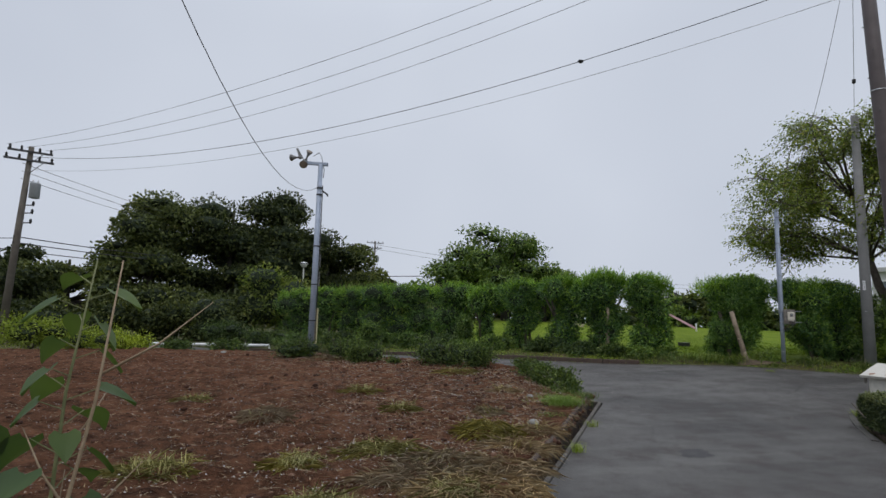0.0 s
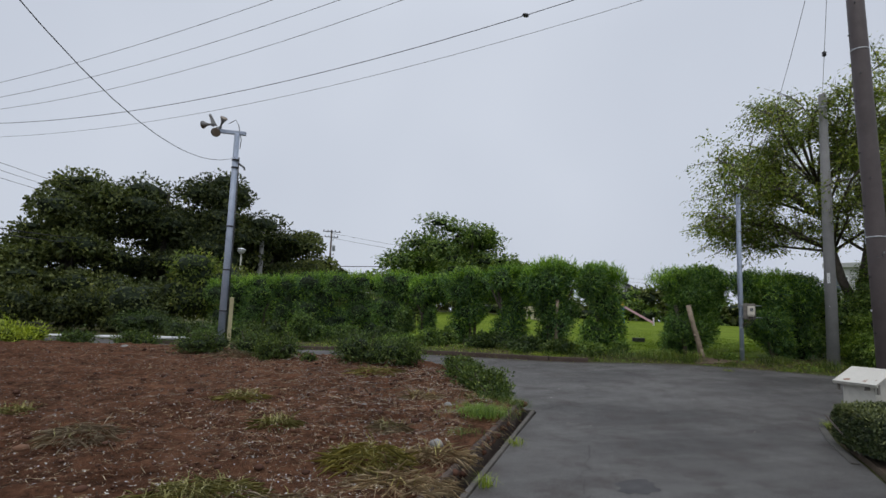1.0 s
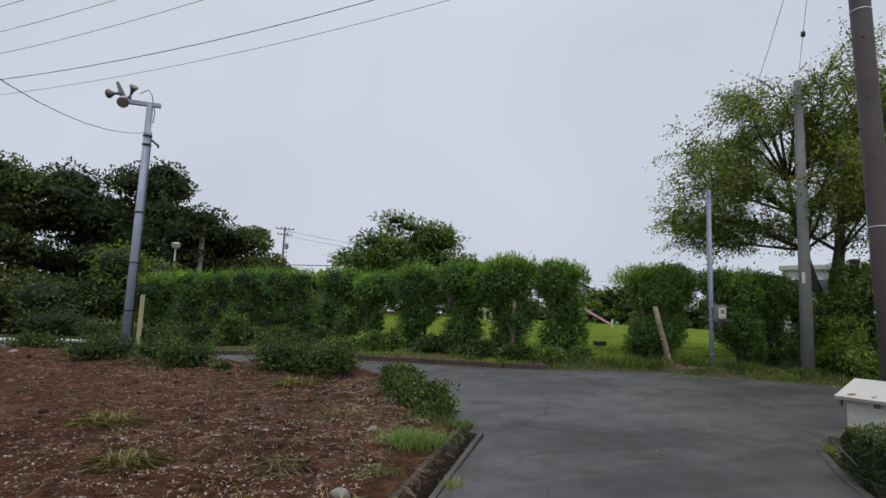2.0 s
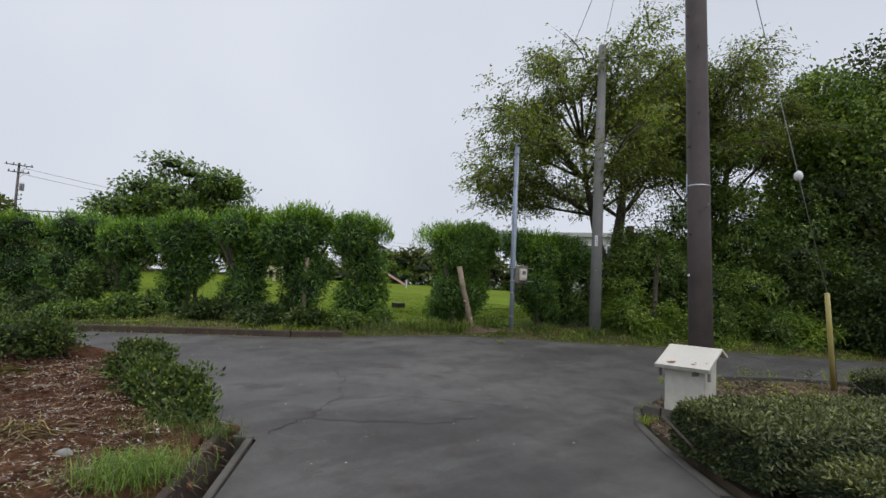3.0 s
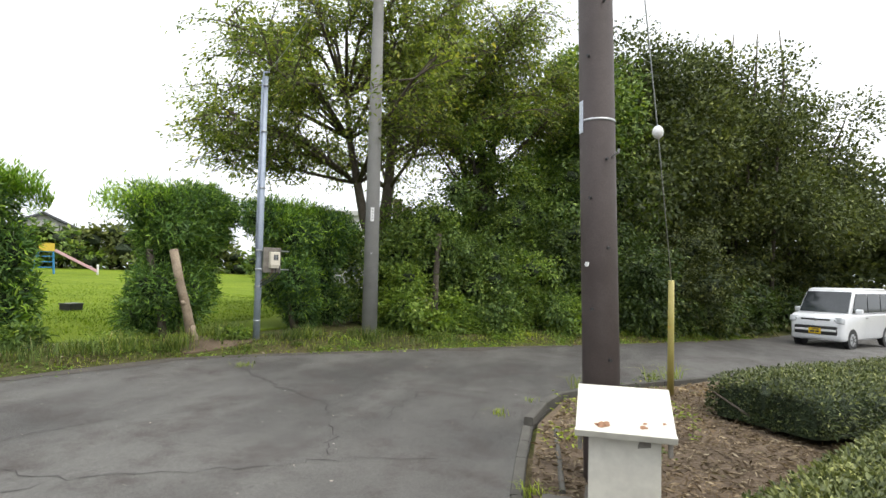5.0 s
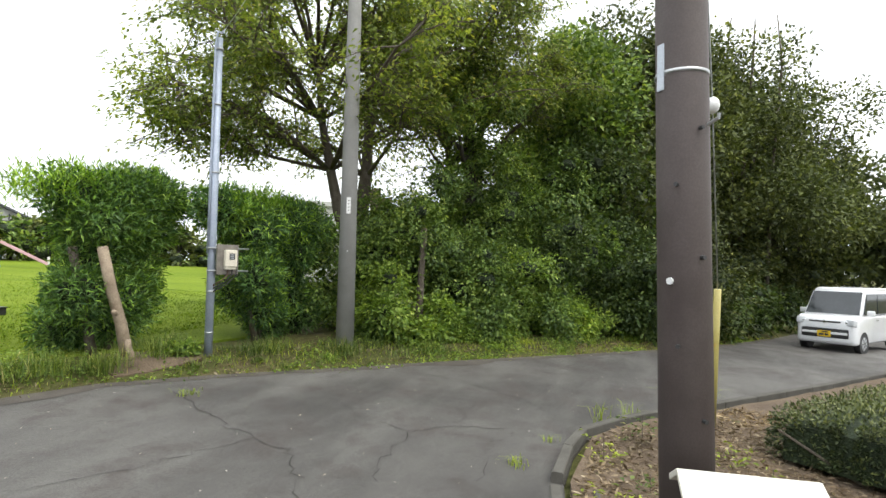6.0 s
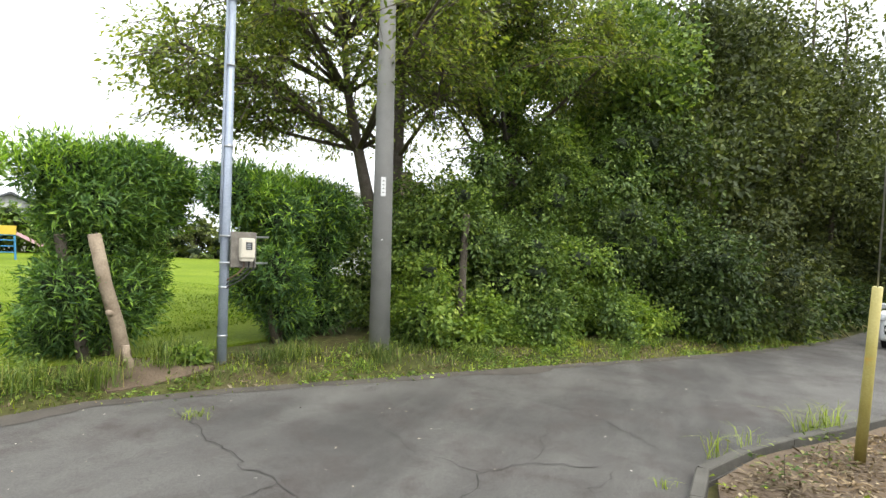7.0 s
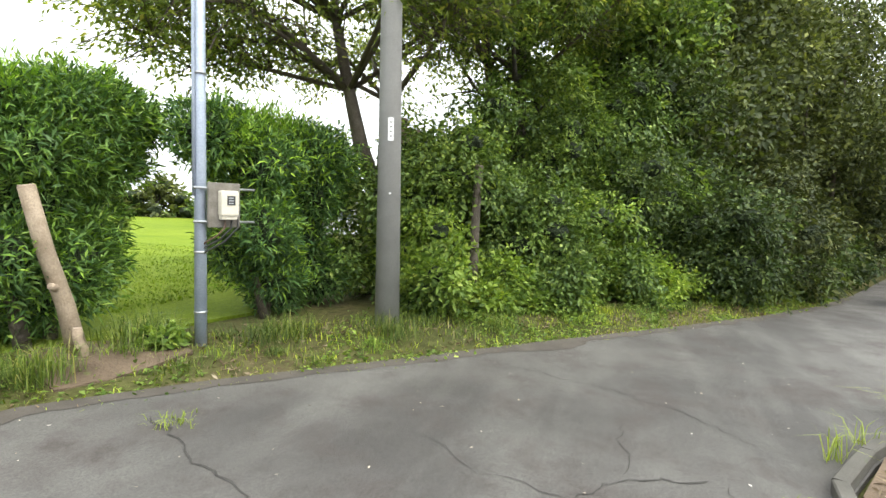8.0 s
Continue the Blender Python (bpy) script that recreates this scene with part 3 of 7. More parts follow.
def edge_dirt():
    """Dark soil washed onto the asphalt along its far edge."""
    r = random.Random(12)
    g, vs = Geo(), []
    pts = along(FAR_EDGE[4:15], 0.18)
    for i, (x, y) in enumerate(pts):
        a, b = pts[max(i - 1, 0)], pts[min(i + 1, len(pts) - 1)]
        d = Vector((b[0] - a[0], b[1] - a[1])).normalized()
        for o in (0.05, -0.1 - 0.35 * abs(noise.noise(Vector((x * 0.8, y * 0.8, 1)))) - r.uniform(0, 0.06)):
            px, py = x - d.y * o, y + d.x * o
            vs.append((px, py, road_top(px, py) + 0.005))
    g.add(vs, [(2 * i, 2 * i + 1, 2 * i + 3, 2 * i + 2) for i in range(len(pts) - 1)])
    part("edge_dirt", g, WASHED, road)


def road_debris():
    rng = np.random.default_rng(77)
    n = 300
    x, y = rng.uniform(5.5, 20, n), rng.uniform(9.5, 17, n)
    keep = np.array([beyond(a, b) < -0.1 and not (b < 10.9 - max(0, a - 14) * 0.7 and a > 9.4) for a, b in zip(x, y)])
    p = np.array([(a, b, road_top(a, b) + 0.008) for a, b in zip(x[keep], y[keep])])
    n = len(p)
    tagged(leaf_mesh("fallen_bits", p, rng.normal(size=(n, 3)) * np.array([1, 1, 0.1]), rng.normal(size=(n, 3)) * 0.25 + np.array([0, 0, 1]), rng.uniform(0.012, 0.045, n), rng.uniform(0.008, 0.022, n), CHIP, road, droop=0.0), kind="stuff")


def soil_z(x, y):
    n = noise.noise
    bank = 0.205
    p = Vector((x, y, 0))
    return land(x, y) + bank + 0.04 * n(p * 0.8) + 0.06 * n(p * 2.3) + 0.05 * n(p * 4.8) + 0.03 * n(p * 9)


edge_dirt()
road_debris()
SOIL_RIM = [(-2.40, -0.48), (1.78, 6.2), (4.2, 10.06), (5.08, 11.62), (5.12, 13.4), (5.0, 15.2), (4.4, 16.8), (1.25, 19.0), (-4.8, 25.2), (-9, 25.6), (-15, 22), (-18, 4), (-8, -4)]
soil = sheet("soil", SOIL_RIM, 0.115, soil_z, SOIL, "freshly tilled reddish brown soil with pale chips", "soil bed", 0.5)


def in_soil(rng, n, pad=0.0):
    """Places on the soil, denser near the lane."""
    out = []
    while len(out) < n:
        y = rng.uniform(0.5, 24)
        x = 4.6 - rng.exponential(4.5)
        edge = min((y * 0.625 - 2.35) if y < 11.5 else 5.0 - max(0, y - 15) * 0.95, 5.0) - 0.15 - pad
        if -14 < x < edge:
            out.append((x, y))
    return out


def litter():
    rng = np.random.default_rng(5)
    p = np.array([(x, y, soil_z(x, y) + 0.012) for x, y in in_soil(rng, 21000)])
    n = len(p)
    a = unit(rng.normal(size=(n, 3)) * np.array([1, 1, 0.25]))
    f = unit(rng.normal(size=(n, 3)) * 0.4 + np.array([0, 0, 1]))
    tagged(leaf_mesh("soil_chips", p, a, f, rng.uniform(0.012, 0.042, n), rng.uniform(0.008, 0.024, n), CHIP, soil, droop=0.0), kind="stuff")
    p = np.array([(x, y, soil_z(x, y) + 0.015) for x, y in in_soil(rng, 20000)])
    n = len(p)
    a = unit(rng.normal(size=(n, 3)) * np.array([1, 1, 0.12]))
    f = np.tile(np.array([[0, 0, 1.0]]), (n, 1)) + rng.normal(size=(n, 3)) * 0.3
    tagged(leaf_mesh("straw_litter", p, a, f, rng.uniform(0.03, 0.15, n), rng.uniform(0.003, 0.007, n), STRAW, soil, droop=0.02), kind="stuff")
    # clods as small rough lumps
    base = Geo().blob((0, 0, 0), 1.0, 0.5, 1.9, 1)
    bv, bf = np.array(base.v), np.array(base.f)
    spots = in_soil(rng, 3600)
    co, tri = [], []
    for k, (x, y) in enumerate(spots):
        s = 0.008 + rng.exponential(0.012)
        s = min(s, 0.075)
        q = bv * np.array([s * rng.uniform(0.8, 1.5), s, s * 0.7])
        t = rng.uniform(0, 6.28)
        q = np.stack([q[:, 0] * math.cos(t) - q[:, 1] * math.sin(t), q[:, 0] * math.sin(t) + q[:, 1] * math.cos(t), q[:, 2]], 1)
        co.append(q + np.array([x, y, soil_z(x, y) + s * 0.15]))
        tri.append(bf + k * len(bv))
    tagged(raw_mesh("soil_clods", np.concatenate(co), np.concatenate(tri), CLOD, soil), kind="stuff")


litter()


def straw_heap(x, y, r, h, seed, n=500, green=0):
    rng = np.random.default_rng(seed)
    ob = thing("straw_heap", "flattened heap of dry cut grass on the soil", "straw heap", (x, y, soil_z(x, y)), group="straw heaps on the soil")
    g = Geo().blob((0, 0, -h * 0.35), (r * 0.75, r * 0.6, h * 0.9), 0.35, 1.7, 2)
    part("core", g, SOIL, ob, smooth=True)
    a = rng.uniform(0, 6.28, n)
    q = np.sqrt(rng.uniform(0, 1, n)) * r
    p = np.stack([q * np.cos(a), q * np.sin(a) * 0.8, h * (1 - (q / r) ** 2) * rng.uniform(0.4, 1.1, n)], 1)
    d = unit(rng.normal(size=(n, 3)) * np.array([1, 1, 0.22]) + 0.25 * np.stack([np.cos(a), np.sin(a), -0.5 + 0 * a], 1))
    leaf_mesh("straw", p, d, rng.normal(size=(n, 3)) * 0.4 + np.array([0, 0, 1]), rng.uniform(0.12, 0.38, n), rng.uniform(0.003, 0.008, n), CUT_GRASS if green > 50 else STRAW, ob, droop=0.15)
    if green:
        a = rng.uniform(0, 6.28, green)
        q = np.sqrt(rng.uniform(0, 1, green)) * r * 0.7
        p = np.stack([q * np.cos(a), q * np.sin(a), 0 * a + h * 0.3], 1)
        blade_mesh("green_growth", p, rng.uniform(0.08, 0.22, green), 0.008, 1.8, CUT_GRASS, ob, rng)


for i, (x, y, r, h, n, gr) in enumerate([(0.35, 7.4, 0.62, 0.16, 700, 160), (-0.35, 5.3, 0.5, 0.15, 600, 220), (-1.4, 9.7, 0.45, 0.2, 450, 20), (2.05, 8.3, 0.5, 0.2, 600, 60), (1.05, 6.85, 0.62, 0.12, 1000, 20), (-2.2, 6.7, 0.5, 0.1, 350, 160), (-0.7, 6.9, 0.35, 0.08, 250, 140), (2.5, 9.9, 0.3, 0.1, 250, 40), (0.9, 10.3, 0.3, 0.08, 200, 90), (0.2, 12.3, 0.4, 0.08, 200, 90), (3.4, 12.0, 0.4, 0.12, 300, 30), (1.0, 5.6, 0.4, 0.1, 350, 120), (-3.0, 11.5, 0.4, 0.08, 200, 70), (2.9, 14.9, 0.7, 0.08, 300, 60), (-0.8, 18.6, 0.7, 0.22, 400, 30), (1.25, 5.75, 0.75, 0.10, 1000, 0), (1.75, 6.65, 0.6, 0.09, 800, 0), (2.3, 7.6, 0.5, 0.09, 800, 10), (0.7, 6.2, 0.6, 0.08, 800, 0), (2.85, 8.5, 0.4, 0.08, 450, 20)]):
    straw_heap(x, y, r, h, 40 + i, n, gr)


def stone(x, y, r, seed):
    ob = thing("stone", "pale grey rounded field stone on the soil", "stone", (x, y, soil_z(x, y)), group="stones")
    part("body", Geo().blob((0, 0, r * 0.3), (r, r * 0.8, r * 0.6), 0.3, 1.2 + seed * 0.01, 2), CONCRETE, ob, smooth=True)


for i, (x, y, r) in enumerate([(2.98, 8.9, 0.1), (1.6, 5.9, 0.06), (3.7, 11.2, 0.07), (-0.55, 18.9, 0.16), (-0.9, 18.5, 0.12), (2.3, 11.6, 0.05), (-4.9, 23.2, 0.14)]):
    stone(x, y, r, i)


# ---- gutter, kerbs, low wall ----
def strip_wall(points, width, top, bottom, material, name, parent, offset=0.0):
    """A low wall along a line: top and bottom are heights above the land."""
    g, pts = Geo(), along(points, 0.4)
    vs = []
    for i, (x, y) in enumerate(pts):
        a, b = pts[max(i - 1, 0)], pts[min(i + 1, len(pts) - 1)]
        d = Vector((b[0] - a[0], b[1] - a[1])).normalized()
        nrm = Vector((-d.y, d.x))
        wob = 0.008 * noise.noise(Vector((x * 2, y * 2, 5)))
        for o, z in ((offset - width / 2, bottom), (offset - width / 2, top - 0.012), (offset - width / 2 + 0.012, top), (offset + width / 2 - 0.012, top), (offset + width / 2, top - 0.012), (offset + width / 2, bottom)):
            vs.append((x + nrm.x * o, y + nrm.y * o, land(x, y) + z + wob))
    n = len(pts)
    g.add(vs, [(6 * i + k, 6 * i + k + 1, 6 * i + 6 + k + 1, 6 * i + 6 + k) for i in range(n - 1) for k in range(5)] + [(5, 4, 3, 2, 1, 0), tuple(6 * (n - 1) + k for k in range(6))])
    return part(name, g, material, parent)


gutter = thing("gutter", "open concrete roadside gutter with damp mossy walls", "gutter", kind="structure")
GL = [(-5.2, -4.5), (-2.05, -0.5), (2.15, 6.2), (4.5, 9.98), (5.42, 11.45)]
strip_wall(GL, 0.07, 0.02, -0.42, CONCRETE_DARK, "outer_wall", gutter, 0.05)
strip_wall(GL, 0.08, 0.20, -0.42, BANK, "inner_wall", gutter, 0.27)
strip_wall(GL, 0.15, -0.28, -0.42, BANK, "channel_floor", gutter, 0.158)
strip_wall([(5.43, 11.5), (5.10, 11.72)], 0.09, 0.025, -0.42, CONCRETE_DARK, "end_wall", gutter)

kerb = thing("kerb", "curved weathered concrete kerb round the planted corner", "kerb", kind="structure")
KL = [(8.55, 7.9), (9.3, 8.95), (9.9, 9.65), (10.55, 10.08), (11.4, 10.28), (12.42, 10.5)]
for a, b in zip(along(KL, 0.62), along(KL, 0.62)[1:]):
    strip_wall([a, (a[0] + (b[0] - a[0]) * 0.985, a[1] + (b[1] - a[1]) * 0.985)], 0.11, 0.022, -0.2, KERB, "kerb_stone", kerb)
strip_wall([(10.72, 9.72), (12.35, 10.14)], 0.05, 0.075, -0.2, KERB, "edging_board", kerb)
KL = [(12.5, 10.5), (13.3, 10.52), (13.95, 10.45), (14.7, 10.05), (15.4, 9.55), (16.4, 8.75), (18.5, 7.2), (21, 5.4), (30, -0.3)]
for a, b in zip(along(KL, 0.75), along(KL, 0.75)[1:]):
    strip_wall([a, (a[0] + (b[0] - a[0]) * 0.985, a[1] + (b[1] - a[1]) * 0.985)], 0.11, 0.10, -0.2, KERB, "kerb_stone", kerb)
far_kerb = thing("low_wall", "low dark retaining kerb below the hedge bank", "low wall", kind="structure")
FK = [(-5.5, 29.1), (0.7, 23.85), (4.5, 20.75), (6.6, 19.15), (8.5, 17.75), (9.6, 17.3)]
for a, b in zip(along(FK, 1.1), along(FK, 1.1)[1:]):
    strip_wall([a, (a[0] + (b[0] - a[0]) * 0.985, a[1] + (b[1] - a[1]) * 0.985)], 0.14, 0.13, -0.2, BANK, "kerb_stone", far_kerb)

def bank_straw():
    """Dry grass and roots hanging over the gutter."""
    rng = np.random.default_rng(91)
    line = along(GL[1:], 0.05)
    n = 900
    P, A = np.empty((n, 3)), np.empty((n, 3))
    for k in range(n):
        i = rng.integers(0, len(line) - 1)
        (ax, ay), (bx, by) = line[i], line[i + 1]
        d = np.array([bx - ax, by - ay]) / math.hypot(bx - ax, by - ay)
        q = np.array([-d[1], d[0]])
        o = max(0.2, 0.30 + rng.normal(0, 0.07))
        x, y = ax + q[0] * o, ay + q[1] * o
        P[k] = (x, y, land(x, y) + 0.18 + rng.uniform(-0.02, 0.05) if o > 0.23 else land(x, y) + rng.uniform(-0.1, 0.16))
        A[k] = (-q[0] + rng.normal(0, 0.8), -q[1] + rng.normal(0, 0.8), rng.uniform(-0.9, 0.2))
    leaf_mesh("overhanging_straw", P, A, rng.normal(size=(n, 3)) + np.array([0, 0, 0.6]), rng.uniform(0.05, 0.2, n), rng.uniform(0.003, 0.006, n), STRAW, gutter, droop=0.25)
    base = Geo().blob((0, 0, 0), 1.0, 0.5, 1.9, 1)
    bv, bf = np.array(base.v), np.array(base.f)
    co, tri = [], []
    for k in range(420):
        i = rng.integers(0, len(line) - 1)
        (ax, ay), (bx, by) = line[i], line[i + 1]
        d = np.array([bx - ax, by - ay]) / math.hypot(bx - ax, by - ay)
        o = 0.29 + rng.normal(0, 0.05)
        x, y, s = ax - d[1] * o, ay + d[0] * o, rng.uniform(0.02, 0.07)
        co.append(bv * s * np.array([1, 1, 0.8]) + np.array([x, y, land(x, y) + rng.uniform(0.02, 0.18)]))
        tri.append(bf + k * len(bv))
    tagged(raw_mesh("bank_clods", np.concatenate(co), np.concatenate(tri), CLOD, gutter), kind="stuff")


bank_straw()
corner_bed = sheet("planting_bed", [(8.75, 7.85), (9.42, 8.86), (9.98, 9.53), (10.58, 9.96), (11.42, 10.16), (12.5, 10.38), (13.9, 10.33), (14.7, 9.93), (16.3, 8.65), (18.4, 7.1), (21, 5.3), (30, -0.4), (20, -6), (4.2, -3.4), (3.2, -1.4), (6.7, 5.1)], 0.35, lambda x, y: land(x, y) + 0.045 + 0.03 * noise.noise(Vector((x, y, 0)) * 2.3), LITTER, "dry earth bed strewn with dead leaves and twigs", "planting bed", 0.3)


def bed_litter():
    rng = np.random.default_rng(15)
    n = 17000
    u, v = rng.uniform(0, 1, n), rng.uniform(0, 1, n)
    x, y = 9.6 + u * 6.6, 7.0 + v * 3.5
    keep = (y < 10.35) & (y < 9.35 + (x - 9.8) * 0.75) & (y < 9.95 + (x - 10.5) * 0.2) & (y < 10.3 - np.maximum(0, x - 13.9) * 0.72)
    x, y = x[keep], y[keep]
    n = len(x)
    p = np.array([(a, b, land(a, b) + 0.06 + 0.03 * noise.noise(Vector((a, b, 0)) * 2.3)) for a, b in zip(x, y)])
    d = unit(rng.normal(size=(n, 3)) * np.array([1, 1, 0.25]))
    tagged(leaf_mesh("dead_leaves", p, d, rng.normal(size=(n, 3)) * 0.5 + np.array([0, 0, 1]), rng.uniform(0.03, 0.13, n), rng.uniform(0.008, 0.03, n), DEAD_LEAF, corner_bed, droop=0.0), kind="stuff")


bed_litter()

for i, (x, y, h, n, r) in enumerate([(12.6, 9.7, 0.16, 50, 0.12), (13.4, 9.3, 0.2, 50, 0.1), (11.9, 9.1, 0.14, 40, 0.1), (12.9, 8.7, 0.3, 24, 0.03), (14.1, 9.8, 0.25, 60, 0.14), (13.2, 10.15, 0.22, 50, 0.12), (11.0, 9.3, 0.16, 50, 0.1), (12.0, 10.0, 0.14, 60, 0.14), (14.9, 9.3, 0.3, 60, 0.12), (13.8, 8.9, 0.18, 50, 0.15)]):
    rng_ = np.random.default_rng(140 + i)
    ob = thing("bed_weed", "small green weed in the dry leaf litter", "weeds", (x, y, land(x, y) + 0.05), group="weeds in the bed")
    a_ = rng_.uniform(0, 6.28, n)
    p_ = np.stack([rng_.normal(0, r, n), rng_.normal(0, r, n), rng_.uniform(0, h, n)], 1)
    leaf_mesh("foliage", p_, np.stack([np.cos(a_), np.sin(a_), rng_.uniform(-0.1, 0.7, n)], 1), rng_.normal(size=(n, 3)) * 0.4 + np.array([0, 0, 1]), rng_.uniform(0.03, 0.09, n), rng_.uniform(0.015, 0.045, n), YELLOW_GREEN if i % 2 else GRASS, ob)
    part("stem", Geo().tube([(0, 0, -0.03), (0.01, 0, h)], 0.004, 5), BARK, ob)

# ---- lawn of the park ----
LAWN_RIM = [(9.9, 20.2), (12.2, 17.95), (14.0, 17.15), (15.6, 16.7), (17.5, 17.4), (24, 22), (40, 30), (60, 52), (40, 66), (15, 60), (2, 44), (0.5, 33)]
lawn = sheet("lawn", LAWN_RIM, 1.2, lambda x, y: ground_z(x, y) + 0.03 + 0.03 * noise.noise(Vector((x, y, 0)) * 0.35), LAWN, "bright yellow-green mown park lawn", "lawn", 0.1)


def lawn_blades():
    rng = np.random.default_rng(21)
    pts = []
    while len(pts) < 32000:
        x, y = rng.uniform(8, 26), 18 + rng.exponential(6)
        if y < 44 and x + y > 31.0 and y > 17.2 + max(0, x - 15) * 0.55:
            pts.append((x, y, ground_z(x, y) + 0.02 + 0.03 * noise.noise(Vector((x, y, 0)) * 0.35)))
    p = np.array(pts)
    tagged(blade_mesh("lawn_blades", p, rng.uniform(0.02, 0.065, len(p)), rng.uniform(0.012, 0.03, len(p)), 0.9, LAWN_BLADE, lawn, rng), kind="stuff")


lawn_blades()


def verge():
    """Grass and low weeds along the far side of the road."""
    rng = np.random.default_rng(31)
    ob = thing("verge_grass", "ragged strip of grass and low weeds beside the road", "grass", kind="stuff")
    edge = along(FAR_EDGE[2:15], 0.1)
    tall, low, broad, dry = [], [], [], []
    for k in range(48000):
        i = rng.integers(0, len(edge) - 1)
        (ax, ay), (bx, by) = edge[i], edge[i + 1]
        d = Vector((bx - ax, by - ay)).normalized()
        o = rng.uniform(-0.12, 1.0) ** 1.0 * (2.6 if ax < 11 else 1.45 if ax < 16.5 else 1.0)
        x, y = ax - d.y * o + rng.uniform(-0.1, 0.1), ay + d.x * o + rng.uniform(-0.1, 0.1)
        if 12.7 < x < 13.6 and 16.3 < y < 17.2 and rng.uniform() < 0.85:
            continue
        dens = noise.noise(Vector((x, y, 2)) * 0.9)
        if dens < -0.25 and rng.uniform() < 0.7:
            continue
        z = ground_z(x, y) - 0.01
        q = rng.uniform()
        if dens < 0.05 and q > 0.42:
            dry.append((x, y, z + 0.02, 1))
            continue
        (tall if q < 0.3 + 0.4 * dens else low if q < 0.5 else broad).append((x, y, z, min(1, max(0.25, o))))
    a = np.array(tall)
    blade_mesh("tall_blades", a[:, :3], rng.uniform(0.04, 0.15, len(a)) * a[:, 3] ** 0.5, 0.007, 1.2, GRASS, ob, rng)
    a = np.array(low)
    blade_mesh("short_blades", a[:, :3], rng.uniform(0.04, 0.12, len(a)), 0.012, 0.9, YELLOW_GREEN, ob, rng)
    a = np.array(broad)
    n = len(a)
    p = a[:, :3] + np.stack([0 * a[:, 0], 0 * a[:, 0], rng.uniform(0.02, 0.22, n) * a[:, 3]], 1)
    leaf_mesh("weed_leaves", p, rng.normal(size=(n, 3)) * np.array([1, 1, 0.4]), rng.normal(size=(n, 3)) * 0.3 + np.array([0, 0, 1]), rng.uniform(0.03, 0.09, n), rng.uniform(0.02, 0.05, n), VINE, ob)
    a = np.array(dry)[::2]
    n = len(a)
    leaf_mesh("dead_leaves", a[:, :3], rng.normal(size=(n, 3)) * np.array([1, 1, 0.25]), rng.normal(size=(n, 3)) * 0.4 + np.array([0, 0, 1]), rng.uniform(0.03, 0.12, n), rng.uniform(0.008, 0.035, n), DEAD_LEAF, ob, droop=0.0)


verge()


def tuft(x, y, z, h, n, seed, material=GRASS, r=0.12, label="tuft of long green grass", blade=0.008, lean=1.2):
    rng = np.random.default_rng(seed)
    ob = thing("grass_tuft", label, "grass", (x, y, z), group="grass tufts")
    p = np.stack([rng.normal(0, r, n), rng.normal(0, r, n), np.zeros(n) - 0.01], 1)
    blade_mesh("foliage", p, rng.uniform(0.45, 1.0, n) * h, blade, lean, material, ob, rng)


for i, (x, y, h, n, r) in enumerate([(12.75, 16.75, 0.5, 260, 0.14), (12.2, 17.2, 0.45, 260, 0.2), (11.6, 17.4, 0.4, 220, 0.25), (13.75, 16.75, 0.5, 200, 0.16), (15.0, 15.7, 0.4, 200, 0.2), (15.75, 14.75, 0.4, 260, 0.18), (14.6, 15.8, 0.4, 160, 0.2), (10.9, 17.6, 0.4, 240, 0.3), (14.1, 16.9, 0.5, 160, 0.2), (10.0, 17.9, 0.35, 240, 0.3)]):
    tuft(x, y, ground_z(x, y), h, n, 60 + i, GRASS, r)
rv = random.Random(33)
for k in range(46):
    (ax, ay), (bx, by) = rv.choice(list(zip(FAR_EDGE[4:13], FAR_EDGE[5:14])))
    t, o = rv.random(), rv.uniform(0.25, 1.1)
    dl = math.hypot(bx - ax, by - ay)
    x, y = ax + (bx - ax) * t - (by - ay) / dl * o, ay + (by - ay) * t + (bx - ax) / dl * o
    tuft(x, y, ground_z(x, y), rv.uniform(0.12, 0.3), rv.randint(40, 120), 150 + k, rv.choice((GRASS, GRASS, YELLOW_GREEN, VINE)), rv.uniform(0.05, 0.16))
for i, (x, y, h, n, r) in enumerate([(4.1, 10.5, 0.26, 1100, 0.2), (4.9, 11.3, 0.22, 260, 0.14), (3.5, 9.45, 0.15, 120, 0.12), (4.65, 11.7, 0.3, 220, 0.22)]):
    tuft(x, y, soil_z(x, y), h, n, 80 + i, VINE if i == 0 else GRASS, r, "fresh green grass clump at the soil edge", 0.006, 1.5)
for i, (x, y, h, n, r) in enumerate([(3.35, 7.95, 0.22, 60, 0.05), (10.05, 9.62, 0.2, 70, 0.06), (12.7, 10.95, 0.16, 34, 0.05), (13.6, 10.75, 0.12, 22, 0.04), (14.55, 10.3, 0.45, 22, 0.06), (15.0, 10.0, 0.35, 18, 0.06), (16.0, 9.3, 0.4, 40, 0.06), (12.74, 15.2, 0.12, 50, 0.08), (4.3, 9.5, 0.18, 50, 0.05), (10.6, 9.95, 0.22, 50, 0.06), (16.3, 9.0, 0.5, 70, 0.08)]):
    tuft(x, y, land(x, y), h, n, 100 + i, YELLOW_GREEN, r, "small green weed growing from the road edge")


bare = sheet("bare_earth", [(12.75, 16.5), (13.3, 16.25), (13.95, 16.15), (14.1, 16.7), (13.6, 17.3), (12.95, 17.3)], 0.15, lambda x, y: ground_z(x, y) + 0.025 + 0.03 * noise.noise(Vector((x, y, 0)) * 5), LITTER, "patch of bare reddish earth under the hedge", "bare earth", 0.1)


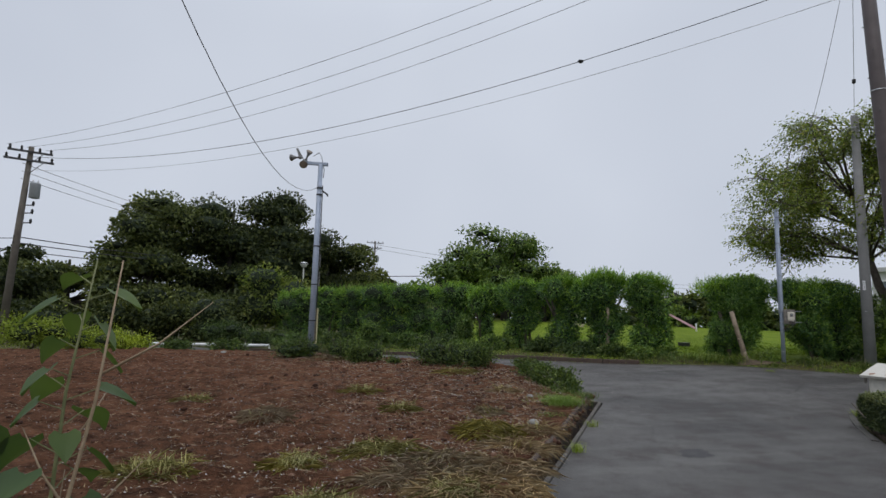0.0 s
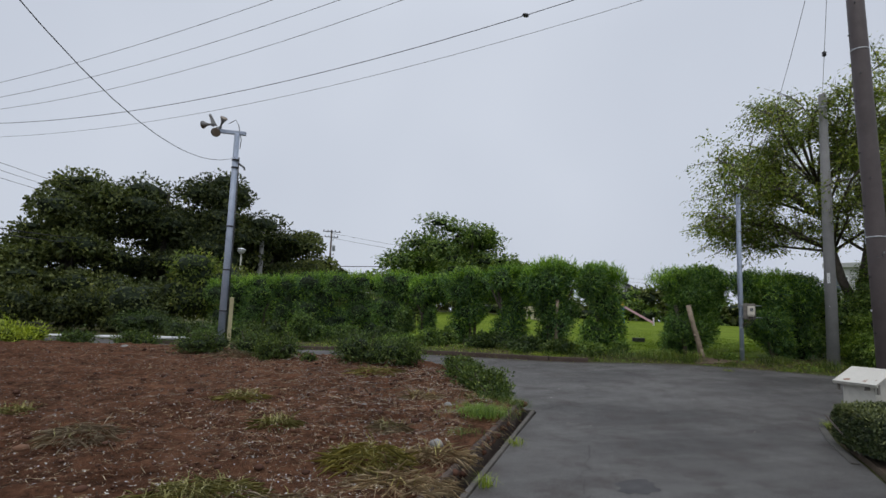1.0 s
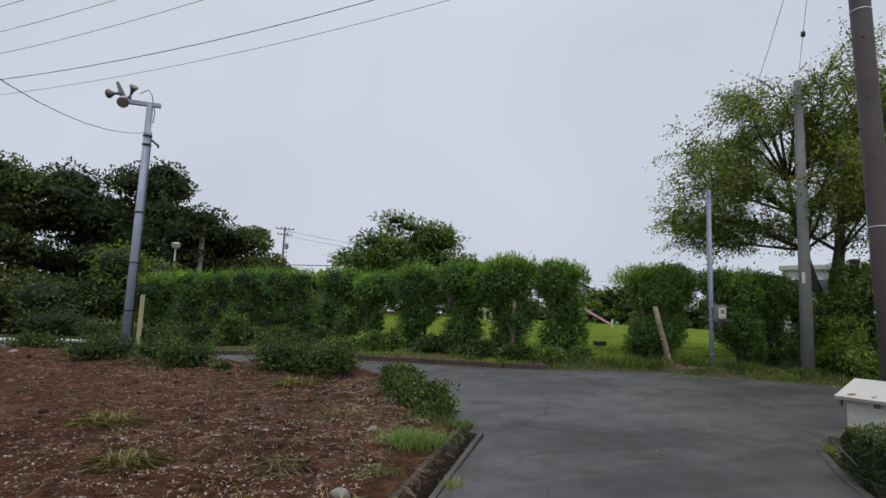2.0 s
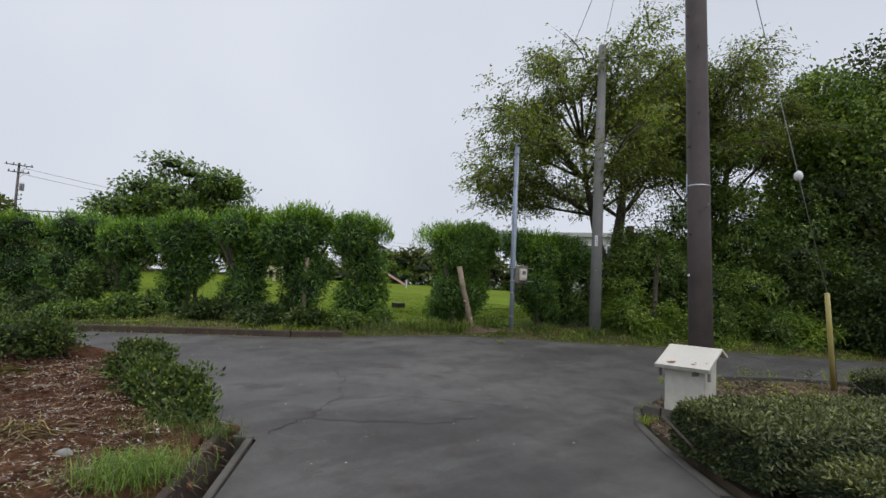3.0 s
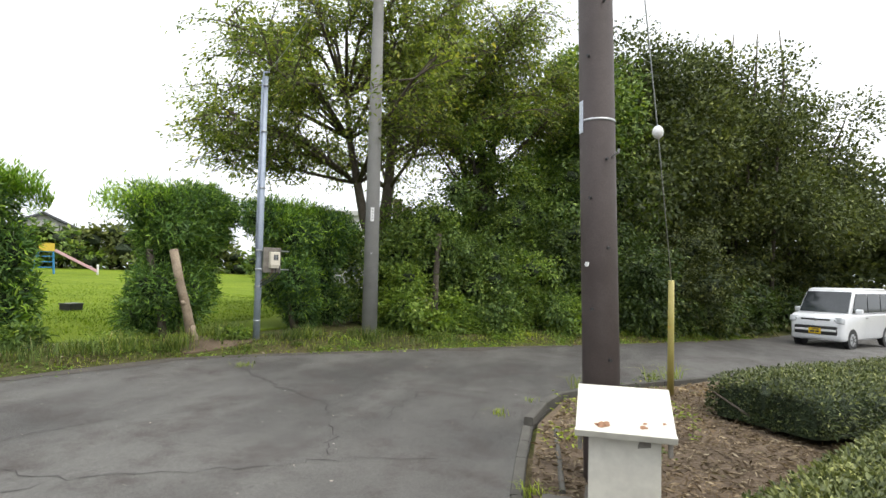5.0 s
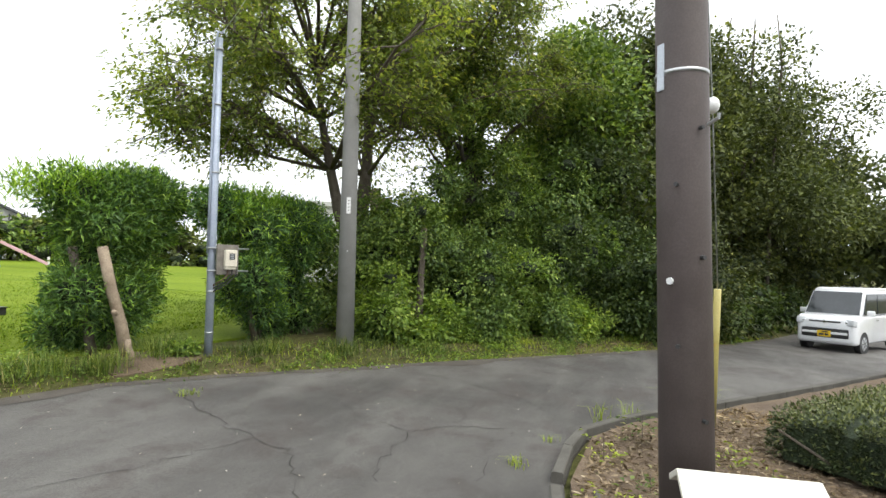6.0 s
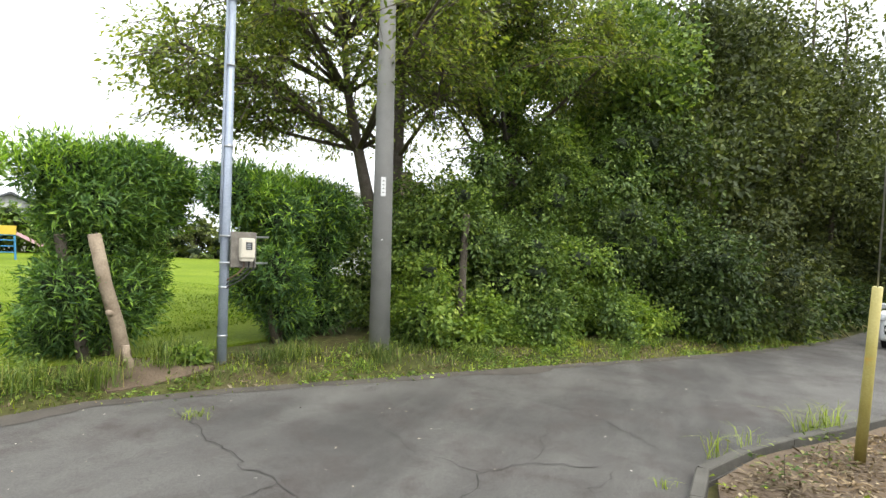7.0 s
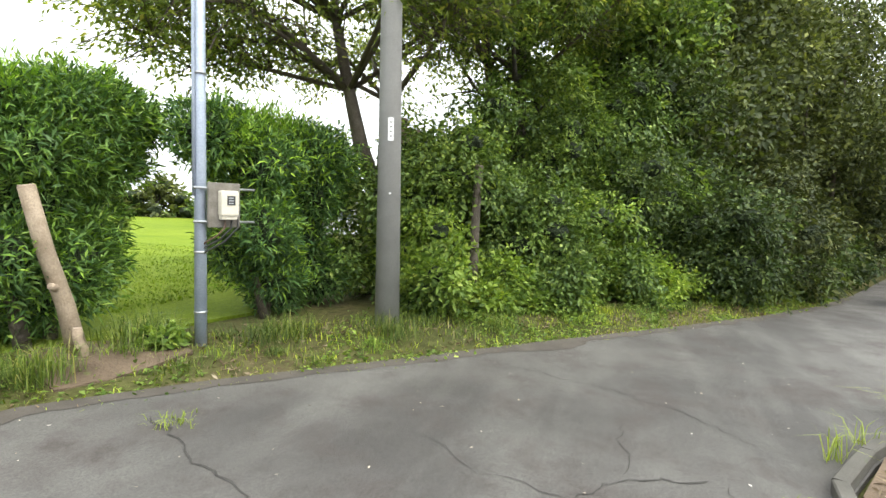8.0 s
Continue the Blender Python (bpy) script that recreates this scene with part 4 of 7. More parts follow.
# ---- foliage things ----
def shrub(name, label, cat, x, y, z, clumps, n, ll, lw, material, seed, group="", stems=None, core=0.74, upward=0.3, shell=(0.72, 1.08), floor=True, stem_mat=None, leaf_label="", lump=0.22, spray=0):
    rng = np.random.default_rng(seed)
    ob = thing(name, label, cat, (x, y, z), group=group)
    # solid dark cores close the gaps and carry the shade between leaves
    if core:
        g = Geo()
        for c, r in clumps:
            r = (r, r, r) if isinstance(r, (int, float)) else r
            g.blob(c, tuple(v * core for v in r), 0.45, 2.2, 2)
        tagged(part("shade_core", g, INNER, ob), kind="stuff")
    for s, rad in stems or []:
        part("stem", Geo().tube(s, rad, 7), stem_mat or BARK, ob, smooth=True)
    p, a, f, L, W = clump_leaves(rng, clumps, n, ll, lw, shell, upward, 0.02 if floor else None, lump, spray)
    leaf_mesh("foliage", p, a, f, L, W, material, ob, leaf_label)
    return ob


def hedge_plant(x, y, top, w, skirt, seed, n=12000, ll=0.15, lw=0.034, bare=0.25, depth=0.75):
    """Clipped oleander: a bushy foot, bare stems and a broad top."""
    r = random.Random(seed)
    z = ground_z(x, y)
    cl = []
    for k in range(7):
        cl.append(((r.uniform(-w, w) * 0.75, r.uniform(-0.4, 0.4) * depth, top * r.uniform(0.68, 0.86)), (w * r.uniform(0.38, 0.55), depth * r.uniform(0.5, 0.75), top * r.uniform(0.12, 0.17))))
    for k in range(6):
        cl.append(((r.uniform(-skirt, skirt) * 0.55, r.uniform(-0.3, 0.3), top * r.uniform(0.12, 0.5)), (skirt * r.uniform(0.45, 0.65), depth * r.uniform(0.45, 0.6), top * r.uniform(0.12, 0.18))))
    cl.append(((0, 0, top * 0.55), (skirt * 0.6, depth * 0.5, top * 0.25)))
    stems = []
    for k in range(4):
        a = r.uniform(-0.25, 0.25)
        stems.append(([(a, r.uniform(-0.2, 0.2), 0), (a * 1.6 + r.uniform(-0.1, 0.1), 0, top * 0.4), (a * 3 + r.uniform(-0.3, 0.3), 0, top * 0.72)], [0.06, 0.05, 0.03]))
    rng = np.random.default_rng(seed)
    ob = shrub("hedge_shrub", "tall clipped oleander hedge shrub with narrow dark green leaves", "hedge shrub", x, y, z, cl, n, ll, lw, OLEANDER, seed, "oleander hedge along the park", stems, 0.66, 0.35, (0.7, 1.1))
    # fresh leaves scattered over the outside
    p, a, f, L, W = clump_leaves(rng, cl, n // 6, ll, lw, (1.0, 1.16), 0.35, 0.3)
    leaf_mesh("fresh_growth", p, a, f, L, W, OLEANDER_TIP, ob)
    # upright young shoots above the clipped top
    m = 420 if y < 22 else 200
    sx = rng.uniform(-w, w, m) * 0.9
    base = np.stack([sx, rng.uniform(-0.5, 0.5, m) * depth, top * 0.90 - 0.35 * (sx / w) ** 2 + rng.uniform(-0.28, 0.05, m)], 1)
    P, A, F = [], [], []
    for b in base:
        d = np.array([rng.normal(0, 0.25), rng.normal(0, 0.25), 1.0])
        h = rng.uniform(0.12, 0.42)
        for k in range(7):
            t = k / 6
            an = rng.uniform(0, 6.28)
            P.append(b + d * h * t)
            A.append(np.array([math.cos(an) * 0.8, math.sin(an) * 0.8, 0.5 + 0.6 * t]))
            F.append(np.array([-math.cos(an) * 0.5, -math.sin(an) * 0.5, 1.0]))
    P = np.array(P)
    leaf_mesh("young_growth", P, np.array(A), np.array(F), rng.uniform(0.7, 1.2, len(P)) * ll, lw * 0.9, OLEANDER_TIP, ob, droop=0.05)
    return ob


# hedge from the gap westwards, then the stretch beside the meter post
for i, (x, y, top, w, s, n) in enumerate([(11.35, 19.55, 3.0, 0.85, 0.8, 15000), (9.9, 20.5, 3.2, 1.15, 0.75, 15000), (8.75, 21.7, 3.0, 1.05, 0.65, 12000), (7.55, 23.3, 3.0, 1.1, 0.75, 12000), (6.1, 24.9, 2.8, 0.9, 0.35, 8000), (5.0, 26.2, 3.0, 1.2, 1.0, 6000), (3.4, 27.8, 3.05, 1.3, 1.1, 6000), (1.9, 29.4, 3.15, 1.3, 1.2, 6000), (0.3, 31.0, 3.2, 1.4, 1.2, 5500), (-1.4, 32.6, 3.2, 1.4, 1.2, 5500), (-3.0, 34.2, 3.2, 1.4, 1.2, 5500)]):
    hedge_plant(x, y, top, w, s, 200 + i, n, 0.16, 0.036)
for i, (x, y, top, w, s, n) in enumerate([(13.45, 17.78, 2.85, 1.6, 1.0, 42000), (15.75, 16.6, 2.75, 1.1, 0.74, 30000), (16.7, 16.6, 2.2, 0.45, 0.35, 7000)]):
    hedge_plant(x, y, top, w, s, 230 + i, n, 0.135, 0.025)


def sawn_log(x, y, dx, dy, h, r, label, skin=CUT_WOOD):
    z = ground_z(x, y)
    ob = thing("cut_trunk", label, "cut trunk", (x, y, z), group="cut trunks in the hedge")
    g = Geo().tube([(0, 0, -0.02), (dx * 0.3 + 0.02, dy * 0.3, h * 0.3), (dx * 0.6 - 0.02, dy * 0.6, h * 0.62), (dx, dy, h)], [r * 1.15, r, r * 0.95, r * 0.9], 10)
    part("trunk", g, skin, ob, smooth=True)
    part("branch_stub", Geo().tube([(dx * 0.4, dy * 0.4, h * 0.4), (dx * 0.4 - r * 1.6, dy * 0.4 - r, h * 0.43)], [r * 0.5, r * 0.42], 7), skin, ob, smooth=True)
    part("sawn_face", Geo().tube([(dx, dy, h - 0.01), (dx * 1.01, dy * 1.01, h + 0.012)], r * 0.8, 10), plain("fresh_cut", (0.34, 0.26, 0.2), (0.45, 0.36, 0.29), 14, 60, 0.9), ob)


sawn_log(13.35, 17.0, -0.38, 0.12, 1.62, 0.082, "pale sawn-off leaning trunk with bark peeled")
sawn_log(13.2, 17.55, -0.3, 0.1, 1.6, 0.07, "grey-brown leaning hedge trunk", BARK)
sawn_log(13.28, 16.85, -0.02, 0.04, 0.28, 0.05, "short pale sawn stub in bare earth")
sawn_log(18.15, 14.4, 0.12, -0.05, 2.3, 0.075, "grey bare cut trunk with a leafy top", BARK)
sawn_log(9.75, 20.0, 0.1, 0.1, 1.7, 0.07, "bare branching hedge trunk")


def leafy_tree(name, label, x, y, h, clumps, n, ll, lw, material, seed, trunk_r=0.2, bark=BARK_DARK, core=0.58, fork=0.35, group="", droop=0.15, upward=0.1, shell=(0.6, 1.02), lump=0.24, base_z=None, spray=9):
    rng = np.random.default_rng(seed)
    z = ground_z(x, y) if base_z is None else base_z
    ob = thing(name, label, "tree", (x, y, z), group=group)
    tops = [c for c, r in clumps]
    mx, my = sum(c[0] for c in tops) / len(tops), sum(c[1] for c in tops) / len(tops)
    fk = Vector((mx * 0.4, my * 0.4, h * fork))
    part("trunk", Geo().tube([(0, 0, -0.1), (fk.x * 0.4, fk.y * 0.4, fk.z * 0.5), fk, (mx * 0.8, my * 0.8, h * 0.75)], [trunk_r * 1.2, trunk_r, trunk_r * 0.8, trunk_r * 0.3], 10), bark, ob, smooth=True)
    for c in tops[::2]:
        c = Vector(c)
        mid = (fk + c) / 2 + Vector((0, 0, -0.08 * h))
        part("limb", Geo().tube([fk * 0.95, mid, c], [trunk_r * 0.5, trunk_r * 0.32, trunk_r * 0.12], 6), bark, ob, smooth=True)
    # dark core in each clump, its colour gives the shade inside the crown
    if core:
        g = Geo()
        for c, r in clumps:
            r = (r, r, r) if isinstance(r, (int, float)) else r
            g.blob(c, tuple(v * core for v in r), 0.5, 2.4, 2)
        tagged(part("shade_core", g, INNER, ob), kind="stuff")
    p, a, f, L, W = clump_leaves(rng, clumps, n, ll, lw, shell, upward, 0.05, lump, spray, 0.8 if spray else 0.25)
    leaf_mesh("crown", p, a, f, L, W, material, ob, droop=droop)
    return ob


def crown(seed, rx, ry, z0, z1, n, r0, r1, squash=0.7):
    """Clumps over a domed crown, fuller at the shell."""
    r = random.Random(seed)
    out = []
    for k in range(n):
        a, e = r.uniform(0, 6.283), r.uniform(-0.25, 1.0)
        q = math.sqrt(max(0, 1 - e * e)) if e > 0 else 0.95
        s = r.uniform(0.55, 1.0)
        zc = z0 + (z1 - r1 * squash * 0.9 - z0) * (max(e, 0) * s * 0.9 + 0.12 + min(e, 0) * 0.4)
        rad = r.uniform(r0, r1)
        out.append(((rx * q * s * math.cos(a), ry * q * s * math.sin(a), zc), (rad, rad, rad * squash)))
    return out


# ---- woods beyond the soil ----
for i, (x, y, h, rx, n, mat_, nl) in enumerate([(-29, 40, 6.5, 4.5, 16, OLIVE, 9000), (-23, 41, 6.8, 4.4, 18, EVERGREEN, 12000), (-19.5, 42.5, 7.0, 4.0, 18, OLIVE, 13000), (-14.6, 43.5, 11.0, 3.7, 24, OLIVE, 20000), (-9.6, 45.5, 13.2, 3.6, 24, EVERGREEN, 20000), (-5.6, 47, 12.4, 3.8, 24, EVERGREEN, 20000), (-2.0, 48.5, 10.2, 3.4, 18, EVERGREEN, 15000), (0.8, 50, 8.4, 3.2, 16, OLIVE, 12000), (3.0, 53, 5.5, 3.0, 12, EVERGREEN, 8000), (-33, 46, 7.5, 5, 14, EVERGREEN, 8000), (-39, 42, 7, 5, 14, EVERGREEN, 7000)]):
    leafy_tree("woodland_tree", "dark broad-crowned evergreen tree at the wood's edge", x, y, h, crown(300 + i, rx, rx * 0.8, h * 0.12, h, int(n * 1.5), h * 0.10, h * 0.19, 0.5), int(nl * 1.05), 0.30, 0.17, mat_, 320 + i, 0.28, core=0.62, shell=(0.7, 1.06), lump=0.18, upward=0.3, spray=0, group="evergreen wood")
for i, (x, y, s) in enumerate([(-22, 34, 2.6), (-17.5, 34.5, 2.4), (-13.5, 36, 2.6), (-9.5, 36.5, 2.3), (-26, 33, 2.6), (-31, 33, 3)]):
    r = random.Random(i)
    cl = [((r.uniform(-2, 2), r.uniform(-0.8, 0.8), r.uniform(0.3, 0.75) * s), (1.1, 0.9, 0.7 * r.uniform(0.7, 1.2))) for k in range(8)]
    shrub("undergrowth_bush", "shaded evergreen undergrowth bush", "bush", x, y, ground_z(x, y), cl, 4000, 0.3, 0.14, EVERGREEN, 340 + i, "undergrowth")
# rounded yellowish bush and its neighbours behind the hedge
for i, (x, y, s, m_) in enumerate([(-4.2, 36.8, 5.0, CHERRY), (-7.4, 35.8, 3.0, OLIVE), (-2.2, 38.0, 3.9, OLIVE), (0.5, 37.5, 3.6, OLIVE), (3.0, 36.5, 3.4, OLIVE), (6, 35, 3.2, OLIVE)]):
    r = random.Random(70 + i)
    cl = [((r.uniform(-1.4, 1.4), r.uniform(-1, 1), r.uniform(0.25, 0.78) * s), (1.3, 1.2, 0.95)) for k in range(9)]
    shrub("garden_bush", "rounded yellow-green clipped bush", "bush", x, y, ground_z(x, y), cl, 4500, 0.25, 0.12, m_, 350 + i, "park bushes")

# spreading tree across the park, seen over the hedge
r = random.Random(8)
cl = []
for k in range(46):
    a, q = r.uniform(0, 6.283), math.sqrt(r.random())
    zz = 3.0 + 7.4 * (1 - q * q) * r.uniform(0.15, 1.0)
    cl.append(((-1.0 + 7.0 * q * math.cos(a), 4.5 * q * math.sin(a), zz), (2.1, 1.9, 0.85)))
leafy_tree("spreading_tree", "wide spreading park tree with layered green crown", 16.6, 57.5, 11, cl, 34000, 0.32, 0.16, THICKET, 360, 0.45, core=0.4, fork=0.3, lump=0.3)
cl = [((u_, r.uniform(-2, 2), r.uniform(1.0, 7.4 - abs(u_ + 1.5) * 0.7)), (1.6, 1.5, 0.65)) for u_ in [r.uniform(-4, 4.2) for k in range(24)]]
leafy_tree("park_tree", "rounded green park tree", 20.8, 57.5, 8.4, cl, 19000, 0.32, 0.16, THICKET, 361, 0.3, lump=0.3)
for i, (x, y, h, rr) in enumerate([(30, 68, 4.6, 3.5), (36, 67, 4.2, 3.5), (41, 66, 5.4, 3.6), (45, 64.5, 5.6, 3.6), (49, 62, 4.6, 3.2), (53, 58, 4.4, 3.4), (57, 54, 4.6, 3.4), (25, 70, 4.4, 3.4), (52, 48, 5, 3.5), (50, 40, 6, 4), (46, 34, 7, 4), (58, 46, 5, 4), (33, 84, 8.5, 2.4), (18, 70, 5, 4), (10, 70, 5, 4)]):
    leafy_tree("boundary_tree", "low green tree along the far park boundary", x, y, h, crown(400 + i, rr, rr * 0.8, 0.4, h, 14, 1.0, 1.6), 1900, 0.65, 0.33, OLIVE if i % 2 else THICKET, 420 + i, 0.2, group="far park trees")


# ---- cherry tree behind the meter post ----
def cherry_tree(x, y, seed, arms=20, low=4.6):
    r, rng = random.Random(seed), np.random.default_rng(seed)
    ob = thing("cherry_tree", "open-crowned cherry tree with airy green leaves", "tree", (x, y, ground_z(x, y)))
    bark = BARK
    part("trunk", Geo().tube([(0, 0, -0.1), (0.1, 0.0, 1.2), (0.4, 0.1, 2.6), (0.75, 0.2, 3.6), (0.95, 0.25, 4.8), (1.0, 0.2, 5.7), (1.15, 0.1, 7.0)], [0.26, 0.22, 0.19, 0.16, 0.12, 0.09, 0.05], 12), bark, ob, smooth=True)
    part("trunk", Geo().tube([(0.1, 0, 1.4), (-0.3, 0.3, 2.6), (-0.4, 0.5, 3.6), (-0.55, 0.7, 4.8), (-0.6, 0.8, 6.0)], [0.16, 0.14, 0.11, 0.085, 0.06], 10), bark, ob, smooth=True)
    P, A, F = [], [], []
    starts = [Vector((0.75, 0.2, 3.6)), Vector((-0.4, 0.5, 3.6)), Vector((0.9, 0.25, 4.6)), Vector((-0.55, 0.7, 4.8)), Vector((1.0, 0.2, 5.6)), Vector((-0.6, 0.8, 5.9))]
    ends = []
    for k in range(arms):
        a = 6.283 * k / arms + r.uniform(-0.2, 0.2)
        q = r.uniform(1.6, 4.9)
        ends.append(Vector((q * math.cos(a) - 0.2, q * math.sin(a) + 0.4, max(low - 0.6, 4.4 + 5.2 * (1 - (q / 5.4) ** 2) * r.uniform(0.55, 1.05)))))
    if low < 5:
        ends += [Vector((-3.2, 1.0, 4.5)), Vector((-1.8, -1.5, 4.7)), Vector((-3.0, 2.8, 4.1)), Vector((-2.0, 2.6, 3.7)), Vector((-0.8, 1.6, 4.2)), Vector((-1.0, -2.2, 4.9)), Vector((-3.5, 1.9, 4.8)), Vector((-3.0, 2.0, 6.4))]
    ends += [Vector((-2.6, 3.2, 4.3)), Vector((-3.6, 2.6, 5.0)), Vector((-2.8, 0.2, 8.2)), Vector((-0.5, -1.5, 9.4)), Vector((1.5, 0, 9.6)), Vector((-1.2, 1.5, 8.8)), Vector((2.5, -1.5, 8.6)), Vector((-2.2, 2.4, 7.2)), Vector((-1.8, -1.6, 8.3)), Vector((-1.5, 1.8, 5.6)), Vector((1.2, -1.6, 6.4)), Vector((2.2, 0.8, 7.0)), Vector((-2.6, 1.0, 6.2)), Vector((0.4, 0.6, 7.6)), Vector((-1.2, -1.2, 6.6)), Vector((0.6, -2.0, 7.6))]
    ends = [e for e in ends if e.z > low - 1.2]
    branches, twigs = Geo(), Geo()
    for e in ends:
        s = min(starts, key=lambda v: abs(v.z + 1.6 - e.z) + 0.3 * (v - e).length + r.uniform(0, 0.8))
        m1 = s.lerp(e, 0.4) + Vector((r.uniform(-0.3, 0.3), r.uniform(-0.3, 0.3), r.uniform(0.1, 0.6)))
        m2 = s.lerp(e, 0.75) + Vector((r.uniform(-0.3, 0.3), r.uniform(-0.3, 0.3), r.uniform(0.0, 0.5)))
        pts = [s, m1, m2, e]
        part("limb", Geo().tube(pts, [0.052, 0.04, 0.026, 0.01], 7), bark, ob, smooth=True)
        for b in range(11):
            t = r.uniform(0.25, 1.0)
            j = min(int(t * 3), 2)
            b0 = pts[j].lerp(pts[j + 1], t * 3 - j)
            out = Vector((e.x - 0.1, e.y - 0.3, 0)).normalized()
            d = (out * r.uniform(0.2, 1.0) + Vector((r.uniform(-1, 1), r.uniform(-1, 1), r.uniform(-0.6, 0.9)))).normalized()
            b1 = b0 + d * r.uniform(0.6, 1.4)
            branches.tube([b0, b0.lerp(b1, 0.5) + Vector((0, 0, 0.08)), b1], [0.022, 0.015, 0.006], 5, False)
            for w in range(7):
                u = r.uniform(0.15, 1.0)
                t0 = b0.lerp(b1, u)
                td = (d * 0.7 + Vector((r.uniform(-1, 1), r.uniform(-1, 1), r.uniform(-0.6, 0.5)))).normalized()
                t1 = t0 + td * r.uniform(0.25, 0.75)
                twigs.tube([t0, t1], [0.007, 0.003], 3, False)
                for q in range(11):
                    v = r.uniform(0.05, 1.05)
                    c = t0.lerp(t1, v)
                    P.append((c.x + r.gauss(0, 0.12), c.y + r.gauss(0, 0.12), c.z + r.gauss(0, 0.12)))
                    A.append((td.x + r.uniform(-1, 1), td.y + r.uniform(-1, 1), -0.3 + r.uniform(-0.6, 0.4)))
                    F.append((r.gauss(0, 0.6), r.gauss(0, 0.6), 1.0))
    tagged(part("branch_work", branches, bark, ob), kind="stuff")
    tagged(part("twig_work", twigs, bark, ob), kind="stuff")
    pads = []
    for e in ends:
        for k in range(3):
            c = e.lerp(Vector((0.2, 0.3, 5.4)), (0.0, 0.16, 0.34)[k]) + Vector((r.uniform(-0.5, 0.5), r.uniform(-0.5, 0.5), r.uniform(-0.1, 0.35)))
            pads.append((tuple(c), (r.uniform(0.5, 1.0), r.uniform(0.5, 1.0), r.uniform(0.16, 0.3))))
    p, a, f, L, W = clump_leaves(rng, pads, len(pads) * 115, 0.12, 0.058, (0.3, 1.1), 0.0, None, 0.3, 7)
    leaf_mesh("leaf_spray", p, a, f, L, W, CHERRY, ob)
    n = len(P)
    leaf_mesh("crown", np.array(P), np.array(A), np.array(F), rng.uniform(0.08, 0.145, n), rng.uniform(0.042, 0.068, n), CHERRY, ob)


cherry_tree(18.9, 16.4, 3)
cherry_tree(22.3, 14.5, 9, 12, 6.6)

# ivy-covered trunk rising out of the thicket
r = random.Random(2)
cl = [((0.12 * math.sin(k), 0.1 * math.cos(k * 2), 0.6 + k * 0.55), (0.5, 0.5, 0.42)) for k in range(15)]
cl += [((r.uniform(-1.6, 1.8), r.uniform(-1.5, 1.5), r.uniform(4.2, 7.2)), (0.7, 0.7, 0.42)) for k in range(15)]
leafy_tree("ivy_tree", "tall tree with trunk wrapped in dark ivy", 21.2, 14.3, 9.5, cl, 22000, 0.11, 0.06, THICKET, 500, 0.18, core=0, fork=0.5)

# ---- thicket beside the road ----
# towards the bend a darker leaf colour stands in for shade
TH = [(35, 4.9, 3.6, 1.6, EVERGREEN), (37.6, 3.7, 3.8, 1.7, EVERGREEN), (40.4, 2.5, 5.2, 2.0, EVERGREEN), (43.5, 1.2, 5.6, 2.2, EVERGREEN), (17.45, 15.1, 1.5, 0.8, VINE), (17.7, 15.6, 2.3, 1.0, THICKET), (18.6, 14.4, 1.2, 0.7, VINE), (18.9, 15.1, 3.4, 1.2, THICKET), (19.7, 13.9, 2.6, 1.1, THICKET), (20.0, 14.6, 4.4, 1.4, THICKET), (20.7, 12.9, 3.0, 1.2, VINE), (19.7, 13.0, 1.0, 0.7, VINE), (21.3, 13.6, 4.6, 1.4, THICKET), (21.9, 11.6, 3.4, 1.2, THICKET_SHADED), (21.2, 11.9, 1.3, 0.8, VINE), (22.7, 12.4, 5.2, 1.5, THICKET), (23.1, 10.3, 3.6, 1.3, THICKET_SHADED), (22.5, 10.5, 1.5, 0.9, THICKET_SHADED), (24.0, 11.4, 5.8, 1.5, THICKET_SHADED), (24.6, 9.2, 3.4, 1.4, EVERGREEN), (26.2, 8.6, 2.6, 1.4, EVERGREEN), (28.2, 7.9, 2.8, 1.5, EVERGREEN), (23.9, 9.3, 1.2, 0.8, THICKET_SHADED), (30.5, 7.2, 3.4, 1.6, EVERGREEN), (17.4, 16.4, 2.6, 1.0, THICKET), (25.6, 8.0, 1.0, 0.8, THICKET_SHADED), (27.0, 7.7, 1.5, 0.9, THICKET_SHADED), (28.9, 6.7, 1.6, 1.0, THICKET_SHADED), (31.0, 5.8, 1.7, 1.1, THICKET_SHADED), (18.0, 13.7, 0.8, 0.5, VINE), (18.9, 13.0, 0.9, 0.5, THICKET), (20.4, 11.9, 0.9, 0.5, THICKET), (21.3, 11.2, 0.8, 0.5, VINE), (22.3, 10.3, 0.9, 0.55, THICKET_SHADED), (23.3, 9.6, 0.8, 0.5, THICKET_SHADED), (24.6, 8.9, 0.9, 0.55, THICKET_SHADED), (31.0, 9.6, 3.6, 1.8, EVERGREEN), (34.0, 8.0, 3.8, 1.9, EVERGREEN)]
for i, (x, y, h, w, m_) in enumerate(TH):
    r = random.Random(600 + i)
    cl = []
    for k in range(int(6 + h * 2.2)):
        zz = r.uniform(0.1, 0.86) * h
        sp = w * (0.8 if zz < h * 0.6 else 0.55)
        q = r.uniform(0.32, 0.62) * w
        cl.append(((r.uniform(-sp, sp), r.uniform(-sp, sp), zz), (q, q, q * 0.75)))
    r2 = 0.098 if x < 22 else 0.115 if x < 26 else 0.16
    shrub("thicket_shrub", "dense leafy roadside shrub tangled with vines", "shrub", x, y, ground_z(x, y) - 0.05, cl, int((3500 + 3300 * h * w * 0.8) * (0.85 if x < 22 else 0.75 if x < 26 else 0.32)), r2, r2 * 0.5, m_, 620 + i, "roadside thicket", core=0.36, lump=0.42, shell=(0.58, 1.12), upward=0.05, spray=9)
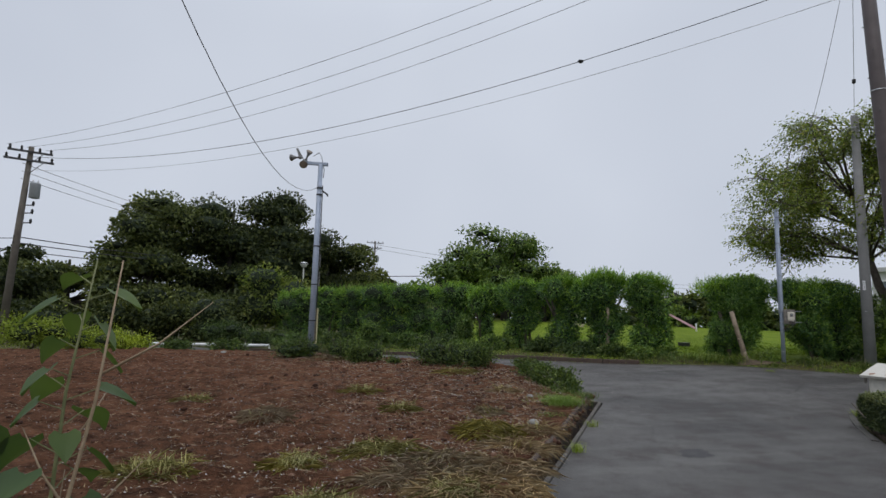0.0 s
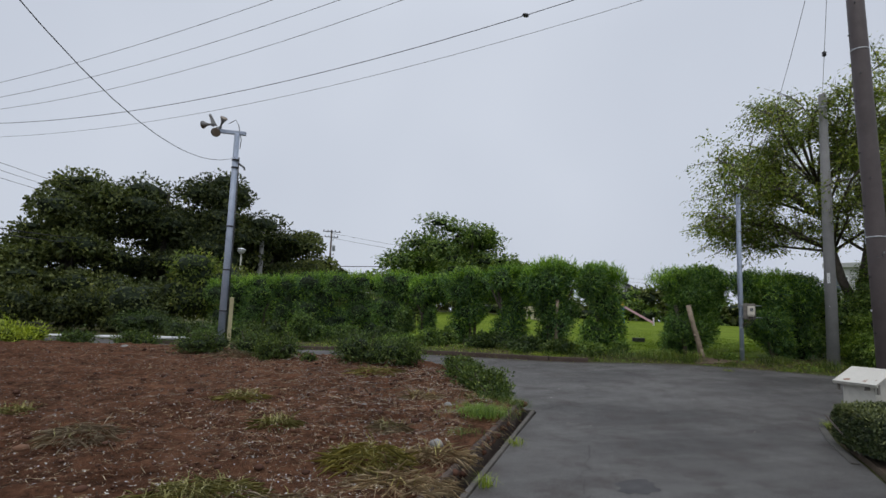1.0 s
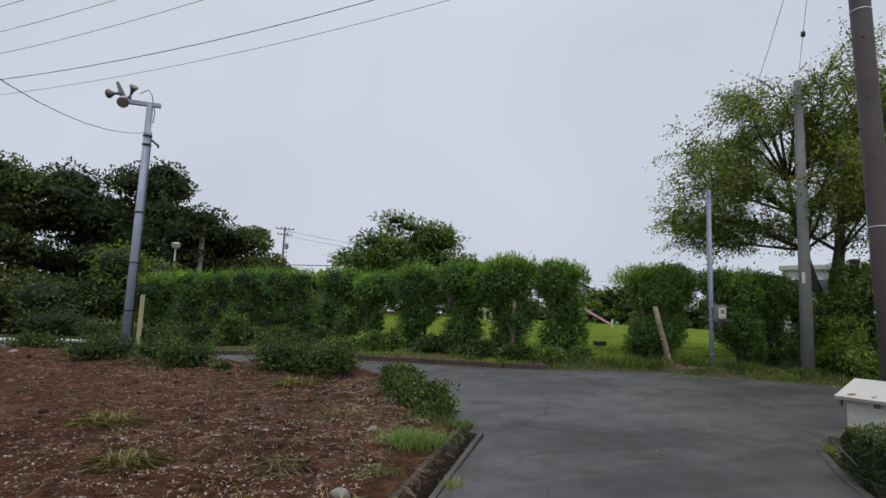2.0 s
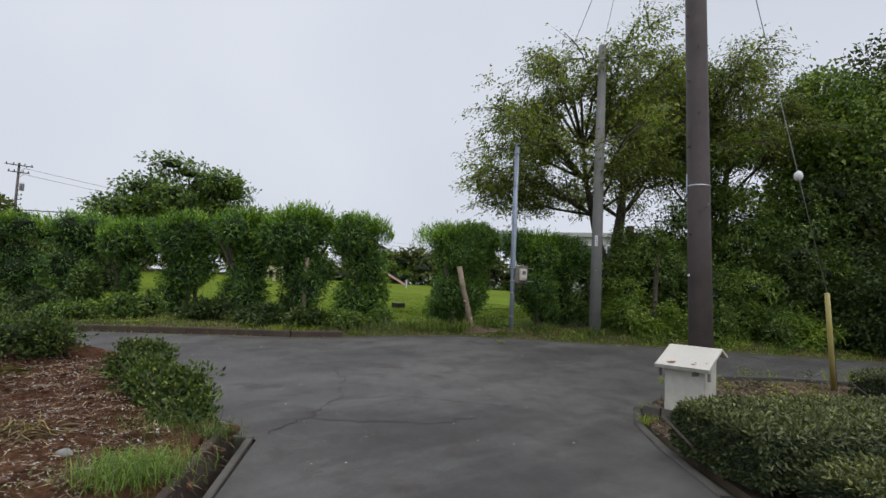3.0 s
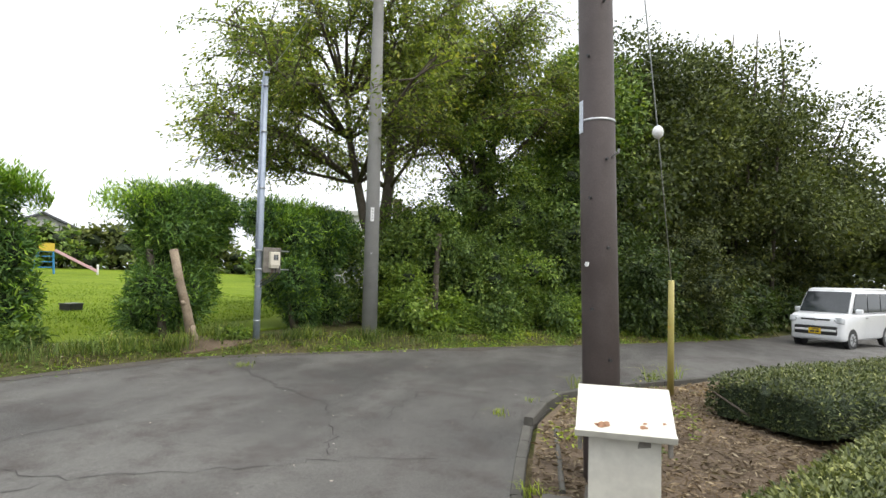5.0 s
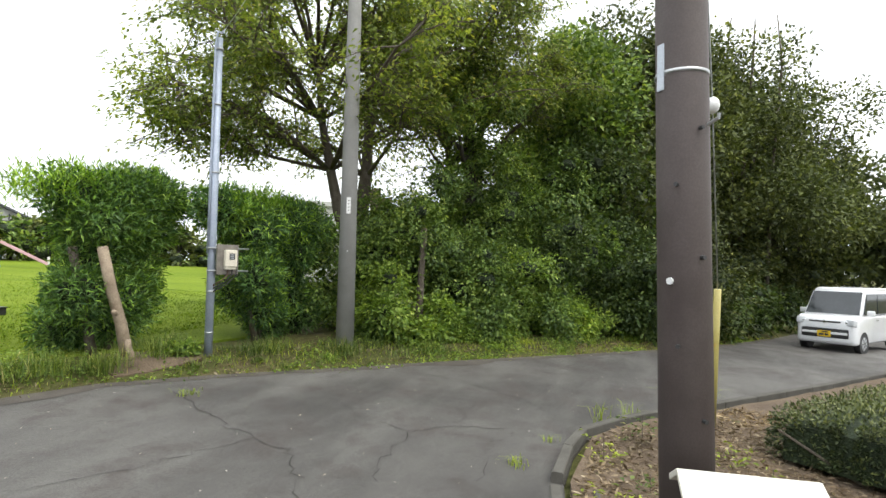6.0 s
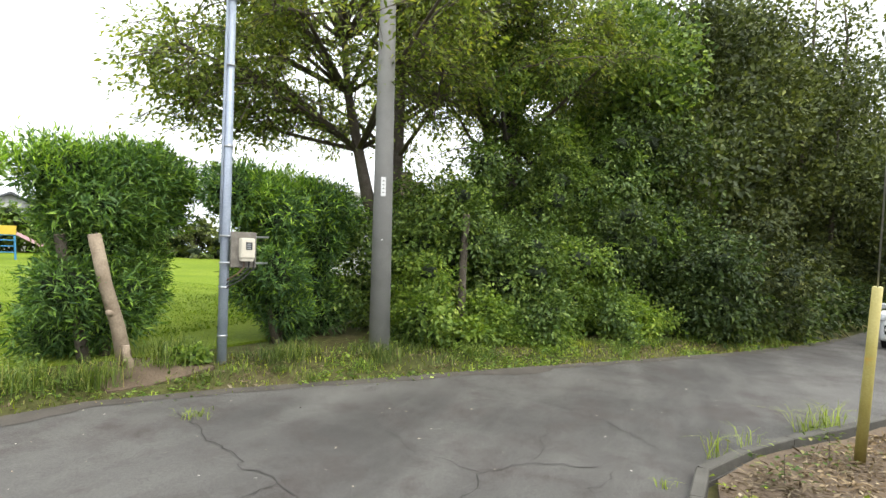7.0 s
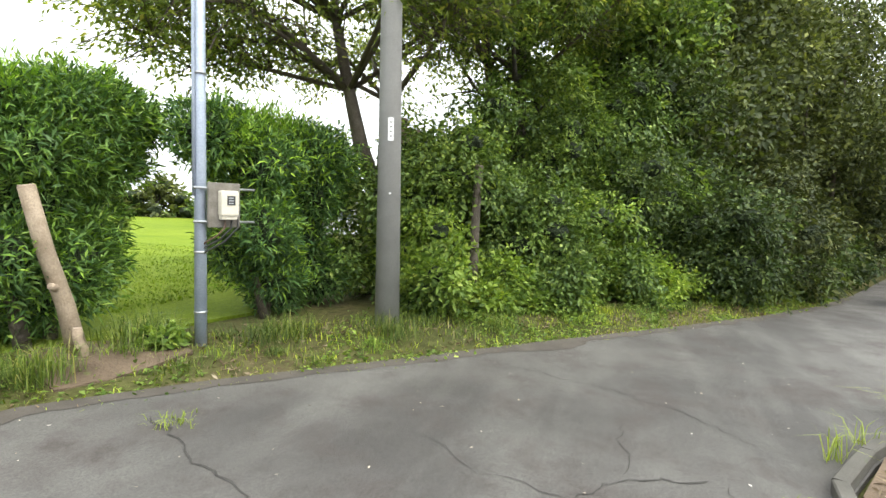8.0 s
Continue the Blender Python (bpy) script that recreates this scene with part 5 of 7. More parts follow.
# leaning dead stubs in the thicket
for (x, y, h, dx) in [(20.3, 16.6, 3.4, 0.1), (20.75, 16.4, 3.2, -0.1)]:
    sawn_log(x, y, dx, 0.1, h, 0.16, "broken dead trunk overgrown with vines")

# taller evergreens behind and over the bend
for i, (x, y, h, rx, n, m_, nl) in enumerate([(25.5, 12.0, 10.6, 1.9, 26, THICKET, 26000), (27.2, 10.6, 10.8, 2.7, 28, LAUREL, 34000), (29.5, 9.4, 11.3, 3.0, 28, LAUREL, 34000), (32.5, 7.0, 12.4, 3.3, 30, LAUREL, 36000), (36.5, 4.6, 12.2, 3.6, 28, LAUREL, 26000), (33.5, 11.5, 11.2, 3.6, 22, EVERGREEN, 6000), (31.0, 13.4, 10.5, 3.4, 20, EVERGREEN, 9000), (41, 1.5, 10.5, 3.8, 22, LAUREL, 9000), (40, 8, 11.5, 4, 20, EVERGREEN, 6000), (25.5, 17, 4.6, 2.6, 14, THICKET, 6000)]):
    leafy_tree("roadside_tree", "tall dense evergreen tree overhanging the road bend", x, y, h, crown(700 + i, rx, rx, h * (0.30 if 0 < i < 5 else 0.22), h, int(n * 1.5), h * 0.085, h * 0.16, 0.7), int(nl * 1.2), 0.19 if i < 5 else 0.34, 0.105 if i < 5 else 0.2, m_, 720 + i, 0.24, core=0, shell=(0.45, 1.05), lump=0.14, upward=0.35, spray=0, group="evergreens at the bend")
# thin bare leaders above the crowns
for i, (x, y, z0, z1, dx) in enumerate([(31.6, 7.2, 10.2, 12.0, -0.3), (31.9, 6.2, 10.4, 12.1, -0.1), (31.9, 5.2, 10.2, 12.3, 0.25)]):
    ob = thing("dead_leader", "bare dead branch tip above the tree crown", "branch", (x, y, ground_z(x, y)), group="dead branch tips")
    part("twig", Geo().tube([(0.2, 0.5, 0), (0.1, 0.3, z0 * 0.6), (0, 0, z0), (dx, dx * 0.5, z1)], [0.09, 0.07, 0.05, 0.02], 6), BARK, ob, smooth=True)


# ---- azaleas along the soil ----
def azalea_twigs(r, w, h):
    """Bare brown twigs that fan out of a low bush."""
    out = []
    for k in range(9):
        a, q = r.uniform(0, 6.28), r.uniform(0.4, 0.95)
        out.append(([(0, 0, 0), (w * q * 0.5 * math.cos(a), w * q * 0.5 * math.sin(a), h * 0.4), (w * q * math.cos(a), w * q * math.sin(a), h * r.uniform(0.6, 1.05))], [0.012, 0.008, 0.003]))
    return out


for i, (x, y, w, h, n) in enumerate([(-1.75, 19.8, 0.9, 0.8, 6000), (0.45, 17.8, 0.68, 0.7, 6000), (-0.3, 19.0, 0.6, 0.7, 4500), (2.75, 16.75, 0.95, 1.0, 6000), (3.7, 16.1, 0.68, 0.7, 6500), (4.7, 13.9, 0.5, 0.4, 4500), (4.78, 13.2, 0.5, 0.48, 5000), (4.82, 12.5, 0.45, 0.45, 6000), (4.85, 11.95, 0.36, 0.32, 3500), (1.35, 17.1, 0.22, 0.35, 1200), (-5.3, 25.9, 0.8, 0.7, 4000), (-7.3, 26.2, 0.9, 0.65, 4000), (5.05, 15.5, 0.45, 0.35, 2500), (-10.5, 25.4, 1.4, 1.3, 6000), (-12.5, 24.6, 1.5, 1.5, 6000), (-14.8, 24.0, 1.6, 1.6, 6000), (-17.5, 23, 1.7, 1.4, 5000), (-9.2, 26.2, 1.0, 0.9, 4000), (-20, 22, 2, 1.5, 4000)]):
    r = random.Random(800 + i)
    z = soil_z(x, y) - 0.06 if y < 25 and x > -14 else ground_z(x, y)
    cl = [((r.uniform(-w, w) * 0.55, r.uniform(-w, w) * 0.5, r.uniform(0.3, 0.62) * h), (w * r.uniform(0.35, 0.55), w * r.uniform(0.35, 0.5), h * r.uniform(0.28, 0.42))) for k in range(9)]
    big = 1.6 if y > 23 else 1.0
    shrub("azalea_bush", "low rounded azalea bush with small green leaves", "bush", x, y, z, cl, int(n * 0.7), 0.082 * big, 0.036 * big, YELLOW_GREEN if x < -8 else AZALEA, 820 + i, "azalea bushes along the soil", azalea_twigs(r, w, h), upward=0.7, core=0.5, lump=0.5, shell=(0.45, 1.15))
# weeds on the bank below the hedge
for i, (x, y, w, h, n) in enumerate([(1.2, 26.6, 0.9, 1.25, 5000), (3.9, 23.6, 0.8, 0.7, 3000), (6.0, 22.2, 0.8, 0.8, 3500), (7.4, 20.8, 0.8, 0.6, 3000), (5.2, 24.3, 0.6, 1.5, 3000), (-0.6, 27.4, 1.0, 0.9, 4000), (-2.4, 28.4, 1.2, 0.8, 4000), (-4.4, 30.2, 1.4, 1.0, 4000), (2.6, 25.2, 0.8, 0.8, 3000), (9.4, 18.7, 0.6, 0.45, 2500), (10.2, 18.2, 0.5, 0.4, 2500), (8.4, 19.4, 0.7, 0.5, 2500), (11.2, 18.3, 0.5, 0.4, 2000), (-6.5, 32, 1.6, 1.4, 4000), (4.6, 22.4, 0.7, 0.5, 2200), (17.05, 14.75, 0.45, 0.6, 2500), (13.9, 16.5, 0.25, 0.22, 500), (17.6, 14.0, 0.5, 0.5, 2500), (18.9, 13.1, 0.5, 0.5, 2500)]):
    r = random.Random(840 + i)
    cl = [((r.uniform(-w, w) * 0.6, r.uniform(-w, w) * 0.5, r.uniform(0.2, 0.65) * h), (w * r.uniform(0.3, 0.5), w * r.uniform(0.3, 0.45), h * r.uniform(0.25, 0.4))) for k in range(8)]
    # alternate clumps below the hedge have its shade in their leaf colour
    shrub("weed_clump", "leafy green weed clump on the verge", "weeds", x, y, ground_z(x, y), cl, n, 0.12, 0.06, (THICKET_SHADED if i % 2 else THICKET) if x < 12 else VINE if i % 3 else THICKET, 860 + i, "weed clumps on the bank", core=0.55, lump=0.4)


# ---- tea hedges ----
def tea_row(x0, y0, ang, length, width, height, seed, n, label, shade=0.05):
    """A clipped tea row: a low rounded loaf with leaves all over."""
    rng = np.random.default_rng(seed)
    ob = thing("tea_hedge", label, "hedge", (x0, y0, land(x0, y0) + 0.02), ang, "clipped tea rows")
    dz = (land(x0 + length * math.cos(radians(ang)), y0 + length * math.sin(radians(ang))) - land(x0, y0)) / length

    def skin(u, a, k):
        # u along the row, a round the loaf from the far foot over the top to the near foot
        ca, sa = math.cos(a), math.sin(a)
        e = 0.34
        yy = -width / 2 + width / 2 * math.copysign(abs(ca) ** e, ca) * k
        zz = (height - 0.06) * max(sa, 0) ** e * k + 0.06
        end = min(1, max(0.05, min(u, length - u) / 0.3)) ** 0.35
        lump = 1 + 0.05 * noise.noise(Vector((u * 1.4, a * 2.2, seed)))
        return (u, -width / 2 + (yy + width / 2) * lump * (0.82 + 0.18 * end), zz * lump * (0.8 + 0.2 * end) + dz * u)

    ga = np.linspace(0, math.pi, 240)
    ring = np.array([skin(length / 2, float(v), 1.0) for v in ga])
    run = np.concatenate([[0], np.cumsum(np.linalg.norm(np.diff(ring[:, 1:], axis=0), axis=1))])
    nu, na = int(length / 0.22), 15
    # dark loaf under the leaves, its colour stands in for inner shade
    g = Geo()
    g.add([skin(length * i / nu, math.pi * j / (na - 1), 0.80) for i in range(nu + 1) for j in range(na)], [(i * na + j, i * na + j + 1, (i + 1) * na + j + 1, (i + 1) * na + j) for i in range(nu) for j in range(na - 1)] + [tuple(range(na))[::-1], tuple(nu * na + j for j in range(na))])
    tagged(part("shade_core", g, INNER, ob), kind="stuff")
    P, A, F, U = np.empty((n, 3)), np.empty((n, 3)), np.empty((n, 3)), np.empty(n)
    for k in range(n):
        q = rng.uniform()
        u = length * (1 - (1 - rng.uniform() * 0.999) ** 0.7) if q > 0.12 else rng.uniform(0, 0.06)
        a = float(np.interp(rng.uniform(0, run[-1]), run, ga))
        kk = rng.uniform(0.82, 1.02) if q > 0.12 else rng.uniform(0.1, 1.0)
        P[k] = skin(u, a, kk)
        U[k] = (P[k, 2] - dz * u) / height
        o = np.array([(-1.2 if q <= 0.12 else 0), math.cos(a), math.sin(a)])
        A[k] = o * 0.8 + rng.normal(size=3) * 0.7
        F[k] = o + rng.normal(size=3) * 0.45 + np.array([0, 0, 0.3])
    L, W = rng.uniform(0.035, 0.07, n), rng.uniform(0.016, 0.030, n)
    # young flush on top; the darker leaves below carry the side shade too
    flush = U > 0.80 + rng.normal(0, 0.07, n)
    for name, m_, keep in (("foliage", TEA_OLD_SHADED, ~flush), ("young_flush", TEA, flush)):
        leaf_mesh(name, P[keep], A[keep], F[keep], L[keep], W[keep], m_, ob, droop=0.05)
    for k in range(10):
        u = rng.uniform(0.05, 2.5)
        part("stem", Geo().tube([(u, -width * 0.5 + rng.uniform(-0.3, 0.3), 0), (u + rng.uniform(-0.2, 0.2), rng.uniform(-width, 0) * 0.9, height * 0.6)], [0.02, 0.012], 5), BARK, ob)
    return ob


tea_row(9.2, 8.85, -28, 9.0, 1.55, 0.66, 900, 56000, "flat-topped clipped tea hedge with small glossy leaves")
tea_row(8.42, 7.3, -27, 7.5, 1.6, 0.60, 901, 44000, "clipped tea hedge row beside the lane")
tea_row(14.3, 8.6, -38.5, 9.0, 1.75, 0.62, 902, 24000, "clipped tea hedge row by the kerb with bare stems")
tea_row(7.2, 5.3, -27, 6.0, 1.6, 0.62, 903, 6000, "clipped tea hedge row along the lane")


# ---- poles ----
def bolt(parent, loc, d, r=0.018, length=0.05):
    part("bolt", Geo().tube([loc, (loc[0] + d[0] * length, loc[1] + d[1] * length, loc[2] + d[2] * length)], r, 6), DARK_STEEL, parent)


def brown_pole():
    x, y = 11.22, 9.46
    z = land(x, y)
    ob = thing("utility_pole", "brown painted concrete utility pole with step bolts and wires", "utility pole", (x, y, z))
    lx, ly = -0.25, 0.27
    H = 12.6
    pos = lambda h: (lx * h / H, ly * h / H, h)
    g = Geo().tube([pos(-0.3), pos(3), pos(7), pos(H)], [0.17, 0.162, 0.148, 0.12], 28)
    part("shaft", g, POLE_BROWN, ob, smooth=True)
    for h, rr in ((3.32, 0.166), (6.9, 0.154)):
        p = pos(h)
        part("band", Geo().tube([(p[0], p[1], h - 0.012), (p[0], p[1], h + 0.012)], rr, 24), STEEL, ob, "thin pale steel band", smooth=True)
    for k, h in enumerate((0.5, 1.15, 1.6, 2.15, 2.6, 2.95, 3.9, 4.4, 4.9, 5.4, 5.9, 6.4, 7.2, 7.8, 8.4)):
        a = radians(215 if k % 2 else 165)
        p = pos(h)
        bolt(ob, (p[0] + 0.165 * math.cos(a), p[1] + 0.165 * math.sin(a), h), (math.cos(a), math.sin(a), 0.0), 0.014, 0.03)
    p = pos(2.98)
    a = radians(240)
    part("step_bolt", Geo().tube([(p[0] + 0.16 * math.cos(a), p[1] + 0.16 * math.sin(a), 2.98), (p[0] + 0.23 * math.cos(a), p[1] + 0.23 * math.sin(a), 3.01), (p[0] + 0.235 * math.cos(a), p[1] + 0.235 * math.sin(a), 3.04)], 0.012, 6), STEEL, ob, "galvanised step bolt")
    p = pos(2.0)
    a = radians(150)
    part("marker_dot", Geo().tube([(p[0] + 0.17 * math.cos(a), p[1] + 0.17 * math.sin(a), 2.0), (p[0] + 0.183 * math.cos(a), p[1] + 0.183 * math.sin(a), 2.0)], 0.022, 10), WHITE, ob)
    p = pos(3.25)
    a = radians(128)
    part("tag_plate", Geo().box((0.012, 0.06, 0.30), (p[0] + 0.165 * math.cos(a), p[1] + 0.165 * math.sin(a), 3.36), (0, 0, 128), 0.004), plain("blue_white_plate", (0.55, 0.6, 0.68), (0.62, 0.67, 0.74), 5), ob, "pale blue-white tag plate")
    # crossarms and insulators near the top
    for h, w in ((12.2, 1.7), (11.5, 1.5)):
        p = pos(h)
        part("crossarm", Geo().box((w, 0.09, 0.09), (p[0], p[1] + 0.16, h), (0, 0, 40), 0.008), STEEL, ob)
        for s in (-1, 0, 1):
            part("insulator", Geo().lathe([(0.02, 0), (0.05, 0.02), (0.03, 0.06), (0.055, 0.08), (0.03, 0.13), (0.04, 0.15)], 12, (p[0] + s * w * 0.42 * 0.77, p[1] + 0.16 + s * w * 0.42 * 0.64, h + 0.045)), WHITE, ob, smooth=True)
    for h in (9.75, 9.2):
        p = pos(h)
        part("arm", Geo().tube([(p[0], p[1], h), (p[0] - 0.55, p[1] + 0.35, h + 0.02)], 0.022, 6), DARK_STEEL, ob)
        part("strain_insulator", Geo().lathe([(0.02, 0), (0.06, 0.03), (0.02, 0.06), (0.06, 0.09), (0.02, 0.12)], 10, (p[0] - 0.5, p[1] + 0.32, h + 0.02)), BLACK, ob, smooth=True)
    return ob


brown_pole()


def grey_pole():
    x, y = 16.2, 15.0
    z = ground_z(x, y)
    ob = thing("concrete_pole", "plain grey tapered concrete pole standing in the grass", "pole", (x, y, z))
    H = 9.0 - z
    part("shaft", Geo().tube([(0, 0, -0.3), (0, 0, H * 0.5), (0, 0, H - 0.03), (0, 0, H)], [0.168, 0.14, 0.108, 0.095], 24), POLE_GREY, ob, smooth=True)
    a = math.atan2(-4.5, -8.0)
    d = (math.cos(a), math.sin(a))
    plate = part("tag_plate", Geo().box((0.014, 0.075, 0.30), (d[0] * 0.158, d[1] * 0.158, 2.58), (0, 0, math.degrees(a)), 0.005), WHITE, ob, "small white vertical tag plate")
    for k in range(4):
        part("marking_bar", Geo().box((0.003, 0.03, 0.018), (d[0] * 0.167, d[1] * 0.167, 2.49 + k * 0.06), (0, 0, math.degrees(a))), POLE_GREY, plate)
    part("marker_dot", Geo().tube([(d[0] * 0.16, d[1] * 0.16, 1.75), (d[0] * 0.17, d[1] * 0.17, 1.75)], 0.014, 10), WHITE, ob)
    for h in (4.2, 4.9, 5.6, 6.3, 7.0):
        bolt(ob, (d[1] * 0.14, -d[0] * 0.14, h), (d[1], -d[0], 0), 0.012, 0.03)
    part("cap_band", Geo().tube([(0, 0, H - 0.45), (0, 0, H - 0.40)], 0.118, 20), STEEL, ob, smooth=True)


grey_pole()


def meter_post():
    x, y = 14.22, 16.3
    z = ground_z(x, y)
    ob = thing("meter_post", "blue-grey galvanised steel post carrying an electricity meter", "steel post", (x, y, z))
    H = 5.85 - z
    part("pole", Geo().tube([(0, 0, -0.2), (0, 0, 2.2), (0, 0, H)], [0.064, 0.062, 0.048], 18), GALV, ob, smooth=True)
    part("conduit", Geo().tube([(-0.075, 0.02, 1.6), (-0.075, 0.02, 3.0), (-0.068, 0.02, H - 0.1), (-0.05, 0.0, H + 0.08), (0.04, -0.05, H + 0.1)], 0.017, 8), GALV, ob, smooth=True)
    for h in (0.35, 1.0, 2.9, 4.0, 4.9):
        part("band", Geo().tube([(0, 0, h - 0.012), (0, 0, h + 0.012)], 0.07, 18), STEEL, ob, smooth=True)
    # the board faces the road
    ang = -28
    c, s = math.cos(radians(ang)), math.sin(radians(ang))
    at = lambda u, v, h: (u * c - v * s, u * s + v * c, h)
    for h in (1.33, 1.69):
        part("clamp_bar", Geo().tube([at(-0.10, -0.09, h), at(0.56, -0.09, h)], 0.014, 8), STEEL, ob, "steel clamp bar", smooth=True)
    board = part("backboard", Geo().box((0.34, 0.05, 0.48), at(0.20, -0.13, 1.51), (0, 0, ang), 0.006), GREY_BOARD, ob, "weathered wooden backboard")
    m = part("meter", Geo().box((0.19, 0.11, 0.27), at(0.22, -0.21, 1.53), (0, 0, ang), 0.02), BEIGE, ob, "beige electricity meter case")
    part("window", Geo().box((0.085, 0.01, 0.10), at(0.23, -0.268, 1.56), (0, 0, ang), 0.003), DARK_STEEL, m, "dark meter window")
    for k in range(3):
        part("marking_bar", Geo().box((0.05, 0.003, 0.012), at(0.225, -0.275, 1.53 + k * 0.028), (0, 0, ang)), STEEL, m)
    part("terminal_cover", Geo().box((0.17, 0.09, 0.05), at(0.22, -0.2, 1.38), (0, 0, ang), 0.01), BEIGE, m)
    for k in range(3):
        u = 0.2 + k * 0.07
        part("cable", Geo().tube([at(u, -0.17, 1.37), at(u - 0.01, -0.19, 1.27), at(u * 0.6, -0.15, 1.18 - 0.03 * k), at(0.03, -0.07, 1.11 - 0.05 * k), at(0.0, -0.02, 1.05 - 0.05 * k)], 0.011, 6), plain("rusty_cable", (0.09, 0.05, 0.035), (0.14, 0.085, 0.06), 8) if k == 0 else BLACK, ob, smooth=True)


meter_post()


def speaker_post():
    x, y = -1.4, 20.4
    z = ground_z(x, y)
    ob = thing("speaker_post", "blue-grey steel post carrying public address horn loudspeakers", "loudspeaker post", (x, y, z))
    H = 7.45 - z
    part("pole", Geo().tube([(0, 0, -0.2), (0, 0, 3.5), (-0.02, 0, H)], [0.115, 0.105, 0.085], 18), GALV, ob, smooth=True)
    part("conduit", Geo().tube([(0.14, -0.02, 0.8), (0.13, -0.02, 3.5), (0.1, -0.02, H - 0.8)], 0.018, 8), DARK_STEEL, ob, smooth=True)
    for h in (1.5, 2.8, 4.2, H - 1.15, H - 0.9):
        part("band", Geo().tube([(0, 0, h - 0.02), (0, 0, h + 0.02)], 0.122, 18), DARK_STEEL, ob, smooth=True)
    part("arm", Geo().box((0.95, 0.11, 0.12), (-0.22, 0, H + 0.02), (0, 0, 0), 0.012), GALV, ob, "square steel arm")
    part("lower_bracket", Geo().tube([(0.1, 0, H - 1.0), (0.28, 0, H - 1.12), (0.3, 0, H - 1.2)], 0.03, 8), DARK_STEEL, ob)

    grey = plain("weathered_grey_horn", (0.13, 0.13, 0.13), (0.23, 0.225, 0.215), 5, 50, 0.6, stain=(0.16, 0.13, 0.1))
    tan = plain("tan_horn_inside", (0.20, 0.16, 0.12), (0.28, 0.23, 0.18), 5, 50, 0.8)

    def horn(cx, cy, cz, d, size):
        # flattened rectangular horn with a driver behind
        d = Vector(d).normalized()
        c = Vector((cx, cy, cz))
        pts = [c - d * size * 0.7, c - d * size * 0.45, c - d * size * 0.4, c - d * size * 0.1, c + d * size * 0.2, c + d * size * 0.5]
        h = part("horn", Geo().tube(pts, [size * 0.14, size * 0.15, size * 0.08, size * 0.11, size * 0.2, size * 0.36], 14, True), grey, ob, "weathered grey horn loudspeaker", smooth=True)
        part("mouth", Geo().tube([c + d * (size * 0.5), c + d * (size * 0.51)], [size * 0.31, size * 0.29], 14), tan, h, "tan horn mouth")

    horn(-0.5, -0.05, H + 0.30, (0.35, -0.55, 0.75), 0.34)
    horn(-0.62, -0.22, H - 0.04, (0.05, -0.8, -0.5), 0.42)
    horn(-0.95, 0.0, H + 0.2, (-0.75, 0.5, 0.05), 0.36)
    part("wing", Geo().add([(-0.8, 0, H + 0.15), (-0.95, 0.02, H + 0.55), (-0.88, 0.05, H + 0.58), (-0.66, 0.03, H + 0.2), (-0.8, 0.03, H + 0.15), (-0.95, 0.05, H + 0.55), (-0.88, 0.08, H + 0.58), (-0.66, 0.06, H + 0.2)], [(0, 1, 2, 3), (7, 6, 5, 4), (0, 4, 5, 1), (1, 5, 6, 2), (2, 6, 7, 3), (3, 7, 4, 0)]), grey, ob)
    part("cable_loop", Geo().tube([(-0.3, 0, H + 0.3), (-0.1, 0, H + 0.45), (0.0, 0, H + 0.3), (0.12, 0, H - 0.2), (0.1, 0, H - 0.5)], 0.012, 6), BLACK, ob, smooth=True)


speaker_post()


def post(name, label, x, y, z0, z1, r, material, lean=(0, 0), box=False):
    ob = thing(name, label, "post", (x, y, z0))
    h = z1 - z0
    if box:
        part("shaft", Geo().box((r * 2, r * 2, h + 0.1), (0, 0, h / 2 - 0.05), (0, 0, 12), 0.008), material, ob)
        part("cap", Geo().box((r * 2.1, r * 2.1, 0.03), (0, 0, h + 0.01), (0, 0, 12), 0.006), material, ob)
    else:
        part("shaft", Geo().tube([(0, 0, -0.1), (lean[0], lean[1], h)], [r * 1.1, r * 0.85], 14), material, ob, smooth=True)
        part("cap", Geo().tube([(lean[0], lean[1], h), (lean[0], lean[1], h + 0.03)], [r * 0.85, r * 0.5], 14), material, ob, smooth=True)
    return ob


post("marker_post", "faded yellow marker post beside the hedge", -1.32, 21.6, ground_z(-1.32, 21.6), 2.1, 0.06, plain("faded_yellow_paint", (0.45, 0.4, 0.22), (0.55, 0.5, 0.3), 4), box=True)
post("concrete_post", "weathered grey concrete post beyond the hedge", -2.67, 45.9, ground_z(-2.67, 45.9), 7.6, 0.2, POLE_GREY)


def park_lamp():
    x, y = -3.27, 39.1
    z = ground_z(x, y)
    ob = thing("park_lamp", "park lamp with a shallow white dish head", "street lamp", (x, y, z))
    H = 5.3 - z
    part("pole", Geo().tube([(0, 0, -0.1), (0, 0, H)], [0.07, 0.05], 14), plain("pale_olive_paint", (0.36, 0.36, 0.3), (0.44, 0.44, 0.38), 4), ob, smooth=True)
    part("shade", Geo().lathe([(0.06, H - 0.12), (0.16, H - 0.1), (0.27, H + 0.1), (0.28, H + 0.14), (0.2, H + 0.2), (0.05, H + 0.24)], 20), WHITE, ob, "pale dished lamp head", smooth=True)
    part("rim", Geo().lathe([(0.285, H + 0.1), (0.30, H + 0.12), (0.285, H + 0.15)], 20), DARK_STEEL, ob)


park_lamp()


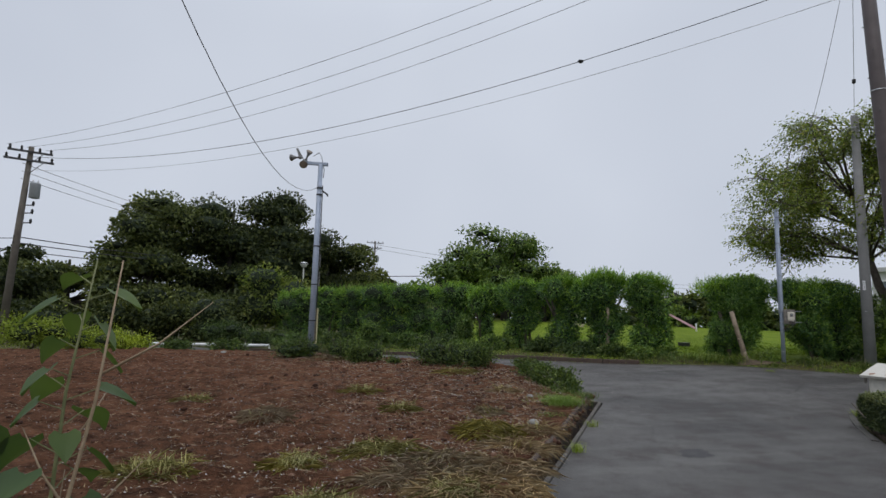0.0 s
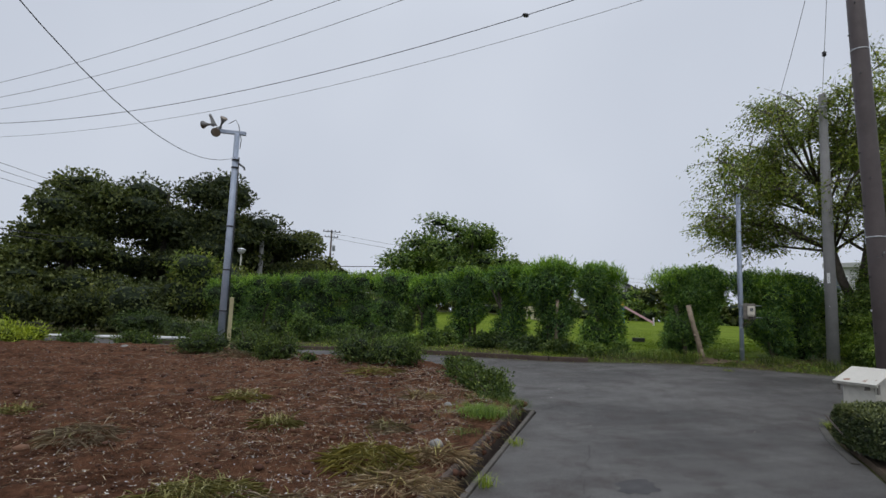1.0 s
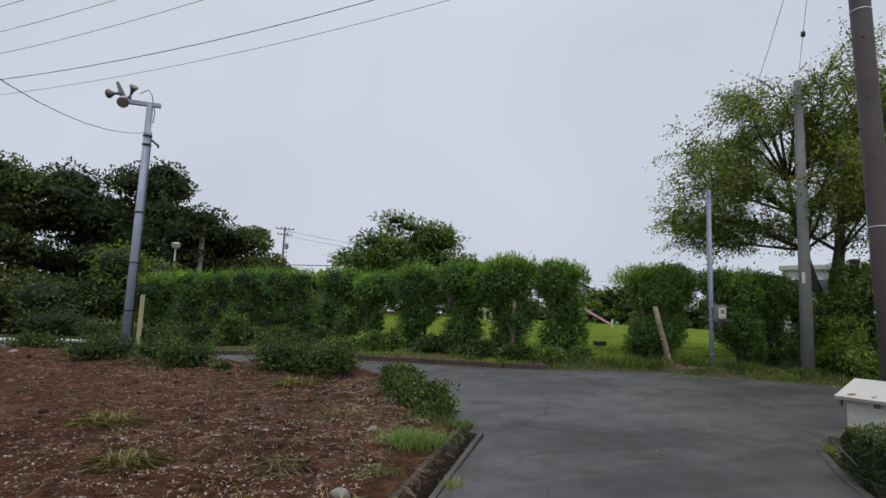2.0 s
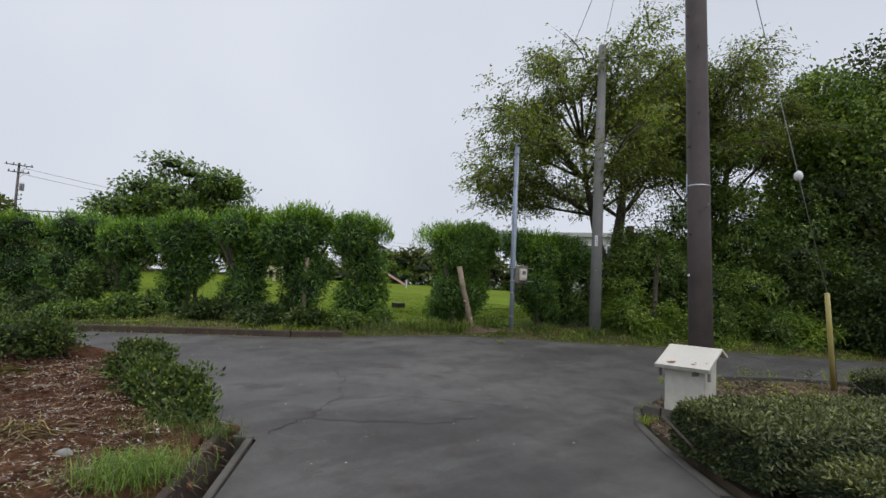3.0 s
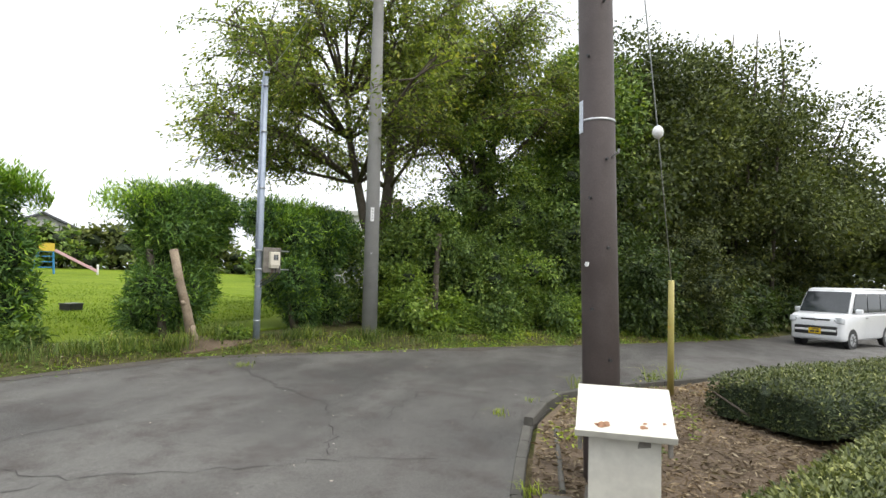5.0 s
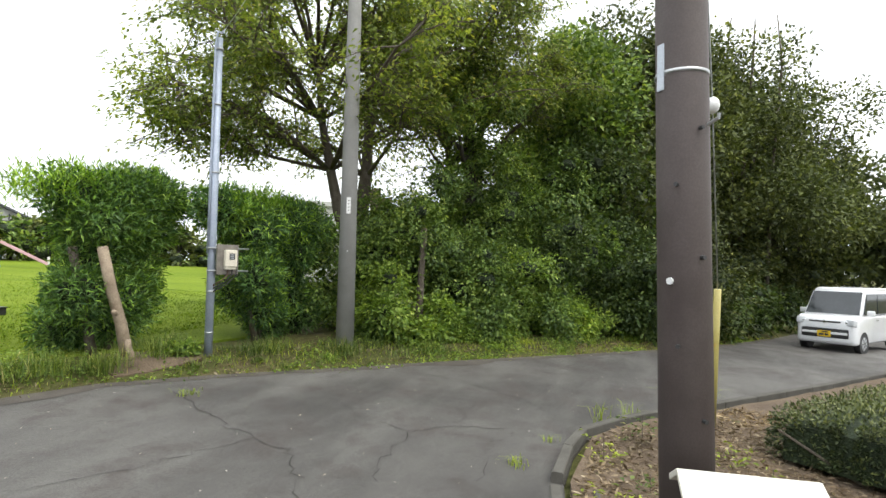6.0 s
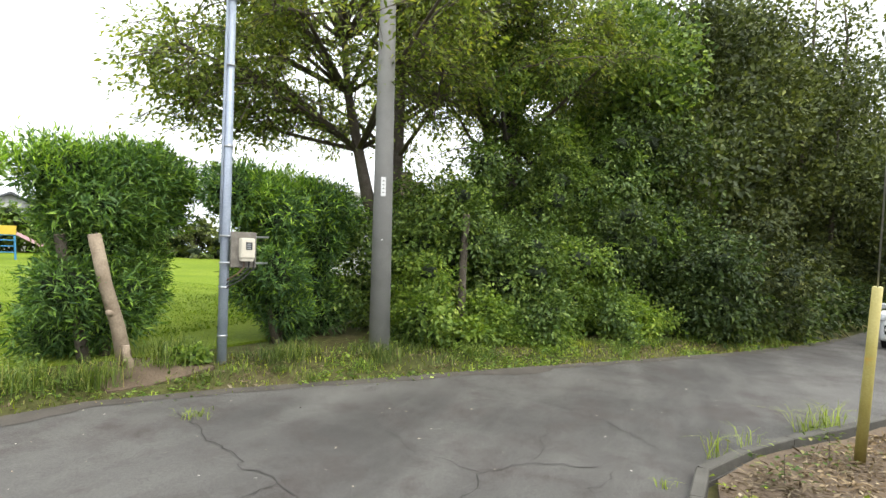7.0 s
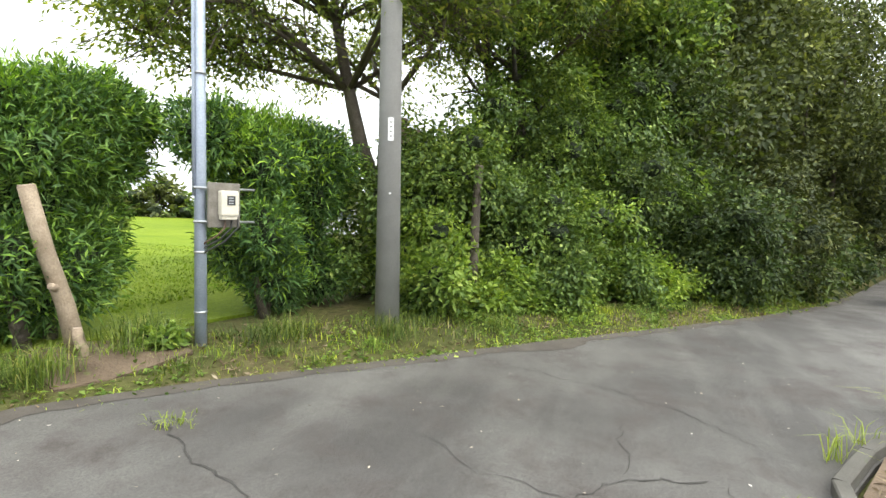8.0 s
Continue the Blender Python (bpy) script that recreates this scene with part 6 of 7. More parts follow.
def line_pole(x, y, z, H, name, arms, yaw, transformer=False, lean=(0, 0)):
    ob = thing("utility_pole", name, "utility pole", (x, y, z), yaw)
    part("shaft", Geo().tube([(0, 0, -0.3), (lean[0] * 0.5, lean[1] * 0.5, H / 2), (lean[0], lean[1], H)], [0.19, 0.16, 0.12], 16), POLE_OLD, ob, smooth=True)
    for h, w in arms:
        q = h / H
        part("crossarm", Geo().box((w, 0.1, 0.1), (lean[0] * q, lean[1] * q - 0.14, h), (0, 0, 0), 0.008), DARK_STEEL, ob)
        for s in (-0.45, -0.2, 0.2, 0.45):
            part("insulator", Geo().lathe([(0.03, 0), (0.07, 0.03), (0.04, 0.1), (0.07, 0.13), (0.03, 0.22)], 10, (lean[0] * q + s * w, lean[1] * q - 0.14, h + 0.05)), BLACK, ob, smooth=True)
        part("brace", Geo().tube([(lean[0] * q + w * 0.3, lean[1] * q - 0.14, h), (lean[0] * q, lean[1] * q - 0.1, h - w * 0.35)], 0.02, 6), DARK_STEEL, ob)
    if transformer:
        q = 0.78
        tx, ty, tz = lean[0] * q + 0.42, lean[1] * q - 0.1, H * q
        part("transformer", Geo().lathe([(0.2, -0.42), (0.24, -0.4), (0.24, 0.3), (0.25, 0.32), (0.22, 0.38), (0.05, 0.42)], 18, (tx, ty, tz)), plain("grey_steel_paint", (0.36, 0.38, 0.4), (0.44, 0.46, 0.48), 4), ob, "grey cylindrical transformer", smooth=True)
        for s in (-0.1, 0.1):
            part("bushing", Geo().lathe([(0.03, 0), (0.06, 0.04), (0.03, 0.1), (0.05, 0.14)], 10, (tx + s, ty, tz + 0.38)), WHITE, ob, smooth=True)
        for h in (0.70, 0.66, 0.61):
            part("bracket", Geo().tube([(lean[0] * h, lean[1] * h, H * h), (lean[0] * h + 0.5, lean[1] * h - 0.05, H * h + 0.05)], 0.03, 6), DARK_STEEL, ob)
            part("fuse", Geo().lathe([(0.03, -0.1), (0.06, -0.05), (0.06, 0.1), (0.03, 0.15)], 8, (lean[0] * h + 0.45, lean[1] * h - 0.05, H * h + 0.1)), BLACK, ob, smooth=True)
    return ob


line_pole(-17.2, 31.2, -0.1, 10.2, "old dark utility pole with crossarms and transformer", [(9.9, 1.9), (9.45, 2.1)], 25, True, (0.3, -0.55))
line_pole(3.6, 85, 1.2, 12.4, "distant utility pole with crossarms", [(12.1, 2.6), (11.3, 2.0)], 5, True)
line_pole(0.6, 85.5, 1.2, 12.0, "distant utility pole with a short crossarm", [(11.7, 2.2)], 5)


def wire(points, r, label, sag=0.0, material=BLACK, name="overhead_wire"):
    a, b = Vector(points[0]), Vector(points[-1])
    pts = [a.lerp(b, i / 24) - Vector((0, 0, 4 * sag * (i / 24) * (1 - i / 24))) for i in range(25)]
    ob = thing(name, label, "wire", a, group="overhead wires")
    part("cable", Geo().tube([p - a for p in pts], r, 6), material, ob, smooth=True)
    return ob


LT = Vector((-16.9, 30.7, 9.75))
BT = (10.87, 9.85, land(11.22, 9.46))
for i, (o, z1, s) in enumerate([((-0.5, -0.3), 12.5, 1.0), ((0.0, 0.1), 12.5, 1.2), ((0.5, 0.5), 12.5, 1.4)]):
    wire([LT + Vector((o[0] * 1.4, o[1], 0.3)), (BT[0] + o[0], BT[1] + 0.2 + o[1], BT[2] + z1)], 0.008, "thin black power line across the sky", s)
knot = wire([LT + Vector((0.3, 0, -0.2)), (10.5, 10.1, BT[2] + 9.8)], 0.010, "black service cable with an in-line joint", 1.45)
wire([LT + Vector((0.2, 0, -0.9)), (10.55, 10.1, BT[2] + 9.25)], 0.007, "thin pale telephone line", 1.3, STEEL)
part("joint", Geo().blob((0.83 * 27.1, 0.83 * -20.6, 0.83 * (BT[2] + 9.8 - 9.55) - 4 * 1.45 * 0.83 * 0.17), (0.09, 0.06, 0.05), 0.3, 2, 2), BLACK, knot)
wire([(-1.4, 20.4, 6.65), (-3.1, -4.1, 10.1)], 0.007, "black feeder cable to the loudspeaker post", 3.05)
wire([(14.24, 16.3, 5.93), (10.65, 10.0, BT[2] + 9.2)], 0.006, "service drop wire to the meter post", 0.7, STEEL)
gw = wire([(16.2, 15.0, 8.9), (10.92, 9.8, BT[2] + 11.4)], 0.007, "stay wire from the grey pole with an insulator", 0.05, STEEL)
part("stay_insulator", Geo().lathe([(0.02, -0.08), (0.06, -0.04), (0.045, 0), (0.06, 0.04), (0.02, 0.08)], 10, (-1.3, -1.28, 0.62)), BLACK, gw, smooth=True)
for z, zz in ((5.4, 6.0), (5.1, 5.6), (9.2, 8.6), (8.8, 8.2), (8.4, 7.8)):
    wire([(-17.0, 30.8, z), (0.4, 85.3, zz + (6 if z < 8 else 4))], 0.028 if z < 8 else 0.014, "roadside communication cable beside the wood", 1.5)
wire([(-45, 33, 6.6), (-17.0, 30.8, 5.3)], 0.02, "black roadside communication cable", 0.6)
for z in (11.9, 11.2):
    wire([(3.6, 85, z + 1.2), (120, 110, z)], 0.02, "distant power line over the park", 2.5)
wire([(-40, 70, 8.5), (22, 80, 9.0)], 0.05, "distant black sagging cable", 1.5)


def guy():
    x, y = 15.17, 9.0
    z = land(x, y) + 0.04
    ob = thing("guy_wire", "steel guy wire with yellow protective sleeve and white insulator", "guy wire", (x, y, z))
    top = Vector((10.95 - x, 9.72 - y, BT[2] + 10.8 - z))
    d = top.normalized()
    # the sleeve stands nearly upright over the anchor rod
    foot, head = Vector((0, 0, -0.1)), Vector((-0.44, -0.02, 1.74))
    part("sleeve", Geo().tube([foot, foot.lerp(head, 0.5), head], [0.05, 0.046, 0.042], 14), YELLOW, ob, "faded yellow plastic sleeve", smooth=True)
    part("rod", Geo().tube([(0.06, -0.03, -0.1), (-0.19, -0.04, 0.95)], 0.012, 6), DARK_STEEL, ob)
    ball = Vector((13.82 - x, 9.13 - y, 4.05 - z))
    part("cable", Geo().tube([head, ball, ball.lerp(top, 0.5), top], 0.008, 6), STEEL, ob, smooth=True)
    part("ball_insulator", Geo().blob(ball, (0.075, 0.075, 0.095), 0.05, 1, 2), WHITE, ob, "white ball insulator", smooth=True)


guy()


# ---- white hatch box at the corner ----
def hatch_box():
    x, y = 10.38, 9.2
    z = land(x, y) - 0.01
    ob = thing("roofed_box", "cream painted wooden box with a pitched lid on concrete", "roofed box", (x, y, z), -82)
    # local x runs along the front, local -y faces the lane
    part("plinth", Geo().box((0.56, 0.5, 0.28), (0, 0, 0.11), (0, 0, 0), 0.012), CONCRETE_DARK, ob, "mossy dark concrete plinth")
    w, d, h = 0.5, 0.42, 0.66
    part("front_panel", Geo().box((w, 0.025, h), (0, -d / 2, 0.18 + h / 2), (0, 0, 0), 0.004), CREAM, ob)
    part("back_panel", Geo().box((w, 0.025, h + 0.13), (0, d / 2, 0.18 + (h + 0.13) / 2), (0, 0, 0), 0.004), CREAM, ob)
    for s in (-1, 1):
        g = Geo()
        g.add([(s * (w / 2 - 0.012) + o, yy, zz) for o in (-0.012, 0.012) for yy, zz in ((-d / 2 + 0.013, 0.18), (d / 2 - 0.013, 0.18), (d / 2 - 0.013, 0.18 + h + 0.12), (-d / 2 + 0.013, 0.18 + h))], [(0, 1, 2, 3), (7, 6, 5, 4), (0, 4, 5, 1), (1, 5, 6, 2), (2, 6, 7, 3), (3, 7, 4, 0)])
        part("side_panel", g, CREAM, ob)
    slope = 25.0
    lid = part("roof", Geo().box((0.68, 0.54, 0.035), (0, -0.075, 0.945), (slope, 0, 0), 0.006), CREAM_ROOF, ob, "cream painted sloping board roof with rust spots")
    part("rear_roof", Geo().box((0.68, 0.24, 0.035), (0, 0.275, 1.005), (-slope, 0, 0), 0.006), CREAM_ROOF, ob)
    part("fascia", Geo().box((0.69, 0.03, 0.055), (0, -0.325, 0.82), (slope, 0, 0), 0.005), CREAM, lid)
    part("latch", Geo().add([(0.11, -0.222, 0.80), (0.18, -0.222, 0.83), (0.18, -0.222, 0.73), (0.09, -0.222, 0.715), (0.11, -0.235, 0.80), (0.18, -0.235, 0.83), (0.18, -0.235, 0.73), (0.09, -0.235, 0.715)], [(0, 1, 2, 3), (7, 6, 5, 4), (0, 4, 5, 1), (1, 5, 6, 2), (2, 6, 7, 3), (3, 7, 4, 0)]), GREY_BOARD, ob, "bent grey metal latch")
    rr = random.Random(4)
    for (u, v, s) in ((-0.16, -0.27, 0.035), (-0.13, -0.262, 0.03), (0.13, -0.27, 0.022), (0.14, -0.23, 0.014), (0.27, -0.22, 0.012), (-0.19, -0.275, 0.02)):
        zz = 0.945 + (v + 0.075) * math.tan(radians(slope)) + 0.0205
        n = 9
        ring = []
        for k in range(n):
            q = s * rr.uniform(0.5, 1.2)
            du, dv = q * 1.3 * math.cos(6.283 * k / n), q * math.sin(6.283 * k / n)
            ring.append((u + du, v + dv, zz + dv * math.tan(radians(slope)) + 0.002))
        part("rust_spot", Geo().add(ring, [tuple(range(n))]), RUST, lid)
    for s in (-1, 1):
        part("rafter", Geo().box((0.03, 0.05, 0.16), (s * 0.31, -0.24, 0.76), (0, 0, 0), 0.004), GREY_BOARD, ob)
    # loose concrete slab beside it
    sl = thing("concrete_block", "dark weathered concrete block beside the box", "concrete block", (10.3, 9.68, land(10.3, 9.68) + 0.05), -82)
    part("body", Geo().box((0.24, 0.14, 0.16), (0, 0, 0.05), (0, 0, 0), 0.015), CONCRETE_DARK, sl)


hatch_box()


# ---- car at the bend ----
def kei_van():
    x, y = 26.87, 4.37
    # local +x is the front
    ang = 146.0
    z = land(x, y)
    ob = thing("kei_van", "small white boxy van parked on the roadside", "car", (x, y, z), ang)
    paint = plain("white_car_paint", (0.74, 0.75, 0.77), (0.78, 0.79, 0.81), 1, 30, 0.25, bump=0.0, coat=0.6)
    glass = plain("dark_car_glass", (0.02, 0.025, 0.028), (0.03, 0.035, 0.04), 2, 30, 0.06, bump=0.0)
    chrome = plain("bright_trim", (0.62, 0.63, 0.65), (0.7, 0.71, 0.72), 4, 40, 0.2, 0.9, bump=0.0)
    hw = 0.735
    lamp_glass = plain("headlight_glass", (0.42, 0.44, 0.46), (0.6, 0.62, 0.64), 14, 40, 0.15, bump=0.0, coat=0.5)

    def loft(sections, material, name, parent):
        # sections: x, half width, z bottom, z top, corner roundness
        g, n = Geo(), 0
        rows = []
        for sx, w, zb, zt, rd in sections:
            ring = []
            for cx, cz, a0 in ((w - rd, zb + rd, -90), (w - rd, zt - rd, 0), (-w + rd, zt - rd, 90), (-w + rd, zb + rd, 180)):
                for k in range(5):
                    a = radians(a0 + 22.5 * k)
                    ring.append((sx, cx + rd * math.cos(a), cz + rd * math.sin(a)))
            rows.append(ring)
        n = len(rows[0])
        g.add([p for ring in rows for p in ring], [(i * n + j, i * n + (j + 1) % n, (i + 1) * n + (j + 1) % n, (i + 1) * n + j) for i in range(len(rows) - 1) for j in range(n)] + [tuple(range(n))[::-1], tuple((len(rows) - 1) * n + j for j in range(n))])
        return part(name, g, material, parent, smooth=True)

    body = loft([(-1.68, 0.66, 0.32, 0.98, 0.1), (-1.64, hw, 0.25, 1.02, 0.06), (1.42, hw, 0.25, 1.02, 0.06), (1.58, hw - 0.01, 0.24, 0.98, 0.08), (1.66, hw - 0.05, 0.26, 0.93, 0.1), (1.70, hw - 0.12, 0.32, 0.86, 0.12)], paint, "body", ob)
    cabin = loft([(-1.66, 0.60, 0.98, 1.64, 0.1), (-1.60, 0.66, 0.98, 1.72, 0.1), (0.55, 0.66, 0.98, 1.75, 0.1), (0.78, 0.655, 0.98, 1.70, 0.1), (1.22, 0.69, 0.98, 1.04, 0.02)], paint, "cabin", ob)
    roof = loft([(-1.64, 0.58, 1.70, 1.755, 0.02), (-1.4, 0.62, 1.71, 1.785, 0.02), (0.4, 0.62, 1.71, 1.785, 0.02), (0.76, 0.6, 1.69, 1.735, 0.02)], paint, "roof", ob)
    # windscreen and side glass stand just proud of the shell
    g = Geo()
    g.add([(0.80, -0.60, 1.66), (0.80, 0.60, 1.66), (1.20, 0.655, 1.05), (1.20, -0.655, 1.05), (0.815, -0.60, 1.67), (0.815, 0.60, 1.67), (1.23, 0.655, 1.06), (1.23, -0.655, 1.06)], [(0, 1, 2, 3), (7, 6, 5, 4), (0, 4, 5, 1), (1, 5, 6, 2), (2, 6, 7, 3), (3, 7, 4, 0)])
    part("windscreen", g, glass, ob, "dark windscreen")
    for s in (-1, 1):
        for x0, x1, t0, t1 in ((0.05, 1.0, 0.68, 0.62), (-0.85, -0.02, -0.85, -0.02), (-1.52, -0.93, -1.48, -0.93)):
            yb, yt = s * 0.702, s * 0.674
            g = Geo()
            g.add([(x0, yb, 1.06), (x1, yb, 1.06), (t1 if x1 < 0.9 else 0.72, yt, 1.62), (max(x0, t0) if x0 < 0 else 0.05, yt, 1.62)] + [(q[0], q[1] - s * 0.05, q[2]) for q in ((x0, yb, 1.06), (x1, yb, 1.06), (t1 if x1 < 0.9 else 0.72, yt, 1.62), (max(x0, t0) if x0 < 0 else 0.05, yt, 1.62))], [(0, 1, 2, 3), (7, 6, 5, 4), (0, 4, 5, 1), (1, 5, 6, 2), (2, 6, 7, 3), (3, 7, 4, 0)])
            part("side_window", g, glass, ob, "dark side window")
        part("door_mirror", Geo().box((0.1, 0.18, 0.15), (0.92, s * 0.83, 1.1), (0, 0, s * 10), 0.03), paint, ob, smooth=True)
        part("door_handle", Geo().box((0.16, 0.02, 0.03), (0.2, s * 0.742, 0.9), (0, 0, 0), 0.006), chrome, ob)
        hl = part("headlight", Geo().box((0.16, 0.32, 0.18), (1.615, s * 0.56, 0.84), (0, -12, -s * 12), 0.03), lamp_glass, ob, "clear headlight with bright reflector", smooth=True)
        part("lens", Geo().blob((1.69, s * 0.52, 0.845), (0.02, 0.035, 0.035), 0, 1, 2), chrome, hl)
        part("mud_flap", Geo().box((0.02, 0.16, 0.2), (-1.45, s * 0.6, 0.2)), BLACK, ob)
    part("grille_bar", Geo().box((0.03, 0.78, 0.045), (1.692, 0, 0.85), (0, -6, 0), 0.01), BLACK, ob, "dark slot grille with emblem")
    part("emblem", Geo().box((0.012, 0.08, 0.07), (1.712, 0, 0.85), (45, 0, 0), 0.006), chrome, ob)
    lower = part("lower_grille", Geo().box((0.06, 1.16, 0.27), (1.685, 0, 0.54), (0, 0, 0), 0.05), BLACK, ob, "black lower grille", smooth=False)
    part("grille_trim", Geo().box((0.02, 1.1, 0.065), (1.722, 0, 0.545), (0, 0, 0), 0.01), WHITE, lower, "white trim bar")
    pl = part("number_plate", Geo().box((0.012, 0.33, 0.165), (1.74, 0.0, 0.52), (0, 0, 0), 0.004), plain("yellow_plate", (0.72, 0.47, 0.02), (0.76, 0.5, 0.03), 4), ob, "yellow number plate")
    for yy, zz, w, h in ((0.03, 0.57, 0.16, 0.03), (0.07, 0.50, 0.09, 0.055), (-0.06, 0.50, 0.12, 0.055)):
        part("marking_bar", Geo().box((0.004, w, h), (1.749, yy, zz)), DARK_STEEL, pl)
    for sx in (1.12, -1.22):
        for s in (-1, 1):
            g = Geo().tube([(sx, s * 0.56, 0.275), (sx, s * 0.58, 0.275), (sx, s * 0.72, 0.275), (sx, s * 0.735, 0.275)], [0.25, 0.275, 0.275, 0.255], 24)
            wh = part("wheel", g, BLACK, ob, "black tyre", smooth=False)
            part("rim", Geo().tube([(sx, s * 0.735, 0.275), (sx, s * 0.744, 0.275)], [0.185, 0.17], 20), STEEL, wh, "silver wheel cover")
            for k in range(7):
                a = 6.283 * k / 7
                part("spoke", Geo().box((0.15, 0.012, 0.035), (sx + 0.09 * math.cos(a), s * 0.748, 0.275 + 0.09 * math.sin(a)), (0, -math.degrees(a), 0)), chrome, wh)
            part("wheel_arch", Geo().tube([(sx, s * 0.69, 0.285), (sx, s * 0.7365, 0.285)], [0.32, 0.315], 24), BLACK, ob)


kei_van()


# ---- park things ----
def slide():
    x, y = 31.6, 52.0
    z = ground_z(x, y)
    ob = thing("playground_slide", "playground slide with pink chute and blue frame", "slide", (x, y, z), -30)
    pink = plain("pink_paint", (0.62, 0.36, 0.42), (0.7, 0.43, 0.5), 3)
    blue = plain("blue_paint", (0.03, 0.2, 0.42), (0.05, 0.26, 0.5), 3)
    yel = plain("yellow_paint", (0.62, 0.42, 0.05), (0.7, 0.5, 0.08), 3)
    part("chute", Geo().box((3.1, 0.5, 0.06), (1.65, 0, 0.95), (0, 29, 0), 0.01), pink, ob, "pink chute")
    for s in (-1, 1):
        part("chute_side", Geo().box((3.1, 0.06, 0.2), (1.65, s * 0.25, 1.03), (0, 29, 0), 0.01), pink, ob)
        for u in (-0.7, 0.2):
            part("leg", Geo().tube([(u * 1.5, s * 0.5, 0), (u, s * 0.3, 1.6)], 0.06, 8), blue, ob)
        part("ladder_rail", Geo().tube([(-1.5, s * 0.25, 0), (-0.6, s * 0.25, 1.7)], 0.05, 8), yel, ob)
    for k in range(6):
        part("rung", Geo().tube([(-1.4 + k * 0.15, -0.25, 0.2 + k * 0.28), (-1.4 + k * 0.15, 0.25, 0.2 + k * 0.28)], 0.025, 6), yel, ob)
    part("deck", Geo().box((1.0, 0.7, 0.06), (-0.2, 0, 1.65), (0, 0, 0), 0.01), blue, ob)
    for s in (-1, 1):
        part("guard_panel", Geo().box((0.95, 0.05, 0.6), (-0.2, s * 0.35, 1.98), (0, 0, 0), 0.01), yel, ob, "yellow guard panel")
    for h in (0.5, 0.9, 1.3):
        part("cross_bar", Geo().tube([(-1.0, -0.4, h), (0.3, -0.4, h)], 0.04, 6), blue, ob)
    part("end_post", Geo().tube([(3.1, 0.5, 0), (3.1, 0.5, 0.8)], 0.08, 8), WHITE, ob)


slide()


def play_house():
    x, y = 19.1, 46.0
    z = ground_z(x, y)
    ob = thing("play_house", "small cream concrete play house with openings", "play house", (x, y, z), -20)
    m = plain("cream_concrete", (0.55, 0.5, 0.34), (0.62, 0.57, 0.4), 3, stain=(0.4, 0.37, 0.28))
    for u, w in ((-0.5, 0.25), (0.0, 0.22), (0.5, 0.25)):
        part("wall", Geo().box((w, 0.9, 0.8), (u, 0, 0.4), (0, 0, 0), 0.02), m, ob)
    part("roof_slab", Geo().box((1.3, 1.0, 0.3), (0, 0, 0.95), (0, 0, 0), 0.05), m, ob)
    part("step", Geo().box((0.5, 0.4, 0.2), (0.9, -0.2, 0.1), (0, 0, 0), 0.02), m, ob)


play_house()


def field_box():
    x, y = 14.9, 22.9
    ob = thing("valve_box", "small black plastic box on the lawn", "box", (x, y, ground_z(x, y) - 0.06), 15)
    part("body", Geo().box((0.42, 0.3, 0.24), (0, 0, 0.12), (0, 0, 0), 0.015), BLACK, ob)
    part("lid", Geo().box((0.45, 0.33, 0.03), (0, 0, 0.25), (0, 0, 0), 0.008), DARK_STEEL, ob)


field_box()


def building(x, y, w, d, h, ang, wall_mat, roof_mat, label, rows, cols, gable=0.0):
    z = ground_z(x, y)
    ob = thing("building", label, "building", (x, y, z), ang)
    t = 0.2
    pane = plain("window_glass", (0.09, 0.11, 0.13), (0.14, 0.16, 0.18), 1, 20, 0.1, bump=0.0)
    part("wall", Geo().box((w, d, h), (0, 0, h / 2), (0, 0, 0), 0.02), wall_mat, ob)
    if gable:
        part("roof", Geo().prism([(-w / 2 - 0.5, h - 0.15), (0, h + gable - 0.0), (w / 2 + 0.5, h - 0.15), (w / 2 + 0.5, h + 0.05), (0, h + gable + 0.25), (-w / 2 - 0.5, h + 0.05)], -d / 2 - 0.5, d / 2 + 0.5), roof_mat, ob, "dark tiled gable roof")
        part("gable_wall", Geo().prism([(-w / 2, h), (0, h + gable - 0.02), (w / 2, h)], -d / 2, d / 2), wall_mat, ob)
        for u in (-w * 0.2, w * 0.2, 0):
            part("timber", Geo().box((0.15, 0.06, h * 0.5), (u, -d / 2 - 0.04, h * 0.95), (0, 0, 0)), roof_mat, ob)
        part("timber", Geo().box((w, 0.06, 0.15), (0, -d / 2 - 0.05, h), (0, 0, 0)), roof_mat, ob)
    else:
        part("roof", Geo().box((w + 0.4, d + 0.4, 0.35), (0, 0, h + 0.17), (0, 0, 0), 0.03), roof_mat, ob, "flat roof edge")
    for i in range(rows):
        for j in range(cols):
            u, v = -w / 2 + w * (j + 0.5) / cols, h * (i + 0.55) / rows
            wd = part("window", Geo().box((w / cols * 0.55, 0.08, h / rows * 0.45), (u, -d / 2 - 0.02, v), (0, 0, 0), 0.01), WHITE, ob)
            part("pane", Geo().box((w / cols * 0.48, 0.04, h / rows * 0.38), (u, -d / 2 - 0.05, v)), pane, wd)


PALE = plain("pale_render", (0.46, 0.46, 0.45), (0.54, 0.54, 0.53), 0.6, 12, 0.8, stain=(0.48, 0.48, 0.46))
SLATE = plain("dark_roof_tiles", (0.07, 0.075, 0.085), (0.11, 0.115, 0.125), 2, 20, 0.7)
building(43.9, 34.5, 7, 8, 5.4, -58, PALE, PALE, "pale two-storey building behind the trees", 2, 4)
building(45.5, 77, 7.5, 8, 3.9, -30, PALE, SLATE, "house with dark gable roof beyond the park", 1, 3, 1.9)


